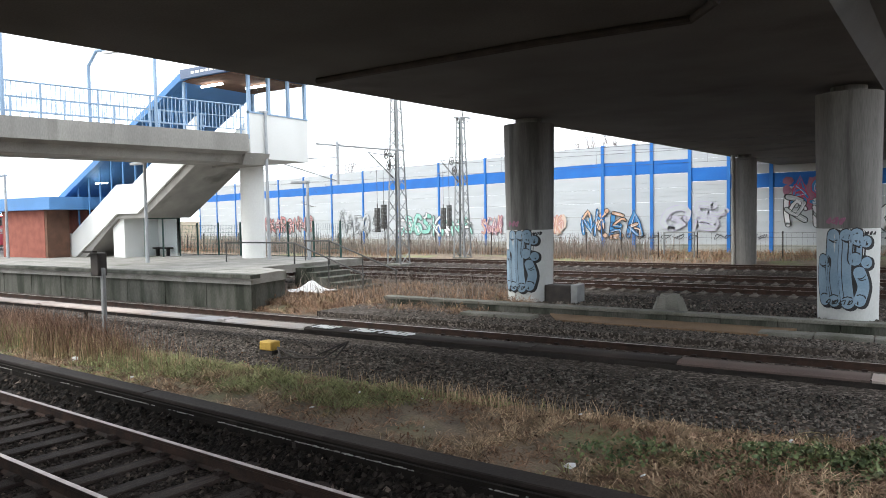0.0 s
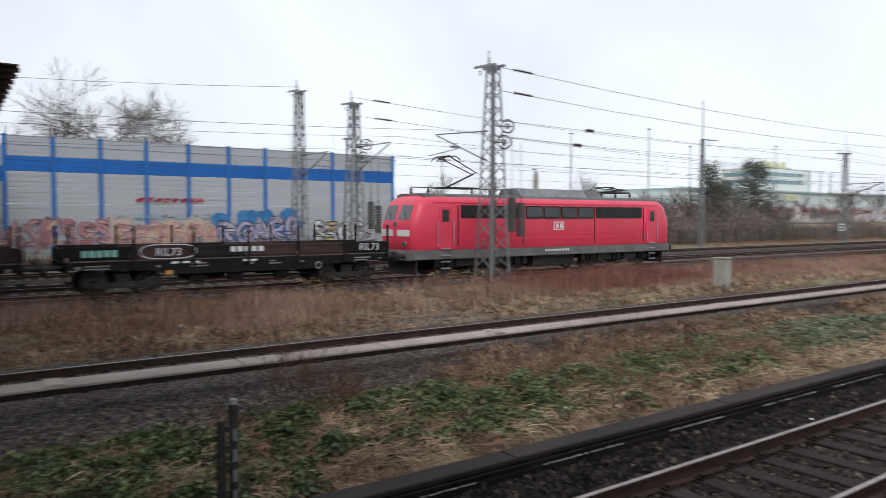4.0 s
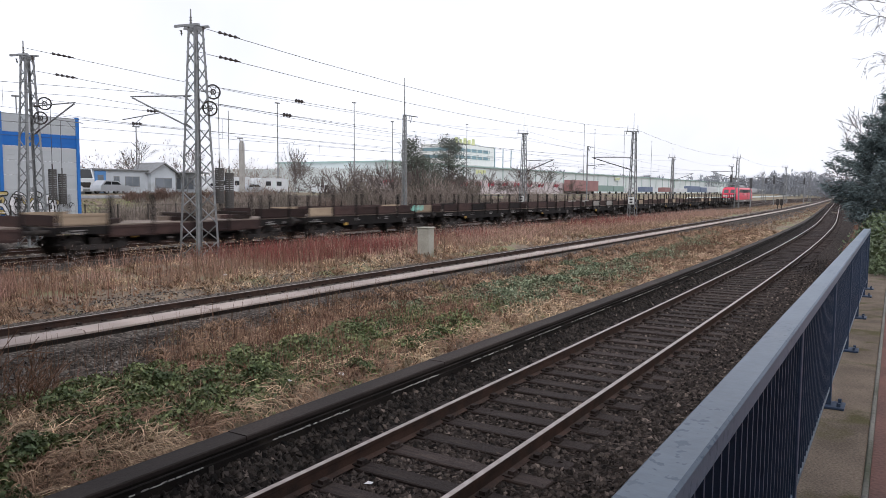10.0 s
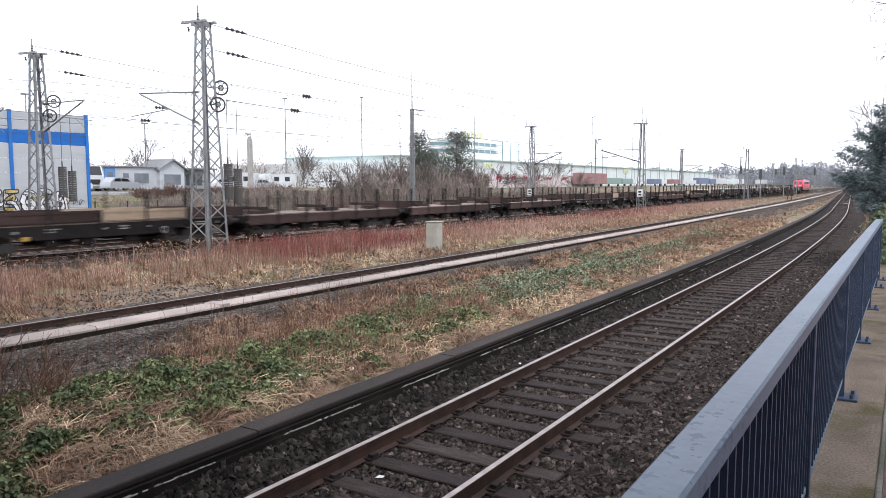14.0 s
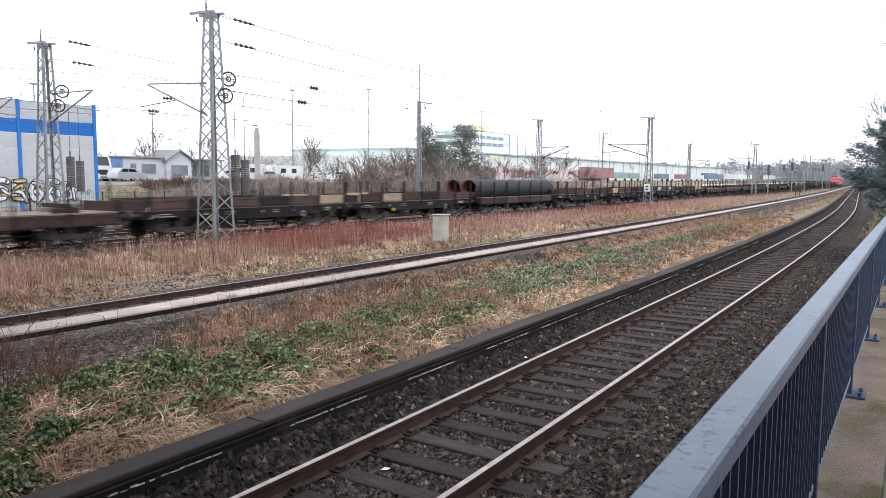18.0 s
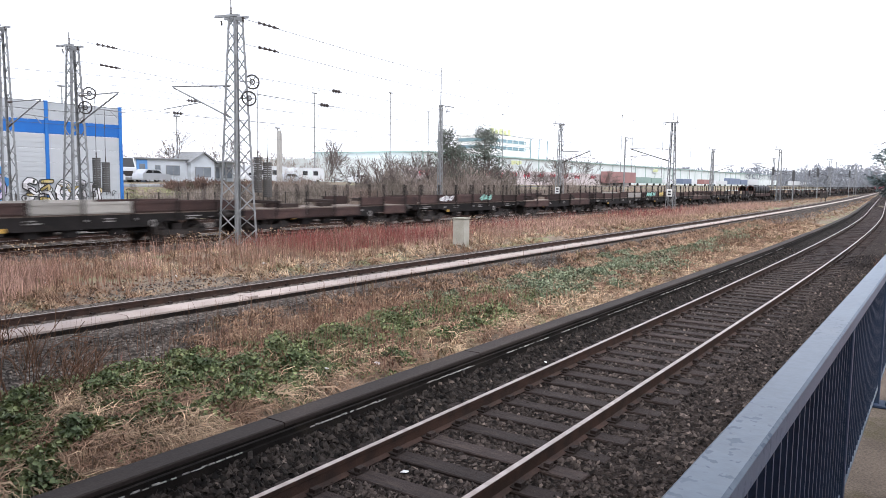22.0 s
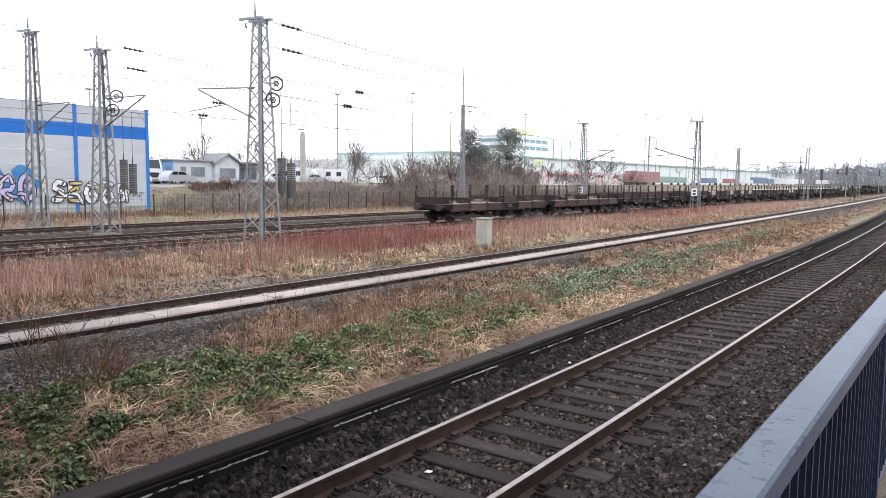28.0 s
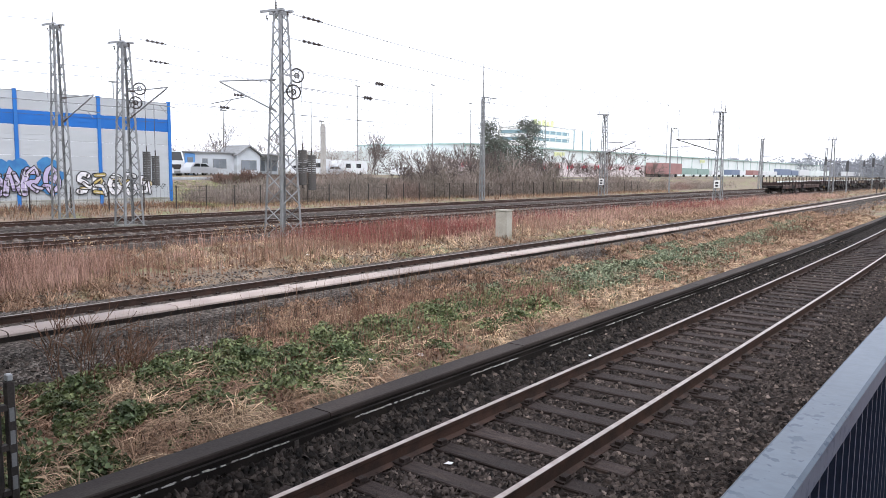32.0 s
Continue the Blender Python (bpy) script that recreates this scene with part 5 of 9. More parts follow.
def build_stairs():
    root = thing("stair_house", "covered station stairs with white walls, blue roof and glazed sides", "stair house")
    y0, y1 = 23.4, 26.6
    xs = [-42.1, -37.7, -36.3, -31.22, -28.3]
    poly = [(x, stair_z(x)) for x in xs] + [(-28.3, 6.2), (-30.7, 6.0), (-35.7, 3.05), (-37.9, 3.05), (-40.9, 0.96)]
    part("flight", Geo().prism(poly, "y", y0 + 0.12, y1 - 0.12), "concrete", root)
    for y in (y0, y1 - 0.12):
        wallp = [(-42.8, 2.4)] + [(x, stair_z(x) + 1.25) for x in xs[:4]] + [(-31.22, 6.2), (-36.0, 3.3), (-37.8, 3.3), (-41.7, 0.96), (-42.8, 0.96)]
        part("stringer_wall", Geo().prism(wallp, "y", y, y + 0.12), "white_wall", root, "white solid balustrade wall of the stairs")
    tread = Geo().box(0, 0.3, 0, y1 - y0 - 0.24, 0, 0.18).mesh("tread", False)
    tread.materials.append(MAT["slab"])
    for i in range(15):
        x = -42.0 + i * 0.29
        piece("tread", tread, root, (x, y0 + 0.12, stair_z(x + 0.15) - 0.1))
    # roof slope over the flight; panes reach from the wall up to it
    def roof_z(x):
        return min(9.75, 4.0 + (x + 42.9) * 0.515)
    x = -42.4
    while x < -32.2:
        a, b = x, min(x + 1.05, -31.8)
        za, zb = stair_z(a) + 1.25, stair_z(b) + 1.25
        pane = Geo().prism([(a + 0.04, za), (b - 0.04, zb), (b - 0.04, roof_z(b)), (a + 0.04, roof_z(a))], "y", y0 + 0.04, y0 + 0.06)
        part("pane", pane, "glass", root).visible_shadow = False
        part("mullion", Geo().prism([(b - 0.04, zb), (b + 0.04, zb), (b + 0.04, roof_z(b)), (b - 0.04, roof_z(b))], "y", y0 + 0.02, y0 + 0.08), "station_blue", root)
        x += 1.05
    roof = [(-43.6, 4.0), (-42.9, 4.35), (-32.0, 9.96), (-31.2, 10.05), (-28.0, 10.05), (-28.0, 9.7), (-31.3, 9.7), (-32.0, 9.6), (-42.9, 4.0), (-43.6, 3.65)]
    part("roof", Geo().prism(roof, "y", y0 - 0.25, 28.0), "station_blue", root, "blue sheet roof rising with the stairs")
    # landing house open to the footbridge
    part("landing_floor", Geo().box(-32.0, -28.1, 24.0, 27.85, 5.75, 6.64), "white_wall", root)
    part("parapet", Geo().box(-28.28, -28.1, 24.0, 27.85, 6.64, 7.85), "white_wall", root)
    part("parapet", Geo().box(-32.0, -28.28, 27.65, 27.85, 6.64, 7.85), "white_wall", root)
    for x, y in ((-28.2, 24.05), (-31.95, y0), (-28.2, 25.3), (-28.2, 26.6), (-28.2, 27.78), (-31.95, 27.78)):
        part("post", Geo().box(x - 0.07, x + 0.07, y - 0.07, y + 0.07, 6.64, 9.72), "light_blue", root)
    for k in range(3):
        part("pane", Geo().box(-28.2, -28.18, 24.12 + 1.25 * k, 25.23 + 1.25 * k, 7.92, 9.6), "glass", root).visible_shadow = False
    part("sill", Geo().box(-28.3, -28.06, 23.98, 27.87, 7.85, 7.92), "light_blue", root)
    part("sign_fascia", Geo().box(-31.8, -28.4, y0 - 0.32, y0 - 0.26, 9.68, 10.12), "cont_blue", root, "dark blue sign board with unreadable white lettering")
    for k in range(6):
        part("sign_mark", Geo().box(-31.0 + k * 0.33, -30.75 + k * 0.33, y0 - 0.332, y0 - 0.32, 9.84, 9.96), "white_paint", root)
    for x, y in ((-31.0, 24.3), (-29.6, 25.9)):
        part("tube_lamp", Geo().box(x - 0.75, x + 0.75, y - 0.06, y + 0.06, 9.42, 9.52), "lamp_glow", root, "lit fluorescent tube")
    part("tube_lamp", Geo().box(-40.4, -39.4, 23.9, 24.0, 5.0, 5.08), "lamp_glow", root, "lit fluorescent tube")
    part("soffit", Geo().box(-32.0, -28.3, y0 - 0.1, 27.8, 9.6, 9.68), "brick_brown", root, "dark boarded ceiling of the landing")
    sh = thing("waiting_shelter", "white shelter with a bench below the stairs", "shelter")
    part("side_wall", Geo().box(-38.6, -37.6, 23.7, 26.0, 0.96, 3.1), "white_wall", sh)
    part("side_pane", Geo().box(-36.0, -35.97, 23.8, 26.0, 1.1, 3.0), "glass", sh).visible_shadow = False
    for y in (23.8, 24.9, 25.98):
        part("pane_post", Geo().box(-36.02, -35.95, y - 0.03, y + 0.03, 0.96, 3.05), "fence_green", sh)
    part("pane_rail", Geo().box(-36.02, -35.95, 23.8, 26.0, 3.0, 3.06), "fence_green", sh)
    part("back_wall", Geo().box(-37.6, -36.0, 25.8, 26.0, 0.96, 3.1), "white_wall", sh)
    part("bench", Geo().box(-37.5, -36.2, 25.3, 25.7, 1.36, 1.44, 0.01), "steel_dark", sh)
    for x in (-37.3, -36.4):
        part("bench_leg", Geo().box(x - 0.03, x + 0.03, 25.4, 25.6, 0.96, 1.36), "steel_dark", sh)


def build_kiosk():
    root = thing("platform_building", "low red brick platform building with a blue canopy", "building")
    part("wall", Geo().box(-46.8, -42.32, 22.0, 26.6, 0.96, 3.6), "brick", root)
    part("end_wall", Geo().box(-42.32, -42.1, 22.02, 23.3, 0.96, 3.6), "brick_brown", root)
    part("canopy", Geo().box(-80, -41.0, 21.6, 26.8, 3.6, 4.3, 0.02), "station_blue", root, "blue canopy fascia")
    for x in (-52, -60, -68):
        part("canopy_post", Geo().cyl((x, 22.2, 0.96), (x, 22.2, 3.6), 0.1, n=12), "light_blue", root)
    part("tube_lamp", Geo().box(-50.5, -47.5, 23.4, 23.5, 3.4, 3.48), "lamp_glow", root, "lit fluorescent tube")
    fence = thing("platform_fence", "green wire mesh fence along the platform's back edge", "fence")
    for k in range(8):
        x = -37.6 + 1.75 * k
        part("post", Geo().box(x - 0.035, x + 0.035, 27.0, 27.07, 0.9, 2.75), "fence_green", fence)
    g = Geo()
    for k in range(9):
        g.box(-37.6, -25.3, 27.03, 27.04, 1.0 + 0.2 * k, 1.012 + 0.2 * k)
    for k in range(100):
        g.box(-37.6 + 0.123 * k, -37.592 + 0.123 * k, 27.03, 27.04, 1.0, 2.62)
    tagged(part("wire_mesh", g, "fence_green", fence, smooth=False), kind="stuff")

# ---- locomotive (origin on the rail tops, middle of its length; front towards +x) ----
def build_locomotive():
    root = thing("locomotive", "red electric freight locomotive with grey frame and raised rear pantograph", "locomotive")
    # plan outlines with rounded corners, stacked from the frame to the roof edge
    g, n = Geo(), 0
    levels = ((1.32, 9.08, 1.46, 0.4), (1.42, 9.13, 1.495, 0.42), (2.45, 9.15, 1.5, 0.45), (2.75, 9.06, 1.5, 0.47), (3.35, 8.84, 1.48, 0.5), (3.56, 8.72, 1.42, 0.52), (3.72, 8.56, 1.29, 0.55), (3.84, 8.3, 1.05, 0.55), (3.9, 7.9, 0.6, 0.4))
    for z, hl, hw, rad in levels:
        ring_ = []
        for cx, cy, a0 in ((1, 1, 0), (-1, 1, 90), (-1, -1, 180), (1, -1, 270)):
            for k in range(6):
                a = radians(a0 + 18 * k)
                ring_.append((cx * (hl - rad) + rad * math.cos(a), cy * (hw - rad) + rad * math.sin(a), z))
        n = len(ring_)
        g.v.extend(ring_)
    for k in range(len(levels) - 1):
        for i in range(n):
            g.f.append((k * n + i, k * n + (i + 1) % n, (k + 1) * n + (i + 1) % n, (k + 1) * n + i))
    g.f += [tuple(range(n - 1, -1, -1)), tuple((len(levels) - 1) * n + i for i in range(n))]
    body = part("body", g, "loco_red", root)
    part("underframe", Geo().box(-9.1, 9.1, -1.46, 1.46, 0.88, 1.33, 0.03), "loco_grey", root)
    roof = part("roof", Geo().prism([(-1.2, 3.75), (-1.1, 3.88), (-0.8, 3.94), (0.8, 3.94), (1.1, 3.88), (1.2, 3.75)], "x", -8.3, 8.3), "loco_roof", root)
    part("roof_hood", Geo().prism([(-0.95, 3.9), (-0.6, 4.32), (0.6, 4.32), (0.95, 3.9)], "x", -2.2, 2.6), "galv", roof, "grey raised roof hood")
    part("roof_hood", Geo().prism([(-0.8, 3.9), (-0.5, 4.28), (0.5, 4.28), (0.8, 3.9)], "x", 2.7, 4.0), "loco_roof", roof)
    for y in (-1.505, 1.505):
        s = 1 if y > 0 else -1
        for a, b in ((-6.45, -2.62), (2.72, 6.5)):
            part("vent_band", Geo().box(a, b, y - 0.012, y + 0.012, 2.78, 3.4, 0.004), "louvre_dark", body, "dark louvred band")
            for k in range(3):
                x = a + (b - a) * (k + 0.5) / 3
                part("band_bar", Geo().box(x - 0.02, x + 0.02, y - 0.02, y + 0.02, 2.78, 3.42), "steel_dark", body)
        for k in range(4):
            x = -2.42 + k * 1.24
            win = part("side_window", Geo().box(x + 0.03, x + 1.2, y - 0.018, y + 0.018, 2.76, 3.4, 0.05), "steel_dark", body, "machine room window in a black seal")
            part("pane", Geo().box(x + 0.08, x + 1.15, y - 0.024, y + 0.024, 2.82, 3.35, 0.02), "machine_glass", win)
        for x in (-6.62, -2.53, 2.62, 6.66):
            part("panel_joint", Geo().box(x - 0.03, x + 0.03, y - 0.016, y + 0.016, 1.5, 3.4), "steel_dark", body)
        for z in (1.75, 2.0, 2.2, 2.4, 2.6):
            part("rib", Geo().box(-6.4, 6.4, y - 0.012, y + 0.012, z, z + 0.03), "loco_red", body)
        for x in (-7.35, 7.42):
            d = part("cab_door", Geo().box(x - 0.36, x + 0.36, y - 0.02, y + 0.008, 1.36, 3.3, 0.006), "loco_red", body)
            part("door_window", Geo().box(x - 0.2, x + 0.2, y + s * 0.01 - 0.012, y + s * 0.01 + 0.012, 2.62, 3.18, 0.004), "dark_glass", d)
            for dx in (-0.45, 0.45):
                part("grab_rail", Geo().tube([(x + dx, y + s * 0.06, 1.5), (x + dx, y + s * 0.06, 2.7)], 0.026, 6), "galv_light", d)
            for z in (0.45, 0.75, 1.05, 1.35):
                part("step", Geo().box(x - 0.26, x + 0.26, min(y, y + s * 0.06), max(y, y + s * 0.06), z, z + 0.05), "galv_light", d)
        part("gutter", Geo().box(-8.0, 8.0, y * 0.96 - 0.03, y * 0.96 + 0.02, 3.5, 3.53), "loco_red", body)
        mark = part("maker_mark", Geo().box(-0.45, 0.3, y - 0.013, y + 0.013, 2.18, 2.62, 0.01), "white_paint", body, "white framed red rectangle")
        part("mark_field", Geo().box(-0.39, 0.24, y - 0.017, y + 0.017, 2.24, 2.56), "loco_red", mark)
        for k in (0, 1):
            part("mark_bar", Geo().box(-0.3 + 0.29 * k, -0.1 + 0.29 * k, y - 0.02, y + 0.02, 2.29, 2.51), "white_paint", mark)
        g = Geo()
        for k in range(9):
            g.box(-1.0 + 0.2 * k, -0.87 + 0.2 * k, y * 0.975 - 0.012, y * 0.975 + 0.012, 1.1, 1.2)
        part("lettering_bars", g, "white_paint", body)
    for e in (-1, 1):
        for y in (-0.62, 0.62):
            w = Geo()
            w.add([(e * 8.95, y - 0.46, 2.68), (e * 8.95, y + 0.46, 2.68), (e * 8.74, y + 0.42, 3.38), (e * 8.74, y - 0.42, 3.38), (e * 9.095, y - 0.46, 2.7), (e * 9.095, y + 0.46, 2.7), (e * 8.85, y + 0.42, 3.38), (e * 8.85, y - 0.42, 3.38)],
                  [(0, 1, 2, 3), (4, 5, 6, 7), (0, 1, 5, 4), (1, 2, 6, 5), (2, 3, 7, 6), (3, 0, 4, 7)])
            win = part("windscreen", w, "cab_glass", body)
            part("wiper", Geo().tube([(e * 9.11, y - 0.2, 2.7), (e * 8.97, y + 0.1, 3.1)], 0.015, 5), "steel_dark", win)
            part("front_stripe", Geo().box(min(e * 9.1, e * 9.16), max(e * 9.1, e * 9.16), y - 0.5 + (0.06 if y > 0 else -0.06), y + 0.5 + (0.06 if y > 0 else -0.06), 1.95, 2.25, 0.01), "white_paint", body, "white warning stripe")
            lampz = part("headlamp", Geo().cyl((e * 9.1, y * 1.3, 1.6), (e * 9.2, y * 1.3, 1.6), 0.14, n=16), "loco_grey", body)
            part("lens", Geo().cyl((e * 9.2, y * 1.3, 1.6), (e * 9.215, y * 1.3, 1.6), 0.11, n=16), "headlight" if e > 0 else "cab_glass", lampz)
        lampz = part("top_lamp", Geo().cyl((e * 8.55, 0, 2.5), (e * 9.18, 0, 2.5), 0.13, n=16), "loco_grey", body)
        part("lens", Geo().cyl((e * 9.18, 0, 2.5), (e * 9.195, 0, 2.5), 0.1, n=16), "headlight" if e > 0 else "cab_glass", lampz)
        beam = part("buffer_beam", Geo().box(min(e * 9.05, e * 9.2), max(e * 9.05, e * 9.2), -1.3, 1.3, 0.85, 1.25, 0.02), "loco_grey", root)
        for y in (-0.88, 0.88):
            g = Geo().cyl((e * 9.2, y, 1.06), (e * 9.62, y, 1.06), 0.1, n=12)
            g.cyl((e * 9.62, y, 1.06), (e * 9.72, y, 1.06), 0.24, n=16)
            part("buffer", g, "steel_dark", beam)
        part("coupling_hook", Geo().tube([(e * 9.2, 0, 1.05), (e * 9.55, 0, 1.02), (e * 9.6, 0, 0.7)], 0.05, 6), "steel_dark", beam)
        part("plough", Geo().box(min(e * 8.7, e * 8.8), max(e * 8.7, e * 8.8), -1.2, 1.2, 0.2, 0.85), "steel_dark", beam)
    # roof gear
    for x in (-7.9, -6.9, -4.2, -3.0, -0.5, 1.5, 4.4, 5.4, 6.6, 7.9):
        g = Geo()
        for k in range(4):
            g.cyl((x, 0.55 if k % 2 else 0.55, 3.9 + k * 0.08), (x, 0.55, 3.94 + k * 0.08), 0.09, n=8)
        g.cyl((x, 0.55, 3.86), (x, 0.55, 4.25), 0.04, n=8)
        part("roof_insulator", g, "insulator", roof)
    part("roof_busbar", Geo().tube([(-7.9, 0.55, 4.27), (7.9, 0.55, 4.27)], 0.025, 6), "steel_dark", roof)

    def pantograph(x, up):
        base = part("pantograph", Geo().tube([(x - 1.0, -0.5, 4.25), (x + 1.0, -0.5, 4.25), (x + 1.0, 0.5, 4.25), (x - 1.0, 0.5, 4.25), (x - 1.0, -0.5, 4.25)], 0.04, 6), "steel_dark", roof)
        kx, kz, hx, hz = (x + 1.1, 5.0, x - 0.7, 5.72) if up else (x + 1.1, 4.42, x - 0.7, 4.5)
        part("lower_arm", Geo().tube([(x - 0.6, 0, 4.28), (kx, 0, kz)], 0.05, 6), "steel_dark", base)
        part("upper_arm", Geo().tube([(kx, -0.25, kz), (hx, -0.45, hz)], 0.03, 6).tube([(kx, 0.25, kz), (hx, 0.45, hz)], 0.03, 6), "steel_dark", base)
        part("contact_strip", Geo().tube([(hx - 0.15, -0.95, hz - 0.15), (hx - 0.15, -0.6, hz + 0.04), (hx - 0.15, 0.6, hz + 0.04), (hx - 0.15, 0.95, hz - 0.15)], 0.03, 6).tube([(hx + 0.2, -0.95, hz - 0.15), (hx + 0.2, -0.6, hz + 0.04), (hx + 0.2, 0.6, hz + 0.04), (hx + 0.2, 0.95, hz - 0.15)], 0.03, 6), "steel_dark", base)
    pantograph(-5.6, True)
    pantograph(5.6, False)
    for c in (-4.85, 4.85):
        bogie = part("bogie", Geo().box(c - 2.9, c + 2.9, -1.18, -1.0, 0.5, 0.88, 0.02).box(c - 2.9, c + 2.9, 1.0, 1.18, 0.5, 0.88, 0.02).box(c - 0.3, c + 0.3, -1.1, 1.1, 0.5, 0.8), "steel_dark", root)
        for dx in (-2.1, 0, 2.1):
            for y in (-0.78, 0.78):
                g = Geo().cyl((c + dx, y - 0.06, 0.62), (c + dx, y + 0.06, 0.62), 0.62, n=24)
                part("wheel", g, "steel_dark", bogie)
                s = 1 if y > 0 else -1
                part("axle_box", Geo().box(c + dx - 0.2, c + dx + 0.2, min(s * 1.1, s * 1.32), max(s * 1.1, s * 1.32), 0.45, 0.8, 0.03), "wagon_dark", bogie)
                for k in (-0.4, 0.4):
                    part("spring", Geo().cyl((c + dx + k, s * 1.2, 0.5), (c + dx + k, s * 1.2, 0.88), 0.09, n=8), "wagon_dark", bogie)
    part("underbelly", Geo().box(-1.5, 1.5, -1.1, 1.1, 0.35, 0.88, 0.03), "steel_dark", root)
    return root


# ---- flat wagons (origin on the rail tops, middle) ----
WAGON = 14.04
SHARED = {}


def shared(key, make, mat):
    if key not in SHARED:
        me = make().mesh(key.split("/")[0])
        fix_normals(me)
        me.materials.append(MAT[mat])
        SHARED[key] = me
    return SHARED[key]


def bogie_frame():
    g = Geo()
    for y in (-1.06, 1.06):
        g.prism([(-1.35, 0.62), (-1.1, 0.72), (-0.5, 0.5), (0.5, 0.5), (1.1, 0.72), (1.35, 0.62), (1.35, 0.42), (1.1, 0.34), (0.6, 0.3), (-0.6, 0.3), (-1.1, 0.34), (-1.35, 0.42)], "y", y - 0.07, y + 0.07)
        for x in (-0.9, 0.9):
            g.box(x - 0.18, x + 0.18, y - 0.14, y + 0.14, 0.3, 0.66, 0.02)
    return g.box(-0.25, 0.25, -1.0, 1.0, 0.35, 0.8)


def wheel_set():
    g = Geo()
    for y in (-0.78, 0.78):
        g.cyl((0, y - 0.065, 0.46), (0, y + 0.065, 0.46), 0.46, n=20)
        s = 1 if y > 0 else -1
        g.cyl((0, y - s * 0.065, 0.46), (0, y - s * 0.09, 0.46), 0.49, n=20)
    return g.cyl((0, -1.1, 0.46), (0, 1.1, 0.46), 0.08, n=10)


def build_wagon(kind, flaps, stakes, rnd):
    """kind: the side; flaps: material of each of the six flaps a side (None: folded down)."""
    root = thing("flat_wagon", kind, "wagon", group="wagons of the freight train")
    def frame_geo():
        g = Geo()
        for y in (-1.3, 1.3):
            g.prism([(-6.4, 1.26), (6.4, 1.26), (6.4, 1.0), (3.6, 0.9), (2.6, 0.72), (-2.6, 0.72), (-3.6, 0.9), (-6.4, 1.0)], "y", y - 0.04, y + 0.04)
        for x in (-6.36, 6.36):
            g.box(x - 0.08, x + 0.08, -1.34, 1.34, 0.9, 1.24, 0.02)
        for x in (-5, -2.5, 0, 2.5, 5):
            g.box(x - 0.06, x + 0.06, -1.26, 1.26, 0.95, 1.2)
        for x in (-1.9, -0.4, 1.5):
            g.box(x - 0.3, x + 0.3, -1.22, -0.9, 0.42, 0.74, 0.03)
        for y in (-0.95, 0.95):
            g.cyl((-3.4, y, 0.55), (3.4, y, 0.5), 0.03, 0.03, 6)
        for x in (-6.3, -5.5, 3.5, 5.5, 6.3):
            g.box(x - 0.14, x + 0.14, -1.42, -1.3, 0.55, 0.62).box(x - 0.14, x - 0.11, -1.4, -1.36, 0.6, 1.0).box(x + 0.11, x + 0.14, -1.4, -1.36, 0.6, 1.0)
        return g.box(-2.2, -0.6, -0.5, 0.5, 0.45, 0.9, 0.04).cyl((0.6, -0.6, 0.75), (2.0, -0.6, 0.75), 0.2, n=12)
    piece("underframe", shared("underframe", frame_geo, "wagon_dark"), root)
    floor = shared("floor", lambda: Geo().box(-6.4, 6.4, -1.34, 1.34, 1.25, 1.31), "wagon_floor")
    piece("floor", floor, root)
    flap = {m: shared("flap/" + m, lambda: Geo().box(-1.01, 1.01, -0.025, 0.025, 0, 0.47, 0.008).box(-0.97, 0.97, -0.045, 0.045, 0.05, 0.1).box(-0.97, 0.97, -0.045, 0.045, 0.36, 0.41), m) for m in ("wagon_rust", "wagon_bare", "wagon_tan", "wagon_dark")}
    post = shared("stake", lambda: Geo().box(-0.038, 0.038, -0.045, 0.045, 1.0, 2.5, 0.01), "wagon_dark")
    short = shared("stub", lambda: Geo().box(-0.045, 0.045, -0.05, 0.05, 1.0, 1.8, 0.01), "wagon_dark")
    for s in (-1, 1):
        for i in range(6):
            x = -5.25 + i * 2.1
            if flaps[i]:
                piece("side_flap", flap[flaps[i]], root, (x, s * 1.36, 1.31))
            else:
                ob = piece("side_flap", flap["wagon_rust"], root, (x, s * 1.42, 1.26))
                ob.rotation_euler[0] = math.pi
        for i in range(7):
            piece("stake", post if i in stakes else short, root, (-6.3 + i * 2.1, s * 1.43, 0))
    for e in (-1, 1):
        piece("end_board", shared("end_board", lambda: Geo().box(-0.03, 0.03, -1.34, 1.34, 1.3, 1.72, 0.008), "wagon_rust"), root, (e * 6.4, 0, 0))
        for y in (-0.88, 0.88):
            piece("buffer", shared("buffer/%d" % e, lambda e=e: Geo().cyl((0, 0, 1.06), (e * 0.5, 0, 1.06), 0.09, n=10).cyl((e * 0.5, 0, 1.06), (e * 0.6, 0, 1.06), 0.23, n=14), "steel_dark"), root, (e * 6.42, y, 0))
        bog = piece("bogie", shared("bogie", bogie_frame, "steel_dark"), root, (e * 4.5, 0, 0))
        for dx in (-0.9, 0.9):
            piece("wheelset", shared("wheelset", wheel_set, "steel_dark"), bog, (dx, 0, 0))
    for x, w in ((-5.8, 0.9), (-2.2, 0.7), (0.9, 0.5), (4.7, 0.8)):
        for k in range(2):
            part("lettering_bar", Geo().box(x, x + w * rnd.uniform(0.5, 1), -1.352, -1.341, 0.98 + 0.1 * k, 1.03 + 0.1 * k), "worn_white", root)
    for x in (-6.1, -3.4, 0.1, 2.2, 5.9):
        part("stencil", Geo().box(x, x + rnd.uniform(0.1, 0.22), -1.352, -1.341, 1.0, 1.06 + rnd.uniform(0, 0.06)), "worn_white", root)
    part("yellow_plate", Geo().box(-3.1, -2.85, -1.36, -1.345, 0.72, 0.88), "yellow_paint", root)
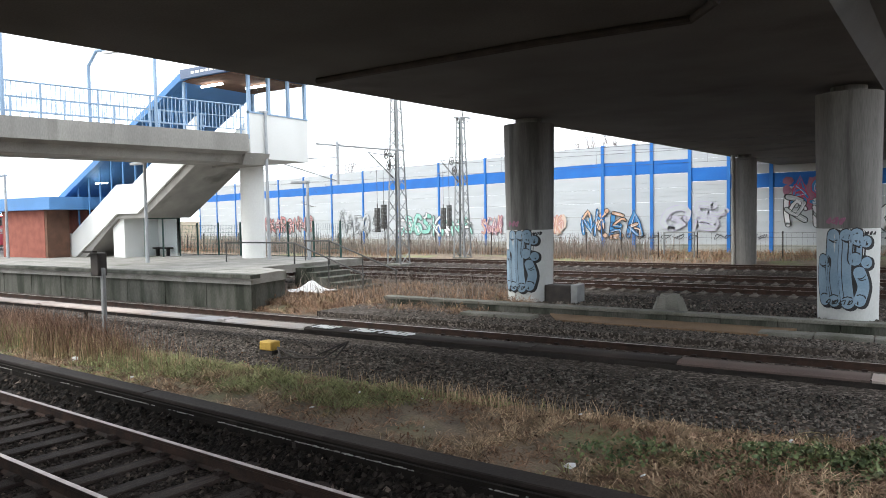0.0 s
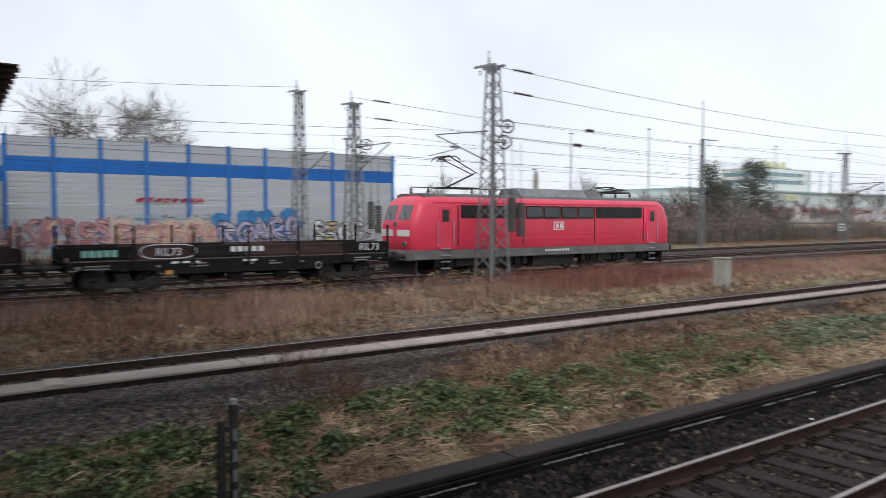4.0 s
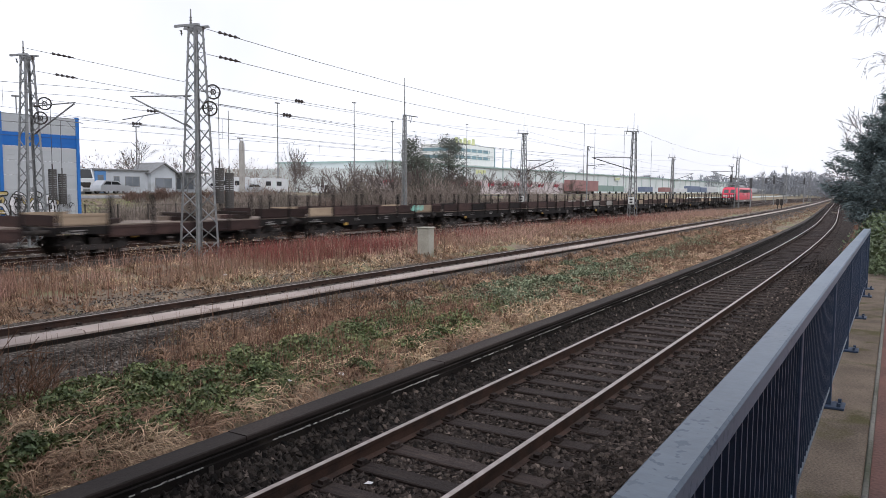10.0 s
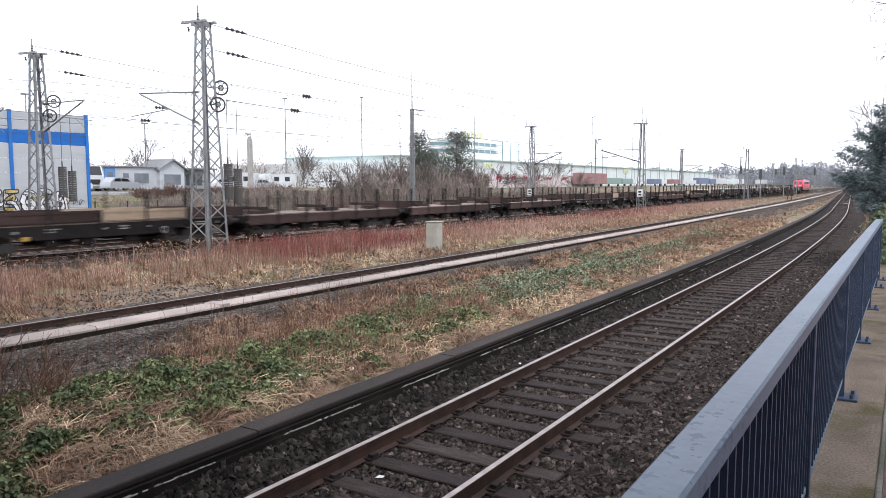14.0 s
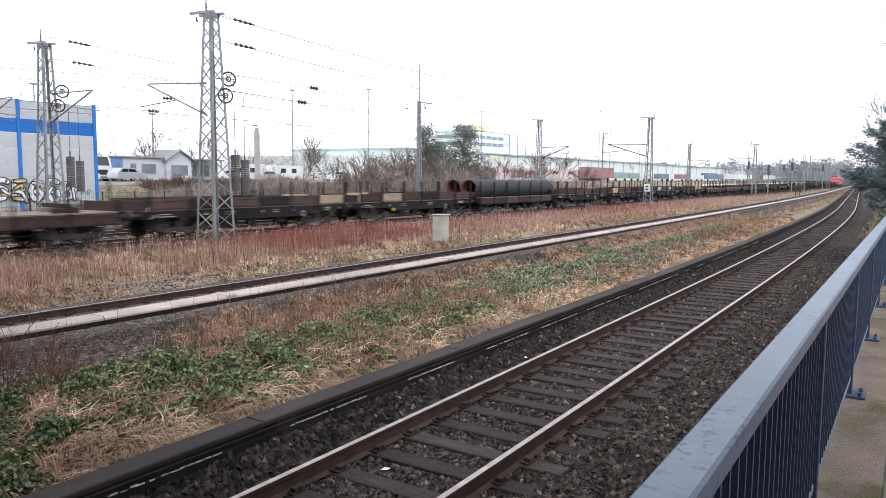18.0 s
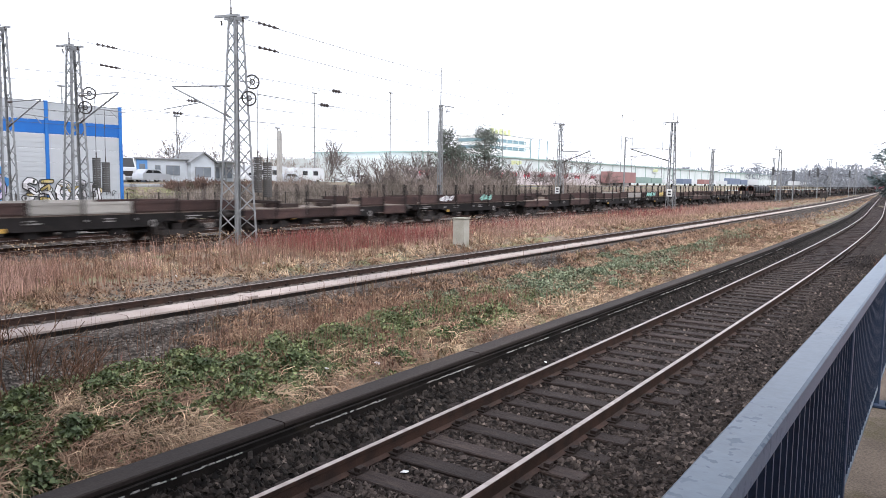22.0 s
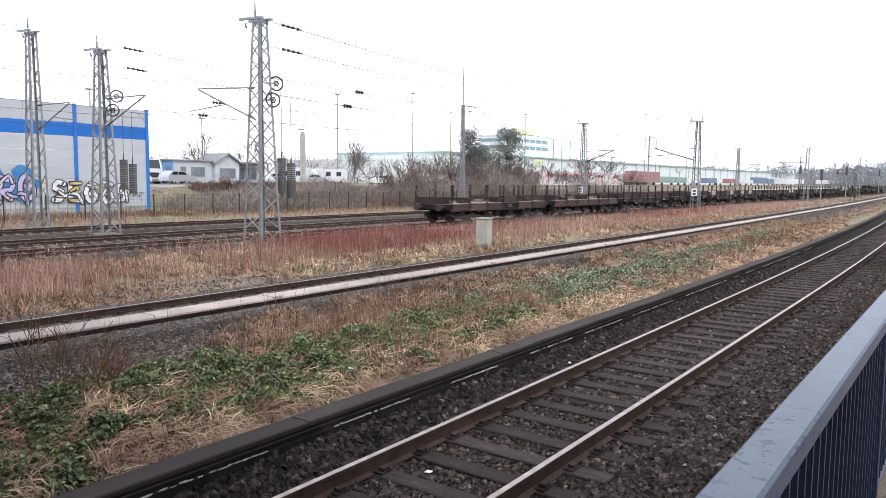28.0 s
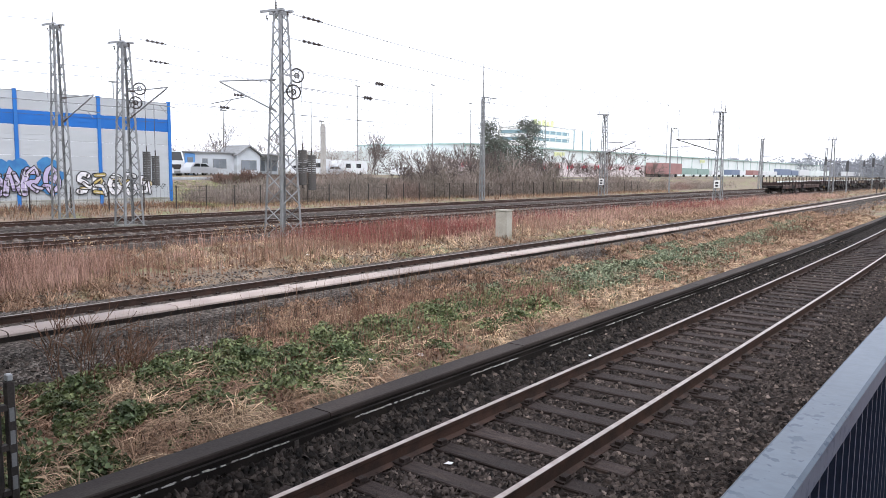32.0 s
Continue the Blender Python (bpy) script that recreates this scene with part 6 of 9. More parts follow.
    part("brake_wheel", Geo().ring((3.0, -1.38, 0.85), (0, 1, 0), 0.13, 0.03, 12, 5), "worn_white", root)
    return root


def build_pipes():
    """Two big pipes side by side; keyed with their wagon."""
    obs = []
    for y in (-0.68, 0.68):
        n, g, r0, r1 = 40, Geo(), 0.66, 0.62
        for x, r in ((-6.75, r0), (6.75, r0), (6.75, r1), (-6.75, r1)):
            g.v.extend([(x, r * math.cos(2 * math.pi * i / n), r * math.sin(2 * math.pi * i / n)) for i in range(n)])
        g.f = [(i, (i + 1) % n, n + (i + 1) % n, n + i) for i in range(n)]
        ob = tagged(part("steel_pipe", g, "pipe_black"), "long black coated steel pipe lying on a flat wagon", "pipe", group="pipes on the wagon")
        inner = Geo()
        inner.v = g.v
        inner.f = [(k * n + i, k * n + (i + 1) % n, ((k + 1) % 4) * n + (i + 1) % n, ((k + 1) % 4) * n + i) for k in (1, 2, 3) for i in range(n)]
        part("bore", inner, "pipe_rim", ob, "rusty red inside and rims")
        obs.append((ob, y))
    return obs


TRAIN_Y = 29.3
# place of the locomotive's middle over time
RUN = [(0.0, -58.8), (1.0, -39.3), (1.5, -29.6), (2.0, -19.6), (2.5, -8.8), (3.0, 2.7), (3.5, 14.4), (4.0, 26.0), (4.5, 37.4), (7.0, 94.8), (9.0, 141.0), (12.0, 211.0), (16.5, 315.6), (17.5, 338.7), (19.0, 372.2), (22.0, 438.0), (25.0, 502.8), (28.0, 565.4), (30.0, 605.8), (32.0, 645.9)]
TRAIN = []


def wagon_face(u, v, d):
    return (u, -1.405 - d, v)


def build_train():
    rnd = random.Random(5)
    TRAIN.append((build_locomotive(), 0.0, 0.0, 0.0))
    labels = ("rusty brown flat wagon with hinged side flaps and steel stakes", "flat wagon with a few pale replaced side flaps among rusty ones", "flat wagon with tan boards in its rusty sides")
    folded = (9, 10, 13, 14, 15, 20, 23, 26, 28, 35, 36)
    for i in range(37):
        mats = ["wagon_rust"] * 6
        lab = labels[0]
        kinds = rnd.random()
        if i in (5, 25, 29, 32):
            for k in rnd.sample(range(6), 2):
                mats[k] = "wagon_bare"
            lab = labels[1]
        elif kinds < 0.3 or i in (1, 7, 8, 12, 16, 22, 33):
            for k in rnd.sample(range(6), 2):
                mats[k] = "wagon_tan" if rnd.random() < 0.6 else "wagon_dark"
            lab = labels[2]
        elif i == 0:
            mats = ["wagon_dark", "wagon_rust", "wagon_dark", "wagon_rust", "wagon_rust", "wagon_dark"]
        if i in folded:
            mats = [None if rnd.random() < 0.85 or i == 20 else m for m in mats]
            lab = "flat wagon with its side flaps folded down"
        w = build_wagon(lab, mats, set(rnd.sample(range(7), 6)) if i % 3 else set(range(7)), rnd)
        off = -(9.72 + WAGON * (i + 0.5))
        TRAIN.append((w, off, 0.0, 0.0))
        if i == 0:
            for x, s, m in ((5.4, 0.42, "spray_white"), (-3.0, 0.4, "spray_white")):
                lettering("lettering", "RIL73", s, m, w, pose(x, -1.412, 1.42, 90, 0, 0), "white sprayed characters")
            part("ring_mark", Geo().tube([(-3.0 + 1.0 * (abs(math.cos(k * 0.2618)) ** 0.5) * (1 if math.cos(k * 0.2618) > 0 else -1), -1.412, 1.57 + 0.26 * math.sin(k * 0.2618)) for k in range(25)], 0.02, 4), "spray_white", w, "white sprayed ring")
            for k in range(5):
                part("lettering_bar", Geo().box(-0.7 + 0.28 * k, -0.5 + 0.28 * k, -1.412, -1.4, 1.5, 1.7), "spray_white", w)
                part("lettering_bar", Geo().box(-5.9 + 0.24 * k, -5.72 + 0.24 * k, -1.412, -1.4, 1.42, 1.66), "spray_mint", w)
            for k, x in enumerate((-2.3, -1.9, -1.55, 0.4, 0.7)):
                part("lettering_bar", Geo().box(x - 0.6, x - 0.35, -1.412, -1.4, 1.12, 1.2), "white_paint", w)
        elif i == 24:
            for k, (x, m) in enumerate(((-6.0, "spray_mint"), (-4.6, "spray_mint"), (-1.8, "spray_yellow"))):
                tag_line(w, wagon_face, x, 1.36, 1.5, 0.46, 3, m, 0.16, 70 + k, "sprayed characters")
        elif i == 8:
            tag_line(w, wagon_face, 3.8, 1.38, 1.4, 0.44, 3, "spray_mint", 0.14, 74, "sprayed characters")
        elif i in (17, 27):
            tag_line(w, wagon_face, -4, 1.4, 1.6, 0.4, 3, ("spray_mint", "spray_white")[i % 2], 0.09, 50 + i, "sprayed characters")
            tag_line(w, wagon_face, 1, 1.4, 1.6, 0.42, 3, ("spray_yellow", "spray_mint")[i % 2], 0.1, 60 + i, "sprayed characters")
        if i == 20:
            for ob, y in build_pipes():
                TRAIN.append((ob, off, y, 1.31 + 0.66))
        if i in folded and i != 20:
            for k in range(3):
                pile = thing("timber_pile", "loose stack of dark timber bearers on a wagon floor", "timber", group="timber on the wagons")
                for q in range(3):
                    x = rnd.uniform(-0.9, 0.3)
                    part("bearer", Geo().box(x, x + rnd.uniform(0.8, 1.4), -1.0 + q * 0.6, -0.72 + q * 0.6, 0, 0.2, 0.02), ("sleeper_wood", "wagon_rust", "wagon_floor")[q], pile)
                part("bearer", Geo().box(-0.1, 0.12, -1.1, 1.0, 0.2, 0.36, 0.02), "sleeper_wood", pile)
                TRAIN.append((pile, off - 4.2 + k * 4.1 + rnd.uniform(-0.6, 0.6), 0.0, 1.31))


def motions():
    for ob, off, y, z in TRAIN:
        walk(ob, [(t, pose(x + off, TRAIN_Y + y, z)) for t, x in RUN])

# ---- overhead line ----
def mast_mesh(h, wb, wt, levels, single=False):
    """Legs and bracing of a tapered lattice mast; returns the corner path too."""
    def corner(k, z):
        w = (wb + (wt - wb) * z / h) / 2
        return (w * (1, 1, -1, -1)[k], w * (1, -1, -1, 1)[k], z)
    legs = []
    for k in range(4):
        a, b, t = corner(k, -0.7), corner(k, h), 0.055
        g = Geo()
        sx, sy = (1 if a[0] < 0 else -1), (1 if a[1] < 0 else -1)
        for p, q in (((0, 0), (2 * t * sx, 0.014 * sy)), ((0, 0), (0.014 * sx, 2 * t * sy))):
            x0, x1, y0, y1 = min(p[0], q[0]), max(p[0], q[0]), min(p[1], q[1]), max(p[1], q[1])
            vs = [(c[0] + x, c[1] + y, c[2]) for c in (a, b) for x, y in ((x0, y0), (x1, y0), (x1, y1), (x0, y1))]
            g.add(vs, [(0, 1, 5, 4), (1, 2, 6, 5), (2, 3, 7, 6), (3, 0, 4, 7), (0, 3, 2, 1), (4, 5, 6, 7)])
        legs.append(g)
    faces = []
    for k in range(4):
        g, z = Geo(), 0.0
        for i in range(levels):
            z0, z1 = h * (1 - (1 - i / levels) ** 1.12), h * (1 - (1 - (i + 1) / levels) ** 1.12)
            p, q = (corner(k, z0), corner((k + 1) % 4, z1)) if i % 2 else (corner((k + 1) % 4, z0), corner(k, z1))
            g.cyl(p, q, 0.028, 0.028, 4)
            if single:
                faces.append(g)
                g = Geo()
        if not single:
            faces.append(g)
    return legs, faces


def insulator(g, p, d, n=5, r=0.06, step=0.11):
    d = Vector(d).normalized()
    for i in range(n):
        a = Vector(p) + d * (step * i)
        g.cyl(a, a + d * step * 0.5, r, r * 0.5, 8)
    return g.cyl(p, Vector(p) + d * step * n, 0.026, 0.026, 6)


def build_mast(x, y, h, side, weights=0, wb=1.15, arm=True, top=True, plate=False, levels=15, z0=-0.2, weight_dir=1):
    """side: +1 if the bracket reaches towards +y."""
    root = thing("catenary_mast", "grey galvanised lattice mast carrying overhead line brackets", "mast", (x, y, z0), "overhead line masts")
    legs, faces = mast_mesh(h, wb, 0.46, levels, x < 100)
    for g in legs:
        part("leg", g, "galv", root)
    for g in faces:
        part("brace", g, "galv", root)
    part("foot", Geo().box(-wb / 2 - 0.06, wb / 2 + 0.06, -wb / 2 - 0.06, wb / 2 + 0.06, -0.6, 0.05, 0.02), "kerb", root)
    if top:
        for yy in (-0.225, 0.225):
            part("head_bar", Geo().box(-0.25, 0.25, yy - 0.025, yy + 0.025, h - 0.16, h, 0.01), "galv", root)
        for xx in (-0.3, 0.2):
            part("crossarm", Geo().prism([(-0.55, h - 0.02), (-0.5, h + 0.08), (1.0, h + 0.16), (1.05, h + 0.06)], "x", xx, xx + 0.1), "galv", root)
        for yy in ((0.3,) if x < 50 else (-0.4, 0.8)):
            part("insulator", insulator(Geo(), (0, yy, h + 0.1), (0, 0, 1), 4, 0.07), "insulator", root)
            part("top_spike", Geo().cyl((0, yy, h + 0.1), (0, yy, h + 0.8), 0.03, n=6), "galv", root)
        if x > 50:
            part("aerial", Geo().cyl((0.1, 0.1, h - 0.1), (0.1, 0.1, h + 2.2), 0.03, 0.018, n=6), "galv", root)
        for yy in (-0.45, 0.95):
            part("insulator", insulator(Geo(), (0, yy, h - 0.02), (0.2, 0, -1), 2, 0.06), "insulator", root)
    if arm:
        sx = -0.8 if weights and y < 30 else 0.35 if x < 50 else -1.0
        far = 1.0 if x < 50 else 1.4
        tip = (sx, side * 3.4 * far, 7.05)
        tube = "galv" if x < 50 else "steel_dark"
        br = part("bracket", Geo().tube([(0, side * 0.35, 7.0), tip], 0.03 * far, 6).tube([(0, side * 0.35, 5.6), (sx, side * 3.3 * far, 7.0)], 0.04 * far, 6), tube, root)
        part("steady_arm", Geo().tube([(sx * 0.55, side * 1.9 * far, 6.3), (sx * 1.1, side * 3.9 * far, 6.05)], 0.022 * far, 6).tube([(sx * 0.8, side * 2.7 * far, 6.2), (sx, side * 3.3 * far, 5.75)], 0.015 * far, 5), tube, br)
        part("insulator", insulator(Geo(), (0.02, side * 0.5, 7.0), (0.1, side, 0), 4), "insulator", br)
        part("insulator", insulator(Geo(), (0.02, side * 0.5, 5.66), (0.12, side * 2.9, 1.4), 4), "insulator", br)
    for k in range(weights):
        wx, wy = weight_dir * (0.95 + 0.42 * k), -0.25 - 0.15 * k
        wz = 7.2 - 0.75 * k
        hx = weight_dir * (0.67 - 0.32 * k)
        wheel = part("tension_wheel", Geo().ring((hx, wy, wz), (0.5, 1, 0), 0.3, 0.035, 20, 6).ring((hx, wy, wz), (0.5, 1, 0), 0.1, 0.03, 12, 5), "steel_dark", root)
        g = Geo()
        for a in range(6):
            t = math.pi * a / 3
            u, v = math.cos(t) * 0.28, math.sin(t) * 0.28
            g.cyl((hx, wy, wz), (hx + 0.89 * u, wy - 0.45 * u, wz + v), 0.015, n=4)
        part("spokes", g, "steel_dark", wheel)
        part("holder", Geo().tube([(0.2, 0, wz), (hx, wy, wz)], 0.035, 5), "galv", wheel)
        part("rope", Geo().cyl((wx, wy, wz), (wx, wy, 4.0 - 0.2 * k), 0.014, n=5), "wire", root)
        hanger = part("weight_rod", Geo().cyl((wx, wy, 2.2), (wx, wy, 4.2 - 0.2 * k), 0.03, n=6), "steel_dark", root)
        for i in range(17):
            piece("weight", shared("weight", lambda: Geo().cyl((0, 0, 0), (0, 0, 0.082), 0.2, n=10), "weight"), hanger, (wx, wy, 2.35 - 0.22 * k + i * 0.093))
    if plate:
        part("plate", Geo().box(-0.62, -0.58, -0.35, 0.3, 1.5, 2.35, 0.01), "white_paint", root, "white number plate, unreadable")
        g = Geo()
        for k in (0, 1):
            g.box(-0.632, -0.621, -0.2, 0.15, 1.65 + 0.33 * k, 1.85 + 0.33 * k)
        part("plate_bars", g, "spray_black", root)
    return root


def wire_run(name, pts, label, r=0.011, sag=0.0, droppers=None):
    """A wire through the points, with sag in each span."""
    line = [pts[0]]
    for a, b in zip(pts, pts[1:]):
        for i in range(1, 9):
            t = i / 8
            line.append((a[0] + (b[0] - a[0]) * t, a[1] + (b[1] - a[1]) * t, a[2] + (b[2] - a[2]) * t - 4 * sag * t * (1 - t)))
    g = Geo().tube(line, r, 4)
    ob = part(name, g, "wire")
    tagged(ob, label, "wire", "overhead wires")
    return ob


def build_overhead():
    build_mast(20.3, 26.4, 9.85, 1, 2, 1.2, weight_dir=1)
    build_mast(19.3, 37.6, 9.45, -1, 2, 1.1)
    build_mast(19.1, 44.5, 11.1, -1, 0, 0.95)
    build_mast(-30.4, 38.6, 11.6, -1, 2, 1.1, weight_dir=-1)
    build_mast(-30.4, 46.6, 10.3, -1, 2, 1.0, weight_dir=-1)
    build_mast(84.6, 27.2, 10.0, 1, 0, 0.95, plate=True)
    build_mast(88.5, 43.3, 10.6, -1, 0, 0.95, plate=True)
    build_mast(-60.0, 38.0, 10.3, -1, 0, 1.0)
    for x, y, hh, sd in ((166, 43.5, 10.6, -1), (150, 27, 9.6, 1), (222, 27, 10.0, 1), (235, 43.5, 10.8, -1), (290, 27, 10.0, 1), (300, 44, 10.6, -1)):
        build_mast(x, y, hh, sd, 0, 0.9, levels=10)
    # slim poles with a flat top bracket
    for x, y, hh in ((113, 43.6, 10.3), (176, 46, 10.8)):
        r2 = thing("lattice_pole", "slender grey pole with a flat side bracket", "mast", (x, y, -0.2), "slender poles")
        part("pole", Geo().box(-0.09, 0.09, -0.09, 0.09, 0, hh), "galv", r2)
        part("bracket", Geo().box(-0.1, 2.6, -0.06, 0.06, hh - 0.1, hh).tube([(0.2, 0, hh - 0.1), (0.7, 0, hh - 0.8), (1.3, 0, hh - 0.1)], 0.04, 5), "galv", r2)
    # slender pole with a bracket and a tall aerial
    root = thing("lattice_pole", "slender grey lattice pole with a side bracket and aerial", "mast", (62.9, 45.0, -0.2))
    legs, faces = mast_mesh(10.9, 0.45, 0.3, 18, True)
    for g in legs:
        part("leg", g, "galv", root)
    for g in faces:
        part("brace", g, "galv", root)
    part("bracket", Geo().box(-0.2, 2.1, -0.3, -0.22, 10.75, 10.85).tube([(0.5, -0.26, 10.75), (0.75, -0.26, 10.1), (1.0, -0.26, 10.75)], 0.035, 5), "galv", root)
    part("aerial", Geo().cyl((0, 0, 10.9), (0, 0, 14.7), 0.07, 0.045, n=6), "galv", root)
    # portal arm mast behind the pillar, and far brackets
    root = thing("bracket_mast", "grey tubular mast with a horizontal cross tube and hanging bracket", "mast", (-35.1, 38.6, -0.2), "overhead line masts")
    part("hanging_post", Geo().cyl((0, -0.4, 5.4), (0, -0.4, 8.3), 0.1, n=10), "galv_light", root)
    part("cross_tube", Geo().tube([(-1.9, -0.4, 8.3), (5.2, 0.2, 7.4)], 0.09, 8), "galv_light", root)
    part("bracket", Geo().tube([(0, -0.4, 5.6), (-3.6, -3.0, 7.1)], 0.04, 6).tube([(0, -0.4, 7.2), (-3.6, -3.0, 7.15)], 0.03, 6), "galv", root)
    # contact and carrying wires of the three tracks
    for y, za in ((29.3, 0.0), (33.9, 0.1), (41.2, 0.0)):
        xs = (-160, -96, -30.4, 20, 87, 151, 215, 291, 360)
        wire_run("contact_wire", [(x, y + (0.3 if i % 2 else -0.3), 5.6 + za) for i, x in enumerate(xs)], "thin contact wire above a main line track")
        wire_run("carrying_wire", [(x, y, 7.05 + za) for x in xs], "sagging carrying wire above the contact wire", sag=0.7)
        g = Geo()
        for a, b in zip(xs, xs[1:]):
            for k in range(1, 8):
                t = k / 8
                g.cyl((a + (b - a) * t, y, 5.6 + za), (a + (b - a) * t, y, 7.05 + za - 2.8 * t * (1 - t)), 0.006, n=4)
        tagged(part("droppers", g, "wire"), "fine dropper wires between carrying and contact wire", "wire", kind="stuff")
    # tensioned ends at the near masts, with insulators in the run
    for x0, y0, z0, x1, y1, z1 in ((21.0, 26.3, 7.25, 84, 29.0, 7.1), (21.2, 26.2, 6.5, 84, 29.2, 5.7), (20.2, 37.4, 7.2, 84, 34.0, 7.1), (20.4, 37.3, 6.45, 84, 34.1, 5.8)):
        wire_run("anchor_wire", [(x0, y0, z0), (x1, y1, z1)], "anchored wire end running to its tension wheel", 0.012, 0.05)
        d = Vector((x1 - x0, y1 - y0, z1 - z0)).normalized()
        p = Vector((x0, y0, z0)) + d * (5.6 if z0 > 7 else 4.4)
        tagged(part("line_insulator", insulator(Geo(), p, d, 3, 0.1, 0.21), "insulator"), "brown ribbed insulator in an overhead wire", "insulator", "line insulators")
    # feeder lines on the mast tops
    for x0, y0, z0, x1, y1, z1 in ((20.3, 26.5, 9.75, 84.6, 27.2, 10.2), (20.4, 26.6, 8.7, 84.6, 27.2, 9.4), (19.3, 37.6, 9.65, 88.5, 43.3, 10.8), (19.4, 37.5, 8.6, 88.5, 43.3, 9.9),
                                   (84.6, 27.2, 10.2, 150, 27, 9.8), (88.5, 43.3, 10.8, 166, 43.5, 10.8), (150, 27, 9.8, 222, 27, 10.2), (166, 43.5, 10.8, 235, 43.5, 11.0), (222, 27, 10.2, 290, 27, 10.2),
                                   (88.5, 43.0, 9.9, 166, 43.5, 9.8), (19.1, 44.5, 11.2, -30.4, 46.6, 10.4)):
        wire_run("feeder_wire", [(x0, y0, z0), (x1, y1, z1)], "long sagging feeder wire between mast tops", 0.014, 0.9)
        if x0 < 25 and x1 > 0:
            d = Vector((x1 - x0, y1 - y0, z1 - z0 - 2.5)).normalized()
            tagged(part("line_insulator", insulator(Geo(), Vector((x0, y0, z0)) + d * 1.4, d, 4, 0.08, 0.3), "insulator"), "brown ribbed insulator in an overhead wire", "insulator", "line insulators")


# ---- small trackside things ----
def build_trackside():
    b = thing("cable_cabinet", "lichen-stained concrete cable cabinet standing in the scrub", "cabinet", (26.65, 18.75, -0.25))
    part("body", Geo().box(-0.25, 0.25, -0.3, 0.3, 0, 1.32, 0.03), "box_conc", b)
    part("door_panel", Geo().box(-0.262, -0.25, -0.25, 0.25, 0.15, 1.24, 0.005), "box_conc", b)
    part("lid", Geo().box(-0.28, 0.28, -0.33, 0.33, 1.32, 1.38, 0.02), "box_conc", b)
    p = thing("marker_post", "short dark steel marker post with a slotted plate in the brambles", "post", (1.12, 7.28, -0.3))
    part("plate", Geo().box(-0.09, 0.0, -0.015, 0.015, 0.0, 1.16, 0.006), "steel_dark", p)
    part("bar", Geo().box(0.04, 0.11, -0.035, 0.035, 0, 1.3, 0.008), "steel_dark", p)
    part("cap", Geo().box(0.05, 0.1, -0.03, 0.03, 1.3, 1.36, 0.008), "galv_light", p, "pale top")
    for z in (0.35, 0.55, 0.75, 0.95):
        part("slot", Geo().box(0.055, 0.095, -0.039, -0.034, z, z + 0.12), "galv", p)
    for z in (0.3, 0.7, 1.05):
        part("clip", Geo().box(-0.02, 0.06, -0.03, 0.03, z, z + 0.05), "steel_dark", p)
    y = thing("track_box", "small yellow track cable box beside the conductor rail", "box", (-14.6, 12.0, -0.3))
    part("body", Geo().box(-0.2, 0.2, -0.15, 0.15, 0.12, 0.33, 0.025), "yellow_paint", y)
    part("foot", Geo().box(-0.2, 0.2, -0.14, 0.14, 0, 0.12), "steel_dark", y)
    for k in range(3):
        c = part("cable", Geo().tube([(0.25, 0.0, 0.2), (0.7 + 0.3 * k, -0.35 + 0.15 * k, 0.05), (1.3 + 0.3 * k, 0.1, 0.06), (1.8, 0.7, 0.35)], 0.02, 6), "steel_dark", y)
    s = thing("signal_repeater", "dark signal box on a thin grey post beside the track", "signal", (-20.8, 11.8, -0.4))
    part("post", Geo().box(-0.06, 0.06, -0.05, 0.05, 0, 2.0, 0.01), "galv", s)
    part("head", Geo().box(-0.36, 0.0, -0.14, 0.14, 1.78, 2.42, 0.02), "steel_dark", s)
    part("hood", Geo().box(-0.44, 0.02, -0.3, -0.16, 2.42, 2.48), "steel_dark", s)
    f = thing("mast_foundation", "conical concrete mast foundation stump", "foundation", (-8.2, 22.2, -0.3))
    g = Geo().cyl((0, 0, 0), (0, 0, 0.62), 0.62, 0.38, 8)
    g.cyl((0, 0, 0.62), (0, 0, 0.7), 0.3, 0.28, 12)
    part("stump", g, "kerb", f)
    j = thing("junction_box", "dark trackside junction box with a grey side plate", "cabinet", (-12.0, 23.3, -0.3))
    part("body", Geo().box(-0.75, 0.25, -0.3, 0.3, 0, 0.75, 0.03), "steel_dark", j)
    part("side_plate", Geo().box(0.25, 0.5, -0.32, 0.32, 0, 0.78, 0.02), "galv", j)
    # kerb wall and slabs in front of the columns
    wall = thing("kerb_wall", "low weathered concrete block wall along the track", "wall")
    x = -17.2
    while x < -2.6:
        yy = 19.75 - 0.01 * (x + 10)
        z = -0.15 if x < -18.5 else 0.1
        part("block", Geo().box(x, x + 1.36, yy, yy + 0.32, -0.7, z + random.uniform(-0.015, 0.015), 0.015), "mossy", wall)
        part("coping", Geo().box(x - 0.01, x + 1.36, yy - 0.05, yy + 0.34, z, z + 0.09, 0.012), "kerb", wall)
        x += 1.375
    slab = thing("cable_trough", "flat concrete cable trough lids beside the kerb wall", "trough")
    for k, x in enumerate((-13.4, -12.2, -5.1, -3.9, -2.7)):
        part("lid", Geo().box(x, x + 1.17, 18.5, 19.0, -0.5, 0.0 + 0.012 * (k % 2), 0.02), "kerb", slab)
    tagged(part("sand_strip", Geo().prism([(-10.3, 18.6), (-4.9, 18.4), (-4.4, 19.7), (-11, 19.7)], "z", -0.5, -0.045), "sand"), "strip of brown sand before the kerb wall", "ground", kind="structure")
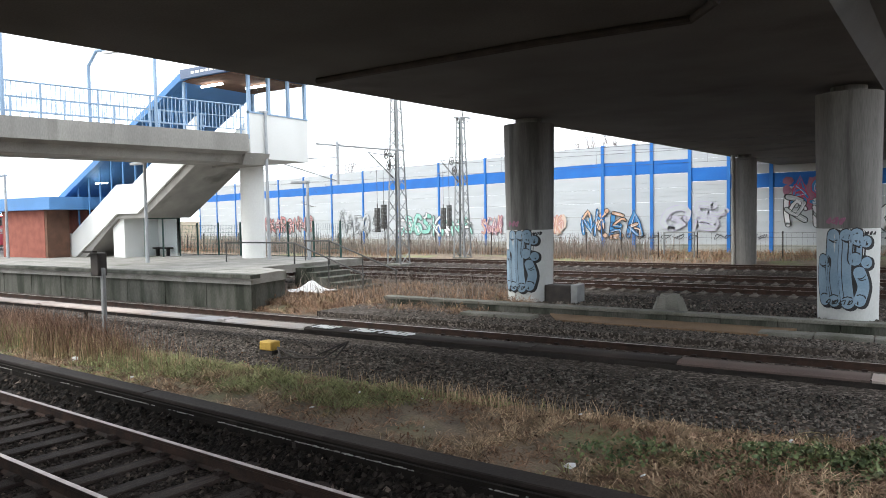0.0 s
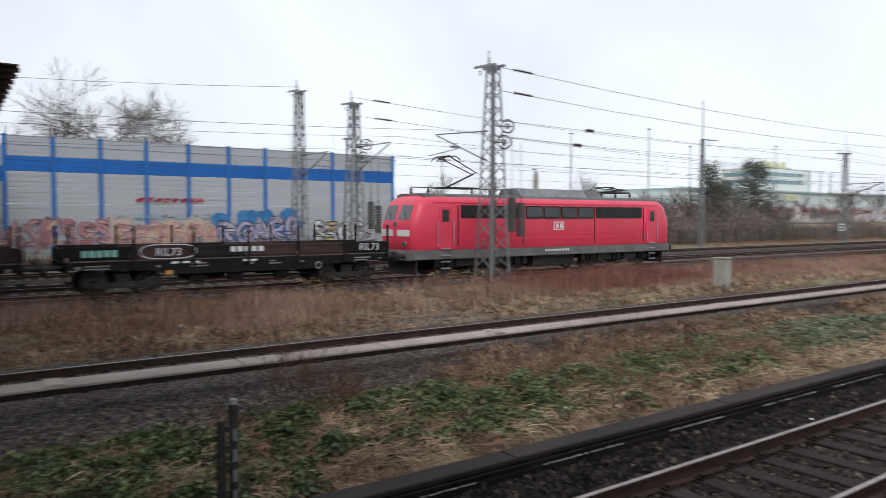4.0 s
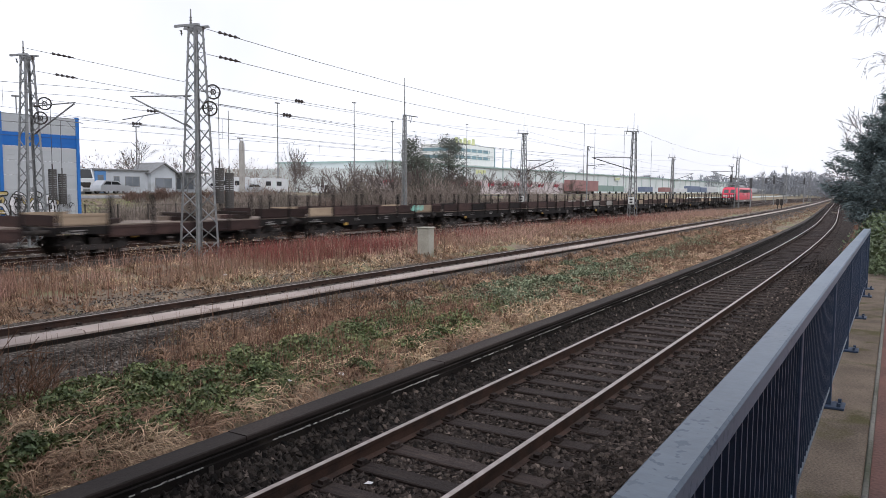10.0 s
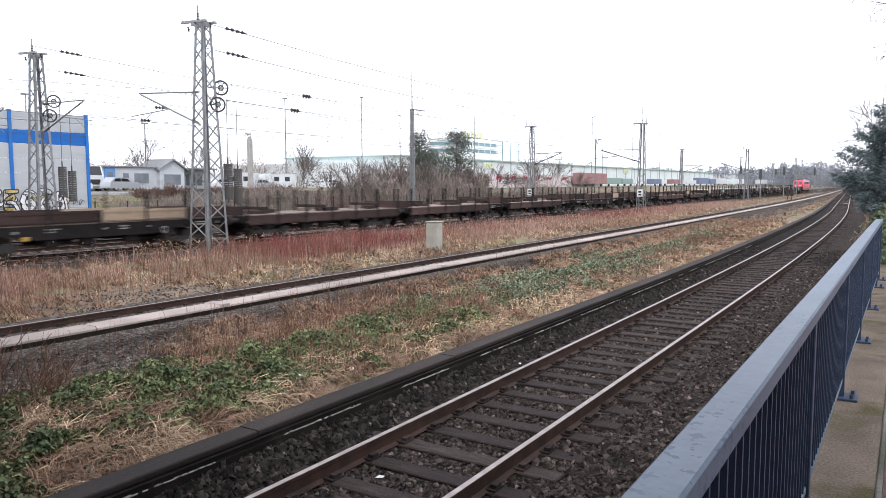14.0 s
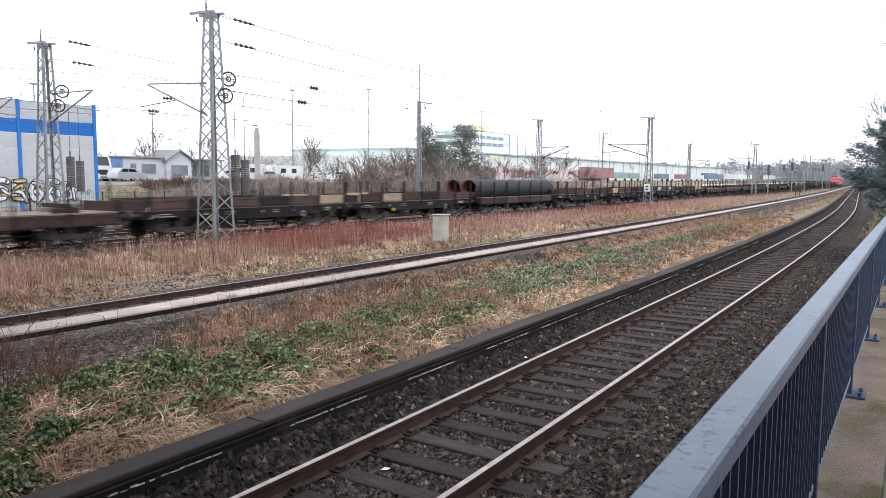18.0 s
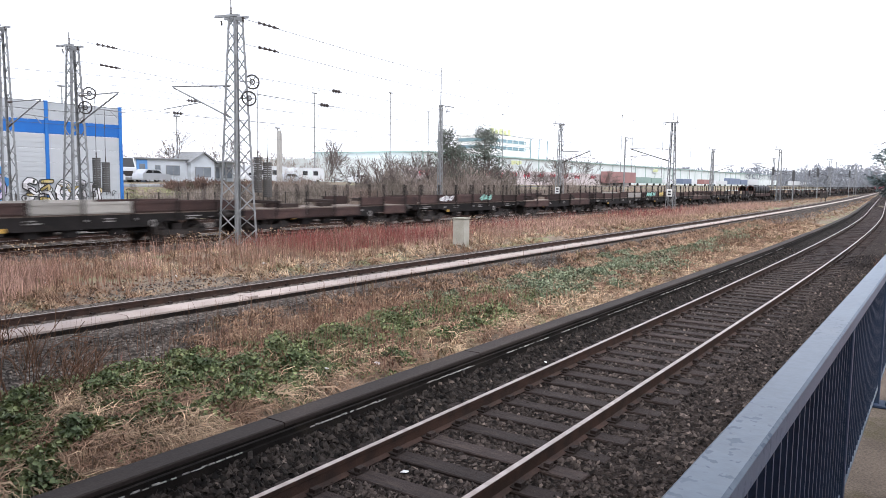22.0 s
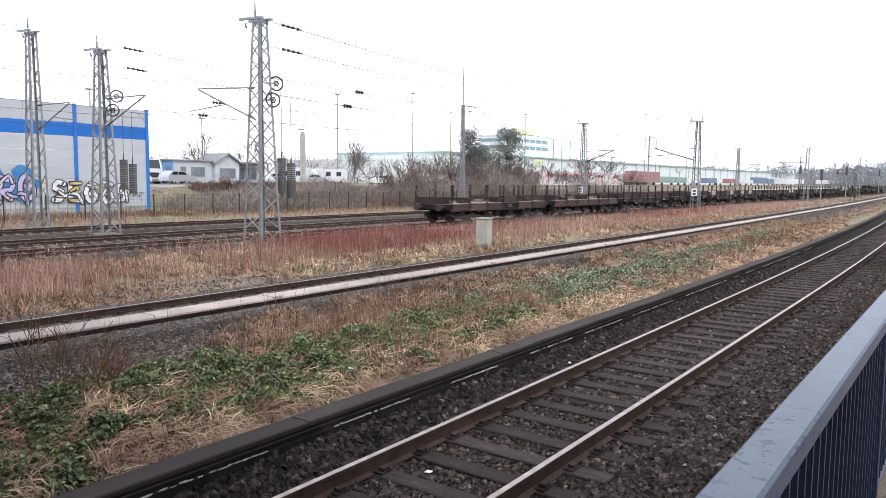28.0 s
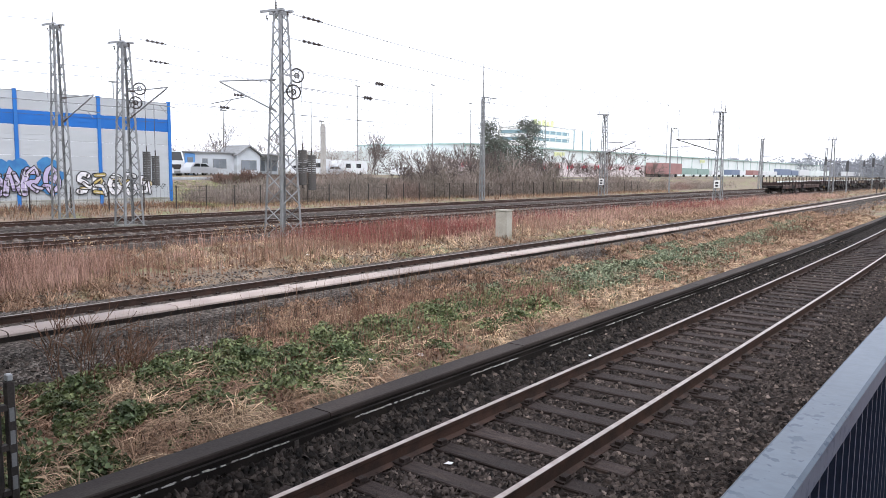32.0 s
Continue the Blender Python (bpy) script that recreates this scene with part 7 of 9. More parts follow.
    # far signals
    for x, yy, h in ((150, 24.5, 5.3), (185, 25, 6.5), (196, 36.5, 7.0), (240, 24, 7.0), (265, 38, 7.5)):
        s = thing("signal", "black railway signal head on a grey post", "signal", (x, yy, -0.3), "far signals")
        part("post", Geo().cyl((0, 0, 0), (0, 0, h), 0.1, n=8), "galv", s)
        part("head", Geo().box(-0.15, 0.15, -0.24, 0.24, h - 1.4, h + 0.6, 0.06), "signal_grey", s)
    # gate frame before the barrier
    g = thing("gate_frame", "tall grey steel gate frame in the barrier fence", "gate", (-16.3, 49.6, -0.3))
    for x in (0, 2.0):
        part("post", Geo().cyl((x, 0, 0), (x, 0, 1.85), 0.05, n=8), "galv", g)
    part("top_bar", Geo().cyl((0, 0, 1.85), (2.0, 0, 1.85), 0.05, n=8), "galv", g)
    # platform lamps
    for x, yy, h in ((-32.0, 21.1, 4.6), (-28.0, 24.9, 7.0), (-25.7, 25.2, 3.6), (-44.5, 21.1, 4.6)):
        l = thing("platform_lamp", "grey platform lamp post with a short side head", "lamp", (x, yy, 0.96), "platform lamps")
        part("post", Geo().cyl((0, 0, 0), (0, 0, h), 0.09, 0.06, n=10), "galv_light", l)
        part("head", Geo().box(-0.95, 0.05, -0.12, 0.12, h - 0.05, h + 0.07, 0.02), "galv_light", l)


def column_mark(root, cx, cy, r, seed):
    """A pale blue bubble letter sprayed round a column's coat, facing the tracks."""
    def place(u, v, d):
        a = -math.pi / 2 + u / r
        return (cx + (r + 0.012 + d) * math.cos(a), cy + (r + 0.012 + d) * math.sin(a), v)
    fill, outl = Geo(), Geo()
    blobs = ([(-0.6, 1.5), (-0.64, 1.0), (-0.54, 0.42)], [(-0.3, 2.18), (-0.34, 1.3), (-0.27, 0.4)], [(0.02, 2.18), (-0.02, 1.2), (0.06, 0.36)], [(0.26, 2.2), (0.22, 1.55)], [(0.28, 2.06), (0.5, 2.0)], [(0.22, 1.52), (0.52, 1.44)], [(0.33, 1.18), (0.44, 0.8), (0.34, 0.42)])
    for ln in blobs:
        stroke(outl, [(u + 0.06, v - 0.03) for u, v in ln], 0.39, lambda u, v: place(u, v, -0.002))
        stroke(outl, ln, 0.37, lambda u, v: place(u, v, 0.0))
        stroke(fill, ln, 0.31, lambda u, v: place(u, v, 0.004))
    g = part("graffiti", outl, "spray_black", root, "pale blue bubble letter with dark outline")
    part("fill", fill, "spray_blue", g)
    tag_line(root, lambda u, v, d: place(u, v, 0.01), -0.5, 0.28, 0.7, 0.18, 4, "spray_black", 0.025, seed)
    tag_line(root, lambda u, v, d: place(u, v, 0.01), 0.45, 2.15, 0.36, 0.14, 3, "spray_black", 0.03, seed + 1)
    tag_line(root, lambda u, v, d: place(u, v, 0.01), -0.5, 2.45, 0.5, 0.22, 3, "spray_plum", 0.05, seed + 2)


def build_marks():
    marks = thing("column_graffiti", "pale blue bubble graffiti on the coated bridge column", "graffiti", group="graffiti on the columns")
    column_mark(marks, -13.42, 23.35, 0.815, 71)
    marks = thing("column_graffiti", "pale blue bubble graffiti on the coated bridge column", "graffiti", group="graffiti on the columns")
    column_mark(marks, -3.54, 22.95, 0.78, 81)
    tagname = thing("cover_graffiti", "white sprayed scrawl on the conductor rail cover", "graffiti")
    for u0, u1 in ((-13.9, -13.2), (-12.7, -11.95), (-11.9, -11.0)):
        for k in range(int((u1 - u0) / 0.17)):
            x = u0 + 0.17 * k
            part("lettering_bar", Geo().box(x, x + 0.09, 12.62 + 0.03 * (k % 2), 13.0, 0.312, 0.318), "spray_white", tagname)
            part("lettering_bar", Geo().box(x + 0.092, x + 0.165, 12.86 - 0.12 * (k % 3), 13.0 - 0.12 * (k % 3), 0.312, 0.318), "spray_white", tagname)
            if k % 2:
                part("lettering_bar", Geo().box(x + 0.09, x + 0.13, 12.67, 12.76, 0.312, 0.318), "spray_white", tagname)

# ---- vegetation ----
def z_at(x, y):
    """Ground height, on the shoulder of the second track too."""
    z = np.array([ground_z(a, b) for a, b in zip(x, y)])
    y = np.asarray(y) - np.where(np.asarray(x) > 0, np.asarray(x) ** 2 / 9000, 0)
    return np.where((y > 11.1) & (y < 12.5), np.maximum(z, -0.42 + (y - 11.2) * 0.18), z)


def beside_cover(x, y):
    """Growth of the verge keeps off the bend of the near track's cover."""
    y = np.asarray(y, float)
    return np.where((y > 6.8) & (y < 11), y + near_bend(x) * (11 - y) / 4.2, y)


def blades(name, mat, x, y, z, h, w, lean, label, category="grass", curve=0.5):
    """One bent blade per point; every argument is an array or a number."""
    n = len(x)
    y = beside_cover(x, y)
    a = rng.uniform(0, 2 * np.pi, n)
    ux, uy = np.cos(a), np.sin(a)
    d = rng.uniform(0, 2 * np.pi, n)
    l = h * lean * rng.uniform(0.2, 1.0, n)
    lx, ly = np.cos(d) * l, np.sin(d) * l
    hw = np.asarray(w) * np.ones(n) / 2
    V = np.zeros((n, 6, 3))
    for k, (t, s) in enumerate(((0, 1.0), (0.55, 0.8), (1.0, 0.15))):
        cx, cy, cz = x + lx * t ** (1 + curve * 2), y + ly * t ** (1 + curve * 2), z + h * t * (1 - 0.25 * lean * t)
        V[:, 2 * k] = np.stack([cx - ux * hw * s, cy - uy * hw * s, cz], 1)
        V[:, 2 * k + 1] = np.stack([cx + ux * hw * s, cy + uy * hw * s, cz], 1)
    b = (np.arange(n) * 6)[:, None]
    F = np.concatenate([b + np.array([[0, 1, 3, 2]]), b + np.array([[2, 3, 5, 4]])])
    ob = part(name, raw_mesh(name, V.reshape(-1, 3), F), mat)
    return tagged(ob, label, category, kind="stuff")


def leaves(name, mat, P, size, label, category="leaves", flat=0.6, parent=None, tag=True):
    """One folded leaf per point."""
    n = len(P)
    nrm = rng.normal(0, 1, (n, 3)) * np.array([flat, flat, 0.3]) + np.array([0, 0, 0.8])
    nrm /= np.linalg.norm(nrm, axis=1)[:, None]
    t = np.cross(nrm, rng.normal(0, 1, (n, 3)))
    t /= np.linalg.norm(t, axis=1)[:, None] + 1e-9
    s = np.cross(nrm, t)
    L = (np.asarray(size) * rng.uniform(0.6, 1.3, n))[:, None]
    V = np.zeros((n, 4, 3))
    V[:, 0], V[:, 2] = P - t * L * 0.5, P + t * L * 0.5
    V[:, 1], V[:, 3] = P + s * L * 0.36 + nrm * L * 0.14, P - s * L * 0.36 + nrm * L * 0.14
    b = (np.arange(n) * 4)[:, None]
    F = np.concatenate([b + np.array([[0, 1, 2]]), b + np.array([[0, 2, 3]])])
    ob = part(name, raw_mesh(name, V.reshape(-1, 3), F), mat, parent)
    return tagged(ob, label, category, kind="stuff") if tag else ob


def drift(x, y, s, off):
    return np.array([noise.noise((a * s + off, b * s, off * 1.7)) for a, b in zip(x, y)])


def spread(n, x0, x1, y0, y1, power=1.0, toward=0.0):
    """Random points, denser near x = toward."""
    u = rng.uniform(-1, 1, n)
    u = np.sign(u) * np.abs(u) ** power
    x = toward + np.where(u > 0, u * (x1 - toward), u * (toward - x0))
    return x, rng.uniform(y0, y1, n)


def tufts(n, x, y, per, radius):
    k = np.repeat(np.arange(len(x)), per)
    return x[k] + rng.normal(0, radius, len(k)), y[k] + rng.normal(0, radius, len(k))


def hay(name, mat, x, y, per, length, width, label, seed, lift=0.6, category="grass", kind="stuff", dz=0.0, fine=False):
    """Tufts of long thin blades that rise, arch over and lie down."""
    r = np.random.default_rng(seed)
    n = len(x)
    y = beside_cover(x, y)
    z = z_at(x, y) + dz
    k = np.repeat(np.arange(n), per)
    m = len(k)
    lean = r.uniform(0, 2 * np.pi, n)[k] + r.normal(0, 0.9, m)
    size = (np.asarray(length) * np.ones(n) * r.uniform(0.6, 1.3, n))[k] * r.uniform(0.55, 1.15, m)
    up = lift * r.uniform(0.35, 1.1, m)
    bx, by = x[k] + r.normal(0, 0.06, m), y[k] + r.normal(0, 0.06, m)
    dx, dy = np.cos(lean), np.sin(lean)
    w = (np.asarray(width) * np.ones(n))[k] * r.uniform(0.6, 1.3, m) / 2
    tw = r.uniform(-0.6, 0.6, m)
    bends = ((0.0, -0.04, 1.0), (0.28, 0.62, 1.0), (0.66, 0.72, 0.8), (1.05, 0.2, 0.0)) if fine else ((0.0, -0.04, 1.0), (0.42, 0.76, 0.9), (1.05, 0.2, 0.0))
    nv = 2 * len(bends) - 1
    V = np.zeros((m, nv, 3))
    for q, (out, high, wid) in enumerate(bends):
        cx, cy, cz = bx + dx * size * out, by + dy * size * out, z[k] + size * up * high
        px, py = -dy + tw * dx, dx + tw * dy
        V[:, 2 * q] = np.stack([cx - px * w * wid, cy - py * w * wid, cz], 1)
        if wid:
            V[:, 2 * q + 1] = np.stack([cx + px * w * wid, cy + py * w * wid, cz + w * wid * 0.8], 1)
    tris = [(2 * q, 2 * q + 1, 2 * q + 3) for q in range(len(bends) - 2)] + [(2 * q, 2 * q + 3, 2 * q + 2) for q in range(len(bends) - 2)] + [(nv - 3, nv - 2, nv - 1)]
    F = np.concatenate([(np.arange(m) * nv)[:, None] + np.array([tri]) for tri in tris])
    return tagged(part(name, raw_mesh(name, V.reshape(-1, 3), F), mat), label, category, kind=kind)


def bramble_patch(name, spots, size, mat, label, seed):
    """Low mounds of leaves with canes."""
    r = np.random.default_rng(seed)
    out = []
    for cx, cy, rx, ry, n in spots:
        a, q = r.uniform(0, 2 * np.pi, n), np.sqrt(r.uniform(0, 1, n)) * r.uniform(0.5, 1.25, n)
        px, py = cx + rx * q * np.cos(a), cy + ry * q * np.sin(a)
        lump = 0.5 + 0.9 * np.array([noise.noise((u * 2.1, v * 2.1, 4.0)) for u, v in zip(px, py)])
        pz = z_at(px, py) + 0.05 + 0.4 * np.clip(lump, 0.1, 1) * np.clip(1.2 - q, 0.12, 1) * r.uniform(0.55, 1.05, n)
        out.append(np.stack([px, py, pz], 1))
    P = np.concatenate(out)
    P = P[drift(P[:, 0], P[:, 1], 1.3, 5.0) > -0.3]
    leaves(name, mat, P, size, label, "brambles", 0.75)
    return P


def build_verge():
    # middle strip: matted straw, short green grass, brambles
    x, y = spread(12500, -3.5, 60, 6.95, 12.15, 1.45, 4)
    keep = (drift(x, y, 0.45, 3.0) > -0.5) & ((y < 11.0 + 0.25 * drift(x, y, 0.6, 14.0)) | (x > 7 + 2 * drift(x, y, 0.5, 15.0)))
    x, y = x[keep], y[keep]
    far = np.clip(x / 35, 0, 1)
    tone = drift(x, y, 0.8, 8.0)
    for mat, sel, lab, sd in (("straw", tone > 0.02, "matted pale straw-coloured grass between the tracks", 1), ("straw_dark", tone <= 0.1, "matted brown withered grass between the tracks", 2)):
        hay("dry_grass", mat, x[sel], y[sel], 10, 0.42, 0.0078 + 0.012 * far[sel], lab, sd, fine=True)
    x, y = spread(5200, -34, -2, 7.0, 10.9, 1.1, -5)
    keep = drift(x, y, 0.4, 13.0) > -0.35
    hay("dry_grass", "straw_dark", x[keep], y[keep], 7, 0.22, 0.013, "short brown withered grass below the bridge", 3, 0.5)
    x, y = spread(4200, -34, -2, 7.2, 10.9, 1.1, -7)
    keep = drift(x, y, 0.4, 17.0) > -0.08
    hay("dry_grass", "straw", x[keep], y[keep], 8, 0.26, 0.01, "tufts of pale straw-coloured grass below the bridge", 4, 0.5)
    x, y = spread(5200, -34, 60, 6.95, 11.2, 1.4, -8)
    keep = drift(x, y, 0.22, 11.0) > np.where(x < -3, -0.12, 0.2)
    hay("green_grass", "green_grass", x[keep], y[keep], 10, 0.2, 0.011 + 0.008 * np.clip(np.abs(x[keep]) / 30, 0, 1), "short damp green grass between the tracks", 5, 0.55)
    x, y = spread(420, -19, -9, 8.4, 10.3, 1.0, -14)
    hay("green_grass", "green_grass", x, y, 18, 0.38, 0.01, "long damp green grass combed over a low bank", 6, 0.6)
    near = [(4.4, 10.5, 1.5, 0.9, 2600), (2.7, 9.7, 0.9, 0.8, 1500), (6.4, 11.0, 1.2, 0.5, 1100), (6.5, 8.6, 0.6, 0.5, 500), (8.2, 9.6, 1.0, 0.6, 800), (9.4, 8.4, 0.7, 0.5, 500), (3.2, 8.0, 0.5, 0.4, 260), (0.8, 10.0, 2.2, 1.2, 4200), (-2.0, 9.4, 1.7, 0.9, 1500), (-0.2, 8.5, 1.7, 1.0, 3000), (2.6, 8.6, 1.3, 1.0, 2200), (1.2, 7.5, 1.0, 0.4, 800), (-4.6, 8.6, 1.0, 0.5, 200), (1.9, 8.9, 1.0, 0.7, 1000), (11.0, 9.6, 1.2, 0.7, 900), (13.0, 10.7, 1.4, 0.6, 800), (4.6, 9.0, 0.7, 0.5, 500), (7.6, 7.9, 0.7, 0.4, 450), (10.6, 8.3, 0.9, 0.5, 600), (14.6, 9.2, 1.2, 0.7, 800), (5.4, 10.0, 1.0, 0.8, 1000), (1.5, 7.6, 0.8, 0.4, 420), (12.2, 8.6, 0.9, 0.6, 500)]
    P = bramble_patch("bramble", [(a, b, c * 1.15, d * 1.15, int(n * (3.3 if a < 7 else 2.4))) for a, b, c, d, n in near + [(6.8, 9.6, 1.6, 1.0, 1300), (9.6, 9.9, 1.6, 0.9, 1200), (3.6, 11.0, 1.4, 0.4, 700), (12.0, 9.6, 1.6, 1.0, 1200), (2.0, 8.2, 1.8, 0.9, 1500), (4.8, 8.3, 1.4, 0.8, 900), (0.0, 7.8, 1.6, 0.6, 1000), (3.4, 9.6, 1.6, 1.0, 1200), (5.6, 9.3, 2.0, 0.9, 1100), (8.4, 9.2, 2.0, 0.9, 1100), (11.5, 10.3, 2.4, 0.8, 1100), (14.4, 10.4, 2.2, 0.9, 1200), (7.6, 10.6, 2.2, 0.7, 1000)]], 0.064, "bramble", "green bramble leaves trailing over the dry grass", 11)
    wide = [(19.5, 9.7, 3.4, 1.3, 3800), (26.5, 9.9, 3.4, 1.2, 3000), (17.0, 10.2, 2.6, 1.1, 3200), (21.5, 9.5, 2.6, 1.1, 2600), (25.5, 10.4, 2.6, 0.9, 1700), (30, 10.3, 3.5, 1.0, 1800), (36, 10.4, 3.0, 0.9, 1300), (42, 10.8, 4, 1.0, 1000), (18, 8.4, 1.6, 0.7, 900), (14.5, 11.4, 1.6, 0.5, 800), (20, 11.4, 3, 0.5, 1300), (28, 11.8, 4, 0.5, 1200), (48, 11.5, 4, 1.0, 800), (16, 9.2, 2.4, 0.9, 1500), (24, 8.8, 2.6, 0.9, 1500), (32, 9.4, 3.4, 1.0, 1500), (40, 9.6, 4, 1.0, 1000), (54, 12, 4.5, 1.0, 700)]
    bramble_patch("bramble", [(a, b, c * 1.15, d * 1.1, int(n * 2.5)) for a, b, c, d, n in wide], 0.075, "bramble_pale", "grey-green bramble thicket on the verge", 12)
    k = rng.choice(len(P), 2600, replace=False)
    blades("bramble_canes", "red_stem", P[k, 0], P[k, 1], P[k, 2] - 0.25, rng.uniform(0.25, 0.6, len(k)), 0.008, 1.1, "thin reddish bramble canes", "brambles")
    x, y = spread(5200, -30, 40, 6.95, 11.8, 1.3, 1)
    leaves("leaf_litter", "litter_leaf", np.stack([x, y, z_at(x, y) + rng.uniform(0.02, 0.1, len(x))], 1), 0.055, "dead brown leaves on the verge", "leaves", 0.5)
    x, y = spread(5500, -3, 30, 17.2, 19.6, 1.1, 6)
    leaves("leaf_litter", "litter_leaf", np.stack([x, y, z_at(x, y) + rng.uniform(0.02, 0.12, len(x))], 1), 0.075, "dead brown leaves beside the second track", "leaves", 0.7)
    # growth reaching up to the second cover
    x, y = spread(3600, 6, 62, 11.4, 12.75, 1.2, 7)
    keep = drift(x, y, 0.5, 35.0) > np.interp(x, (6, 14), (0.35, -0.3))
    x, y = x[keep], y[keep]
    hay("dry_grass", "straw_dark", x, y, 9, 0.3, 0.012 + 0.012 * np.clip(x / 35, 0, 1), "brown withered grass along the second conductor rail cover", 15, 0.6, dz=np.interp(y, (11.2, 12.4), (0.0, 0.2)))
    # damp slope beside the barrier's end
    x, y = spread(5200, 34.5, 66, 51, 68, 1.0, 34)
    hay("green_grass", "green_grass", x, y, 6, 0.4, 0.03, "olive winter grass on the slope beside the barrier", 16, 0.6)
    # reddish patch and brown stalks on the strip
    for cx, cy, rx, ry, n, mat, h, lab in ((13.2, 9.3, 2.2, 1.0, 900, "stalk_rust", 0.5, "reddish dry weed stems on the verge"), (-20.5, 9.4, 3.4, 1.1, 2200, "stalk_pale", 0.9, "tall brown withered stalks on the verge"), (-21, 9.6, 3.8, 1.1, 1900, "stalk", 0.95, "tall dark brown withered stalks on the verge"), (-22, 9.2, 4.2, 1.2, 2600, "green_grass", 0.6, "olive winter grass among the withered stalks"), (-27, 9.6, 5.0, 1.2, 2400, "stalk_pale", 0.75, "tall brown withered stalks on the verge"), (-19, 9.0, 3.4, 1.0, 1800, "straw", 0.55, "pale dry grass among the withered stalks"),
                                           (27, 9.0, 5.0, 1.1, 900, "stalk_rust", 0.45, "reddish dry weed stems on the verge"), (38, 9.4, 6.0, 1.1, 1500, "stalk", 0.5, "tall brown withered stalks on the verge"), (9, 10.8, 5, 0.4, 420, "stalk", 0.55, "thin brown weed stalks on the verge"), (-8, 10.4, 3.0, 0.5, 500, "straw", 0.4, "thin bleached weed stalks on the verge")):
        px, py = cx + rng.normal(0, rx * 0.55, n), cy + rng.normal(0, ry * 0.5, n)
        blades("weed_stems", mat, px, py, z_at(px, py) - 0.02, h * rng.uniform(0.5, 1.15, n), 0.012, 0.35, lab, "weeds")
    # thin red-brown stalks standing over the mat and in front of the second cover
    x, y = spread(5200, 7, 62, 7.6, 11.9, 1.2, 12)
    keep = drift(x, y, 0.3, 43.0) > 0.02
    x, y = x[keep], y[keep]
    blades("weed_stems", "stalk_rust", x, y, z_at(x, y) - 0.02, rng.uniform(0.25, 0.62, len(x)), 0.007 + 0.007 * np.clip(x / 40, 0, 1), 0.3, "thin red-brown stalks standing in the matted grass", "weeds", 0.2)
    x, y = spread(900, 4, 66, 11.5, 12.6, 1.2, 14)
    y = y + x * x / 9000
    blades("weed_stems", "stalk", x, y, z_at(x, y), rng.uniform(0.4, 0.95, len(x)), 0.008 + 0.008 * np.clip(x / 40, 0, 1), 0.3, "thin dark stems before the second conductor rail cover", "weeds", 0.2)
    for x, y, h, s in ((3.3, 10.7, 1.6, 61), (3.9, 10.4, 1.0, 62), (4.5, 10.9, 0.8, 63), (2.2, 10.2, 0.7, 64), (9.2, 11.0, 0.8, 65), (12.4, 10.2, 0.8, 66)):
        sapling((x, y, ground_z(x, y)), h, s)
    # scrub between the suburban and the main line tracks
    x, y = spread(9000, -22, 90, 17.6, 26.3, 1.3, 8)
    keep = (drift(x, y, 0.25, 21.0) > -0.42) & ~((x > -17.5) & (x < -1) & (y > 17.3 + 0.5 * drift(x, y, 0.7, 23.0)))
    x, y = x[keep], y[keep]
    tone = drift(x, y, 0.5, 27.0)
    for mat, sel, lab, sd in (("straw", tone > np.where((x < 10) | (y > 21.5), 0.2, -0.05), "pale dry grass before the main line tracks", 7), ("straw_dark", tone <= np.where((x < 10) | (y > 21.5), 0.25, 0.05), "brown withered grass before the main line tracks", 8)):
        hay("dry_grass", mat, x[sel], y[sel], 12, 0.36, 0.012 + 0.012 * np.clip(np.abs(x[sel]) / 50, 0, 1), lab, sd, 0.75)
    x, y = spread(9500, 48, 260, 9, 27, 1.3, 60)
    keep = (y > second_far(x)) | (y < second_far(x) - 5.2)
    x, y = x[keep], y[keep]
    keep = y > 7.2 + near_curve(x)
    hay("dry_grass", "straw_dark", x[keep], y[keep], 5, 0.5, 0.024, "far dry grass beside the curving tracks", 9, 0.7)
    x, y = spread(19000, 9, 120, 20.8, 26.2, 1.3, 28)
    keep = drift(x, y, 0.12, 31.0) + 0.35 * (1 - np.abs(x - 32) / 40) - 0.06 * np.abs(y - 24) + 0.3 * drift(x, y, 0.9, 33.0) > np.where(x < 19.5, 0.45, 0.03)
    x, y = x[keep], y[keep]
    blades("red_scrub", "red_stem", x, y, z_at(x, y) - 0.02, rng.uniform(0.25, 0.9, len(x)), 0.016, 0.35, "dull red stems of dogwood-like scrub", "scrub", 0.2)
    x, y = spread(17000, -2, 120, 18.8, 26.2, 1.25, 14)
    keep = drift(x, y, 0.22, 41.0) > np.where(x < 25, 0.22, -0.12)
    x, y = tufts(0, x[keep], y[keep], 2, 0.2)
    blades("weed_stems", "stalk_pink", x, y, z_at(x, y) - 0.02, rng.uniform(0.3, 0.85, len(x)), 0.014, 0.4, "pinkish withered weed stalks before the main line", "weeds", 0.2)
    x, y = spread(9000, -1, 36, 18.6, 25.5, 1.0, 10)
    keep = drift(x, y, 0.28, 47.0) > 0.0
    x, y = x[keep], y[keep]
    blades("weed_stems", "stalk_rust", x, y, z_at(x, y) - 0.02, rng.uniform(0.45, 1.05, len(x)), 0.012, 0.25, "reddish brown stems standing in the dry grass", "weeds", 0.2)
    # dark stems, which also paint in the shade beside the bridge
    x, y = rng.uniform(-1, 9, 1500), rng.uniform(21.0, 26.3, 1500)
    blades("weed_stems", "stalk", x, y, z_at(x, y) - 0.02, rng.uniform(0.4, 0.9, len(x)), 0.014, 0.3, "dark withered stems beside the bridge", "weeds", 0.2)
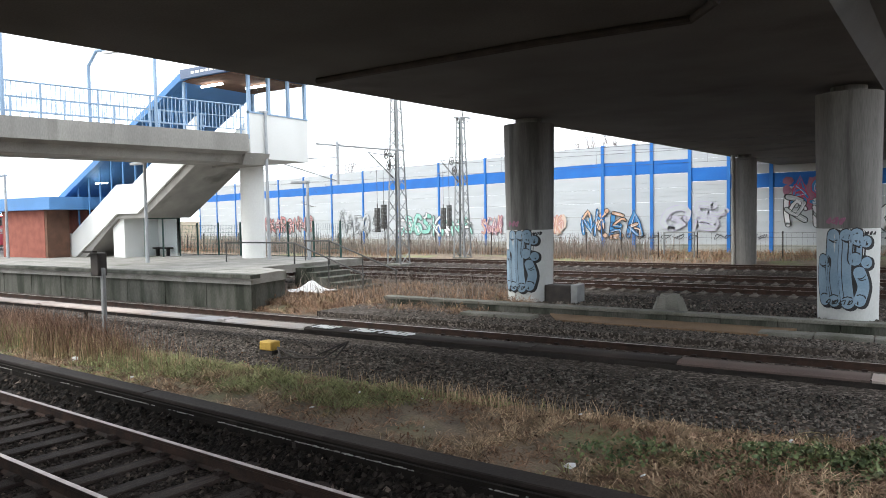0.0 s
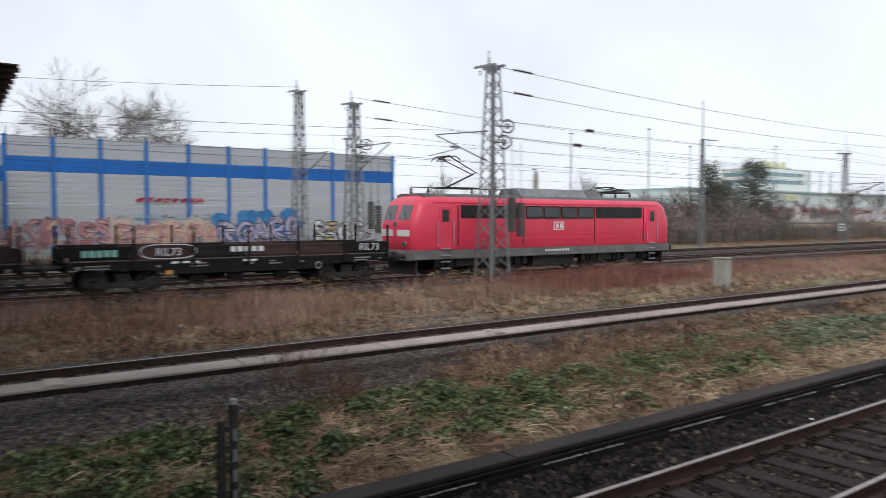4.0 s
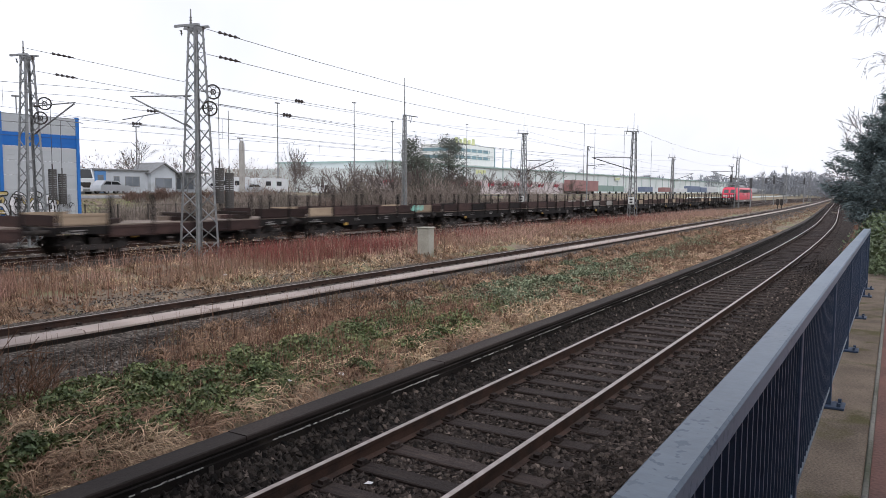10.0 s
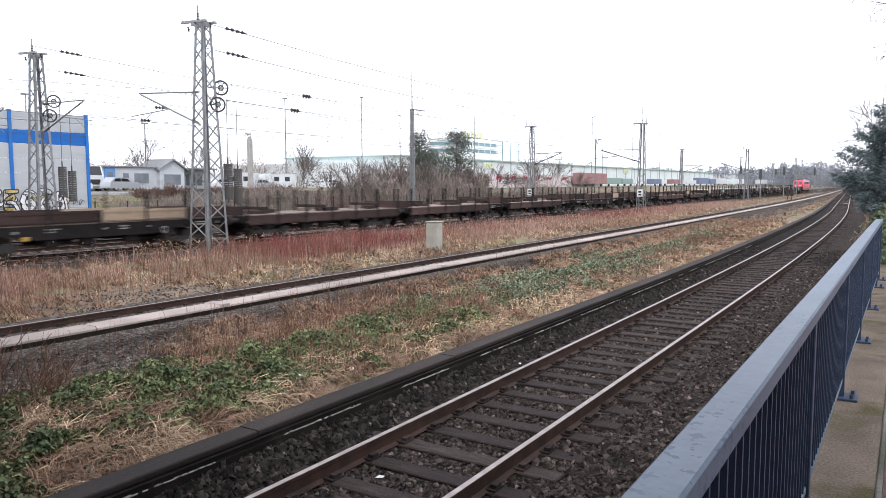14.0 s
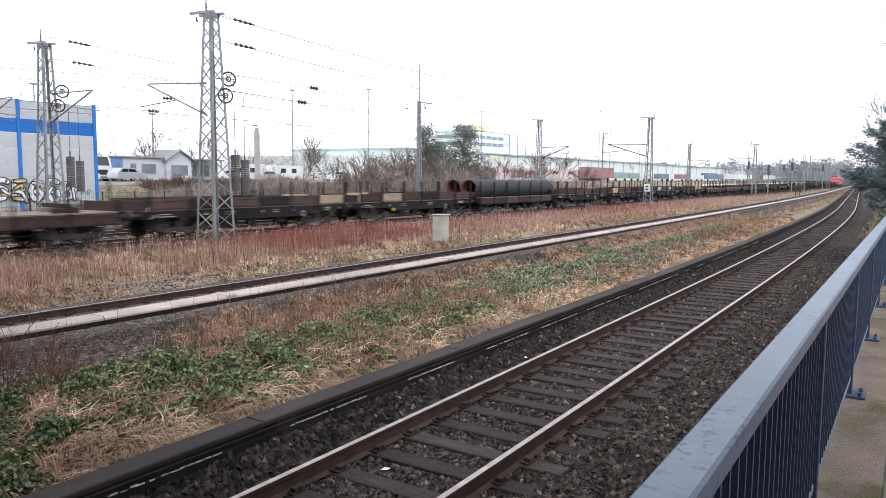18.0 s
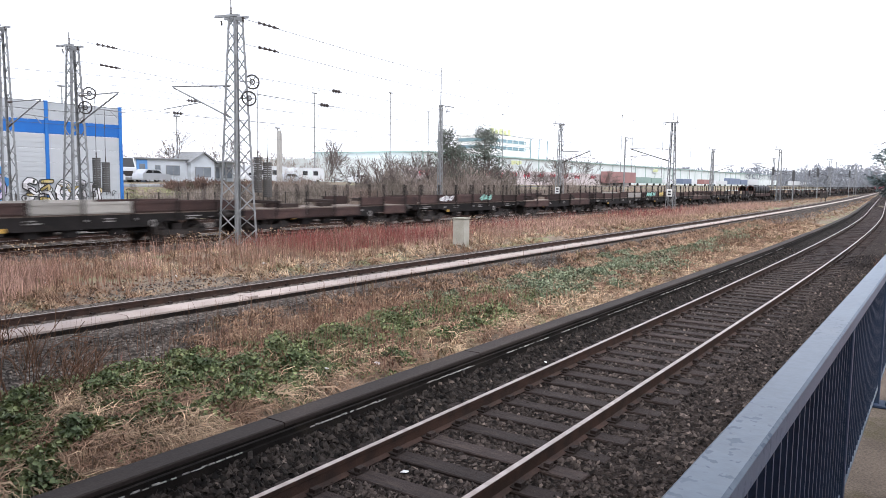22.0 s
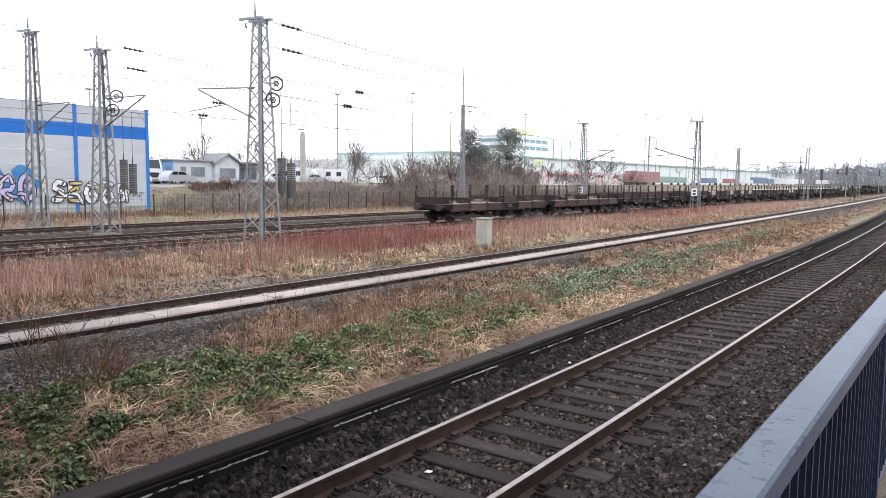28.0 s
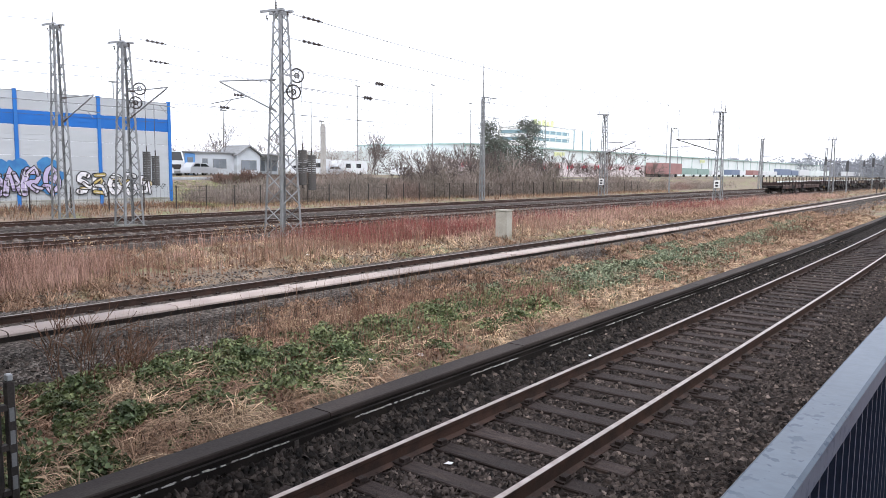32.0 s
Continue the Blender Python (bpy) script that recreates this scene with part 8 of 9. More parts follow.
    # single tall brown stems near the lattice mast
    x, y = 20 + rng.normal(0, 4.5, 420), rng.uniform(19.0, 24.5, 420)
    blades("weed_stems", "stalk", x, y, z_at(x, y) - 0.02, rng.uniform(0.7, 1.35, len(x)), 0.014, 0.25, "tall thin dark weed stems before the main line", "weeds")
    x, y = spread(2600, 9, 42, 26.0, 27.1, 1.0, 20)
    keep = drift(x, y, 0.4, 51.0) > 0.05
    x, y = x[keep], y[keep]
    leaves("seed_heads", "straw", np.stack([x, y, z_at(x, y) + rng.uniform(0.3, 0.85, len(x))], 1), 0.07, "pale withered seed heads beside the main line", "weeds")
    x, y = rng.uniform(2, 70, 900), rng.uniform(26.0, 27.3, 900)
    keep = drift(x, y, 0.35, 52.0) > -0.02
    x, y = tufts(0, x[keep], y[keep], 5, 0.14)
    hgt = rng.uniform(0.3, 1.0, len(x))
    blades("weed_stems", "stalk", x, y, z_at(x, y) - 0.02, hgt, 0.012, 0.5, "dark frizzy weeds beside the main line track", "weeds", 0.2)
    k = np.repeat(np.arange(len(x)), 4)
    top = np.stack([x[k], y[k], z_at(x, y)[k] + hgt[k] * rng.uniform(0.4, 1.0, len(k))], 1) + rng.normal(0, 0.1, (len(k), 3))
    leaves("seed_heads", "seed_grey", top, 0.05, "grey withered seed heads beside the main line track", "weeds")
    # overgrown platform end
    x, y = spread(2000, -24, -13, 18.6, 27.0, 1.0, -19)
    hay("dry_grass", "straw_dark", x, y, 8, 0.5, 0.014, "withered grass over the platform end", 10, 0.8)
    x, y = spread(1500, -24, -14, 19.2, 26.6, 1.0, -19)
    blades("weed_stems", "hedge_twig", x, y, z_at(x, y), rng.uniform(0.4, 1.3, len(x)), 0.014, 0.6, "withered stalks over the platform end", "weeds")
    # foot of the barrier
    x, y = spread(15000, -100, 125, 45.6, 57.6, 1.1, 0)
    keep = drift(x, y, 0.1, 61.0) > -0.25
    x, y = tufts(0, x[keep], y[keep], 3, 0.3)
    blades("dry_grass", "straw_dark", x, y, z_at(x, y) - 0.02, rng.uniform(0.2, 0.6, len(x)), 0.03, 0.8, "rough dry grass along the foot of the barrier")
    x, y = spread(13000, -95, -14, 46.5, 56.5, 1.0, -50)
    keep = drift(x, y, 0.13, 71.0) > -0.15
    x, y = x[keep], y[keep]
    blades("scrub_stems", "hedge_twig", x, y, z_at(x, y), rng.uniform(0.7, 1.9, len(x)), 0.03, 0.35, "leafless brown scrub in front of the barrier", "scrub")
    x, y = spread(3500, 1, 34, 50.5, 57.3, 1.0, 15)
    blades("scrub_stems", "stalk", x, y, z_at(x, y), rng.uniform(0.2, 0.7, len(x)), 0.03, 0.4, "leafless brown scrub in front of the barrier", "scrub")


def build_bank_growth():
    """Withered growth along the outer side of the near track, past the railing."""
    x = rng.uniform(17, 78, 5200)
    y = np.array([near_line(a) for a in x]) - rng.uniform(2.3, 5.6, len(x))
    z = np.full(len(x), -0.22) + np.clip((np.array([near_line(a) for a in x]) - 3.5 - y) * 0.35, 0, 0.9)
    blades("weed_stems", "stalk_rust", x, y, z, rng.uniform(0.2, 0.7, len(x)), 0.02, 0.5, "withered brown growth beside the near track", "weeds", 0.3)
    k = rng.uniform(0, 1, len(x)) < 0.45
    leaves("leaf_litter", "litter_leaf", np.stack([x[k], y[k], z[k] + rng.uniform(0.02, 0.25, k.sum())], 1), 0.12, "dead brown leaves beside the near track", "leaves", 0.7)


def second_far(x):
    return 17.4 + np.where(x > 0, x * x / 9000, 0)


def sapling(loc, h, seed):
    rnd = random.Random(seed)
    root = thing("sapling", "thin leafless brown sapling in the brambles", "shrub", loc, "saplings on the verge")
    g = Geo()
    for k in range(5):
        grow(g, Vector((rnd.uniform(-0.1, 0.1), rnd.uniform(-0.1, 0.1), -0.1)), Vector((rnd.uniform(-0.35, 0.35), rnd.uniform(-0.35, 0.35), 1)).normalized(), h * rnd.uniform(0.24, 0.4), 0.012, 3, rnd, 2, 0, 0.42, None, 0.0045)
    part("shoot", g, "stalk", root)


def build_stones():
    """Loose crushed stone on the ballast nearest to the path."""
    x1, y1 = spread(70000, -18, 36, 1.2, 7.2, 1.6, 4)
    off = np.abs((x1 + 25) / 0.62 - np.round((x1 + 25) / 0.62)) * 0.62
    keep = (off > 0.15) | (np.abs(y1 - 4.77) > 1.12) | (rng.uniform(0, 1, len(x1)) < 0.06)
    x1, y1 = x1[keep], y1[keep]
    z1 = np.where(y1 > 6.72, -0.1 - (y1 - 6.72) * 0.53, np.interp(y1, (5.82, 6.07, 6.27, 6.6), (-0.195, -0.1, -0.035, -0.04)))
    y1 = y1 + near_bend(x1) + near_curve(x1)
    x2, y2 = spread(20000, -24, 28, 10.9, 13.4, 1.1, -3)
    z2 = np.minimum(-0.41 + (y2 - 11.2) * 0.192, -0.18)
    x3, y3 = spread(12000, -16, 26, 16.3, 18.8, 1.1, 4)
    z3 = np.maximum(-0.2 - np.clip(y3 - 17.0, 0, 1) * 0.3, z_at(x3, y3))
    z3 = np.where((x3 < -1.2) & (y3 > 17.3), np.maximum(z3, -0.09), z3)
    x4, y4 = spread(7000, -17.5, 0, 20.2, 25.7, 1.0, -9)
    z4 = np.full(len(x4), -0.14)
    x3, y3, z3 = np.concatenate([x3, x4]), np.concatenate([y3, y4]), np.concatenate([z3, z4])
    x, y, z = np.concatenate([x1, x2, x3]), np.concatenate([y1, y2, y3]), np.concatenate([z1, z2, z3])
    n1 = len(x1)
    s = rng.uniform(0.017, 0.036, len(x)) * np.where(np.arange(len(x)) > len(x) - 7000, 1.5, 1.0)
    s = s * np.where((np.arange(len(x)) < n1) & (y - near_bend(x) - near_curve(x) > 5.62), 1.3, 1.0)
    # four corners below, a slanting ridge above
    base = np.array([(1, 0.7, -0.5), (-1, 0.8, -0.5), (-0.9, -0.8, -0.5), (1, -0.7, -0.5), (0.5, 0.1, 0.75), (-0.5, -0.1, 0.75)])
    V = base[None] * s[:, None, None] * rng.uniform(0.55, 1.3, (len(x), 6, 3)) + rng.uniform(-0.4, 0.4, (len(x), 6, 3)) * s[:, None, None]
    a = rng.uniform(0, 6.28, len(x))
    c, w = np.cos(a)[:, None], np.sin(a)[:, None]
    V = np.stack([V[:, :, 0] * c - V[:, :, 1] * w, V[:, :, 0] * w + V[:, :, 1] * c, V[:, :, 2] * 0.85], 2)
    V += np.stack([x, y, z + s * 0.3], 1)[:, None, :]
    f = np.array([(0, 1, 5), (0, 5, 4), (2, 3, 4), (2, 4, 5), (1, 2, 5), (3, 0, 4)])
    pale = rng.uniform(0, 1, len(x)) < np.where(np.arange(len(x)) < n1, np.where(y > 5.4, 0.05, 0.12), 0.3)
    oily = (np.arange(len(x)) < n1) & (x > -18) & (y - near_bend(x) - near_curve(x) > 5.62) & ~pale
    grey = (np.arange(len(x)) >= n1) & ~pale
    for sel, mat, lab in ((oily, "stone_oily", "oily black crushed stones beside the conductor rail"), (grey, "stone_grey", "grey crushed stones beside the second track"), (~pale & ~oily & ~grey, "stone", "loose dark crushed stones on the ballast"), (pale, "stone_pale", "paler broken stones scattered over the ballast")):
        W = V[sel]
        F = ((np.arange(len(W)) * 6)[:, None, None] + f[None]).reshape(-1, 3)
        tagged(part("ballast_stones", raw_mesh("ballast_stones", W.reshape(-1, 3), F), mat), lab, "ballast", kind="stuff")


def grow(g, p, d, length, r, depth, rnd, split=3, droop=0.0, spread_=0.55, fine=None, least=0.008):
    """Recursive branching; limbs thicker than a finger go to g, the rest to fine."""
    steps = 3
    for i in range(steps):
        q = p + d * (length / steps)
        r1 = max(least, r * (0.88 if depth else 0.7))
        (g if r > 0.05 or fine is None else fine).cyl(p, q, r, r1, 6 if r > 0.06 else 3, False)
        p, r = q, r1
        d = (d + Vector((rnd.uniform(-1, 1), rnd.uniform(-1, 1), rnd.uniform(-1, 1) - droop)) * 0.17).normalized()
        if depth and i > 0:
            side = d.orthogonal().normalized()
            side.rotate(Matrix.Rotation(rnd.uniform(0, 6.28), 3, d))
            grow(g, p, (d + side * spread_ * rnd.uniform(0.8, 1.4)).normalized(), length * rnd.uniform(0.6, 0.85), max(least, r * 0.5), depth - 1, rnd, split, droop, spread_, fine, least)
    if depth:
        for k in range(split - 1):
            side = d.orthogonal().normalized()
            side.rotate(Matrix.Rotation(rnd.uniform(0, 6.28), 3, d))
            grow(g, p, (d + side * spread_ * rnd.uniform(0.6, 1.2)).normalized(), length * rnd.uniform(0.72, 0.92), max(least, r * 0.62), depth - 1, rnd, split, droop, spread_, fine, least)


def bare_tree(loc, h, seed, twig="twig", depth=4, lean=(0, 0, 1), label="leafless deciduous tree with fine grey-brown twigs", thick=0.02, spread_=0.55, group="bare trees", split=3, least=0.014):
    rnd = random.Random(seed)
    root = thing("bare_tree", label, "tree", loc, group)
    g, f = Geo(), Geo()
    grow(g, Vector((0, 0, -0.4)), Vector(lean).normalized(), h * 0.27, h * thick, depth, rnd, split, -0.1, spread_, f, least)
    part("trunk", g, "bark", root)
    if f.v:
        part("crown", f, twig, root)
    return root


def overhang():
    """A path-side tree whose outer twigs hang over the railing's end."""
    rnd = random.Random(4)
    root = thing("bare_tree", "leafless tree overhanging the footpath's end", "tree", (19.2, -3.7, 1.4), "bare trees")
    g, f = Geo(), Geo()
    g.cyl((0, 0, -0.3), (-0.3, 0.3, 3.2), 0.14, 0.09, 8, False)
    for tx, ty, tz in ((-7.0, 4.9, 4.25), (-7.3, 5.0, 4.45), (-6.8, 4.5, 3.45), (-6.5, 4.6, 3.65)):
        mid = Vector((tx * 0.55, ty * 0.5, tz * 0.9 + 0.3))
        g.cyl((-0.3, 0.3, 3.1), mid, 0.045, 0.014, 5, False)
        tip = Vector((tx, ty, tz))
        f.cyl(mid, tip, 0.012, 0.005, 4, False)
        for k in range(7):
            c = mid.lerp(tip, 0.7 + 0.3 * k / 6)
            d = (tip - mid).normalized() + Vector((rnd.uniform(-0.7, 0.4), rnd.uniform(-0.5, 0.5), rnd.uniform(-0.6, 0.5)))
            grow(f, c, d.normalized(), rnd.uniform(0.14, 0.3), 0.005, 2, rnd, 2, 0.3, 0.6, None, 0.0026)
    part("trunk", g, "bark", root)
    part("crown", f, "twig", root)


def hedge(x0, x1, y0, y1, h, n, seed, mat="hedge_twig", label="dense leafless thicket of grey-brown twigs", wide=1.3, thick=1.0):
    """Rounded bushes of short crossing twigs over upright stems."""
    r = np.random.default_rng(seed)
    cx, cy = r.uniform(x0, x1, n), r.uniform(y0, y1, n)
    k = np.repeat(np.arange(n), 120)
    m = len(k)
    tall = h * np.clip(0.8 + 0.75 * np.array([noise.noise((a * 0.22, seed, 0.5)) for a in cx]), 0.35, 1.4) * r.uniform(0.7, 1.1, n)
    z = np.array([ground_z(a, b) for a, b in zip(cx, cy)])[k]
    q, a = np.sqrt(r.uniform(0, 1, m)), r.uniform(0, 6.28, m)
    rad = (wide * r.uniform(0.6, 1.2, n))[k]
    up = tall[k] * np.sqrt(np.clip(1 - 0.75 * q * q, 0, 1)) * r.uniform(0.02, 1.0, m)
    bx, by = cx[k] + rad * q * np.cos(a), cy[k] + rad * q * np.sin(a)
    size = r.uniform(0.35, 0.95, m) * np.clip(h / 3, 0.5, 1.1)
    lean = r.normal(0, 0.55, m)
    tx, ty, tz = bx + size * lean * np.cos(a), by + size * lean * np.sin(a), size * r.uniform(0.3, 1.0, m)
    w = r.uniform(0.008, 0.026, m) * thick
    c = r.uniform(0, 6.28, m)
    ux, uy = np.cos(c) * w, np.sin(c) * w
    V = np.zeros((m, 3, 3))
    V[:, 0], V[:, 1] = np.stack([bx - ux, by - uy, z + up - 0.1], 1), np.stack([bx + ux, by + uy, z + up - 0.1 + w], 1)
    V[:, 2] = np.stack([tx, ty, z + up + tz], 1)
    F = (np.arange(m) * 3)[:, None] + np.array([[0, 1, 2]])
    ob = part("hedge", raw_mesh("hedge", V.reshape(-1, 3), F), mat)
    return tagged(ob, label, "hedge", kind="stuff")


def spruce(loc, h, rad, seed):
    rnd, r = random.Random(seed), np.random.default_rng(seed)
    root = thing("spruce", "dark blue-green spruce with drooping needle branches", "tree", loc)
    part("trunk", Geo().cyl((0, 0, -0.4), (0, 0, h), 0.2, 0.02, 10), "bark", root)
    limbs, P, D = Geo(), [], []
    z = 0.35
    while z < h - 0.2:
        reach = rad * min(1.0, 0.72 + (z - 0.35) / 4.0) * min(1.0, (h - z) / (h - 2.0)) ** 1.45 + 0.12
        for k in range(16):
            a = rnd.uniform(0, 6.28)
            L = reach * rnd.uniform(0.45, 1.03)
            tip = Vector((math.cos(a) * L, math.sin(a) * L, z + 0.12 * L + rnd.uniform(-0.4, 0.3)))
            mid = Vector((math.cos(a) * L * 0.5, math.sin(a) * L * 0.5, z - 0.06 * L + rnd.uniform(-0.15, 0.15)))
            limbs.cyl((0, 0, z), mid, 0.03, 0.02, 4, False)
            limbs.cyl(mid, tip, 0.02, 0.006, 4, False)
            for t in np.linspace(0.15, 1.0, int(5 + 8 * L)):
                c = Vector((0, 0, z)).lerp(mid, t * 2) if t < 0.5 else mid.lerp(tip, t * 2 - 1)
                for s in (-1, 0, 1):
                    ang = a + s * rnd.uniform(0.5, 1.0)
                    P.append(tuple(c))
                    D.append((math.cos(ang), math.sin(ang), rnd.uniform(-0.35, 0.15)))
        z += 0.2
    part("limb", limbs, "bark", root)
    P, D = np.array(P), np.array(D)
    k = np.repeat(np.arange(len(P)), 10)
    m = len(k)
    d = D[k] + r.normal(0, 0.5, (m, 3))
    d /= np.linalg.norm(d, axis=1)[:, None]
    s = np.cross(d, r.normal(0, 1, (m, 3)))
    s /= np.linalg.norm(s, axis=1)[:, None]
    L = r.uniform(0.07, 0.19, m)[:, None]
    c = P[k] + r.normal(0, 0.08, (m, 3))
    V = np.stack([c - s * 0.021, c + s * 0.021, c + d * L], 1)
    F = (np.arange(m) * 3)[:, None] + np.array([[0, 1, 2]])
    part("needles", raw_mesh("needles", V.reshape(-1, 3), F), "needle", root)


def pine(loc, h, rad, seed):
    rnd, r = random.Random(seed), np.random.default_rng(seed)
    root = thing("pine", "dark green pine with an open clumpy crown", "tree", loc, "pines by the hedge")
    g, P = Geo(), []
    g.cyl((0, 0, -0.4), (0.2, 0, h * 0.95), 0.16, 0.03, 8, False)
    for i in range(64):
        z = h * rnd.uniform(0.22, 1.0)
        a, L = rnd.uniform(0, 6.28), rad * rnd.uniform(0.4, 1.0) * (1.15 - 0.75 * z / h)
        tip = Vector((math.cos(a) * L, math.sin(a) * L, z + 0.35 * L))
        g.cyl((0.1, 0, z), tip, 0.045, 0.015, 4, False)
        for q in range(5):
            c = tip.lerp(Vector((0.1, 0, z)), rnd.uniform(0, 0.5)) + Vector((rnd.gauss(0, 0.4), rnd.gauss(0, 0.4), rnd.gauss(0, 0.22)))
            P.append(np.array(c) + r.normal(0, 0.32, (26, 3)))
    part("trunk", g, "bark", root)
    P = np.concatenate(P)
    leaves("needles", "pine", P, 0.17, "", parent=root, tag=False, flat=1.0)


def build_trees():
    spruce((29.5, -0.4, 0.9), 9.9, 3.3, 3)
    overhang()
    bare_tree((52, 2.3, -0.2), 9.4, 15, "twig", 5, (0, 0.2, 1), thick=0.013, spread_=0.66, least=0.015)
    bare_tree((60, -2.2, 0.3), 9.0, 5, "twig", 5, (0, 0, 1), thick=0.012, spread_=0.5, least=0.011)
    bare_tree((64, -3.0, 0.3), 9.6, 6, "twig", 5, thick=0.012, spread_=0.5, least=0.011)
    bare_tree((84, -2.0, 0.3), 10, 7, "twig", 4, thick=0.014, least=0.02)
    # beside the hedge
    for x, y, h, s, tw in ((57, 56, 8.2, 21, "birch_twig"), (65, 55, 7.4, 22, "twig"), (68, 57, 7.8, 23, "birch_twig"), (104, 51, 7.6, 24, "birch_twig"), (110, 52, 9.5, 25, "birch_twig"), (116, 53, 9.0, 26, "birch_twig"), (97, 53, 7.5, 27, "twig"), (62, 88, 8.5, 28, "twig"), (71, 90, 8.5, 29, "twig"), (104, 98, 7, 30, "twig"), (75, 55, 7.5, 41, "twig"), (87, 55, 7.0, 42, "twig"), (92, 54, 6.0, 43, "twig"), (125, 52, 6.5, 44, "twig"), (63, 53, 6.2, 45, "twig"), (66.5, 53.5, 6.6, 46, "twig"), (70, 54, 7.4, 47, "twig"), (72.5, 53, 7.0, 48, "twig"), (78, 53, 7.4, 49, "twig"), (85, 53.5, 7.2, 50, "twig"), (89.5, 53, 6.0, 52, "twig"), (60, 54, 5.6, 53, "twig"), (100, 52, 6.4, 54, "birch_twig")):
        bare_tree((x, y, ground_z(x, y)), h, s, "twig", 4, thick=0.013, spread_=0.5, least=0.018)
    # behind the barrier
    for x, y, h, s in ((5, 82, 13.5, 31), (24.5, 88, 12.5, 33), (-27, 66, 13.0, 34), (-30, 69, 12.5, 35), (-36, 72, 11.5, 36), (-66, 74, 12, 37), (-4, 76, 11.5, 38), (-8, 74, 11, 39)):
        bare_tree((x, y, ground_z(x, y)), h, s, "twig", 4, thick=0.013, spread_=0.45, least=0.022)
    bare_tree((16.5, 85, -0.3), 18.5, 32, "twig", 6, thick=0.012, spread_=0.66, least=0.016, label="broad leafless tree behind the noise barrier")
    pine((87.4, 54.5, 0), 9.6, 4.5, 41)
    pine((78.2, 54.5, 0), 9.0, 3.0, 42)
    pine((83.2, 56, 0), 6.8, 3.0, 43)
    hedge(36, 52, 56, 60, 2.0, 70, 51)
    hedge(50, 66, 52, 57, 3.6, 110, 52)
    hedge(60, 92, 51, 57, 5.0, 430, 53, thick=1.3)
    hedge(90, 122, 50, 56, 3.6, 220, 54)
    hedge(122, 170, 50, 56, 2.2, 160, 55)
    hedge(41, 58, 51, 53.5, 1.4, 50, 56, thick=1.6)
    hedge(40, 62, 53, 57, 2.3, 170, 57, thick=2.0)
    hedge(44, 62, 58, 65, 2.0, 90, 58, thick=2.0)
    hedge(37, 66, 52, 59, 2.5, 300, 59, thick=1.8)
    # brown growth between the near track and the path-side trees
    for x0, x1 in ((22, 34), (34, 50), (50, 72), (72, 100), (100, 135)):
        yc = near_line((x0 + x1) / 2)
        hedge(x0, x1, yc - 7.0, yc - 3.9, 0.9 if x0 < 30 else 1.5, int((x1 - x0) * 5), 90 + x0, "red_brown_twig", "low brown leafless growth beside the near track", 0.9, 1.4)
    # clipped hedge at the yard's edge, hazy trees behind the yard
    hedge(46, 67, 66.4, 68.2, 1.5, 170, 87, "red_brown_twig", "dense dark brown hedge along the yard's edge", 0.7, 1.6)
    hedge(62, 150, 122, 142, 8.5, 170, 88, "hedge_twig", "leafless trees behind the yard", 2.4, 3.0)
    # ivy and shrubs at the end of the railing
    P = []
    for cx, cy, cz, rx, ry, rz, n in ((16.5, 0.4, 1.7, 1.4, 0.8, 1.0, 2300), (17.5, 0.85, 0.9, 1.6, 0.6, 1.0, 3000), (19.8, 0.8, 1.1, 1.8, 0.7, 1.2, 2600), (15.2, 1.5, 0.55, 1.4, 0.45, 0.6, 1300), (23, 1.0, 0.8, 2.4, 0.9, 1.2, 1500), (14.6, -1.0, 1.7, 0.9, 0.9, 1.1, 1200)):
        v = rng.normal(0, 1, (n, 3))
        v /= np.linalg.norm(v, axis=1)[:, None]
        P.append(np.array([cx, cy, cz]) + v * np.array([rx, ry, rz]) * rng.uniform(0.6, 1.08, (n, 1)))
    P = np.concatenate(P)
    leaves("ivy_bush", "ivy", P[P[:, 2] > -0.2], 0.085, "glossy dark green ivy and shrubs at the railing's end", "bush", 1.0)


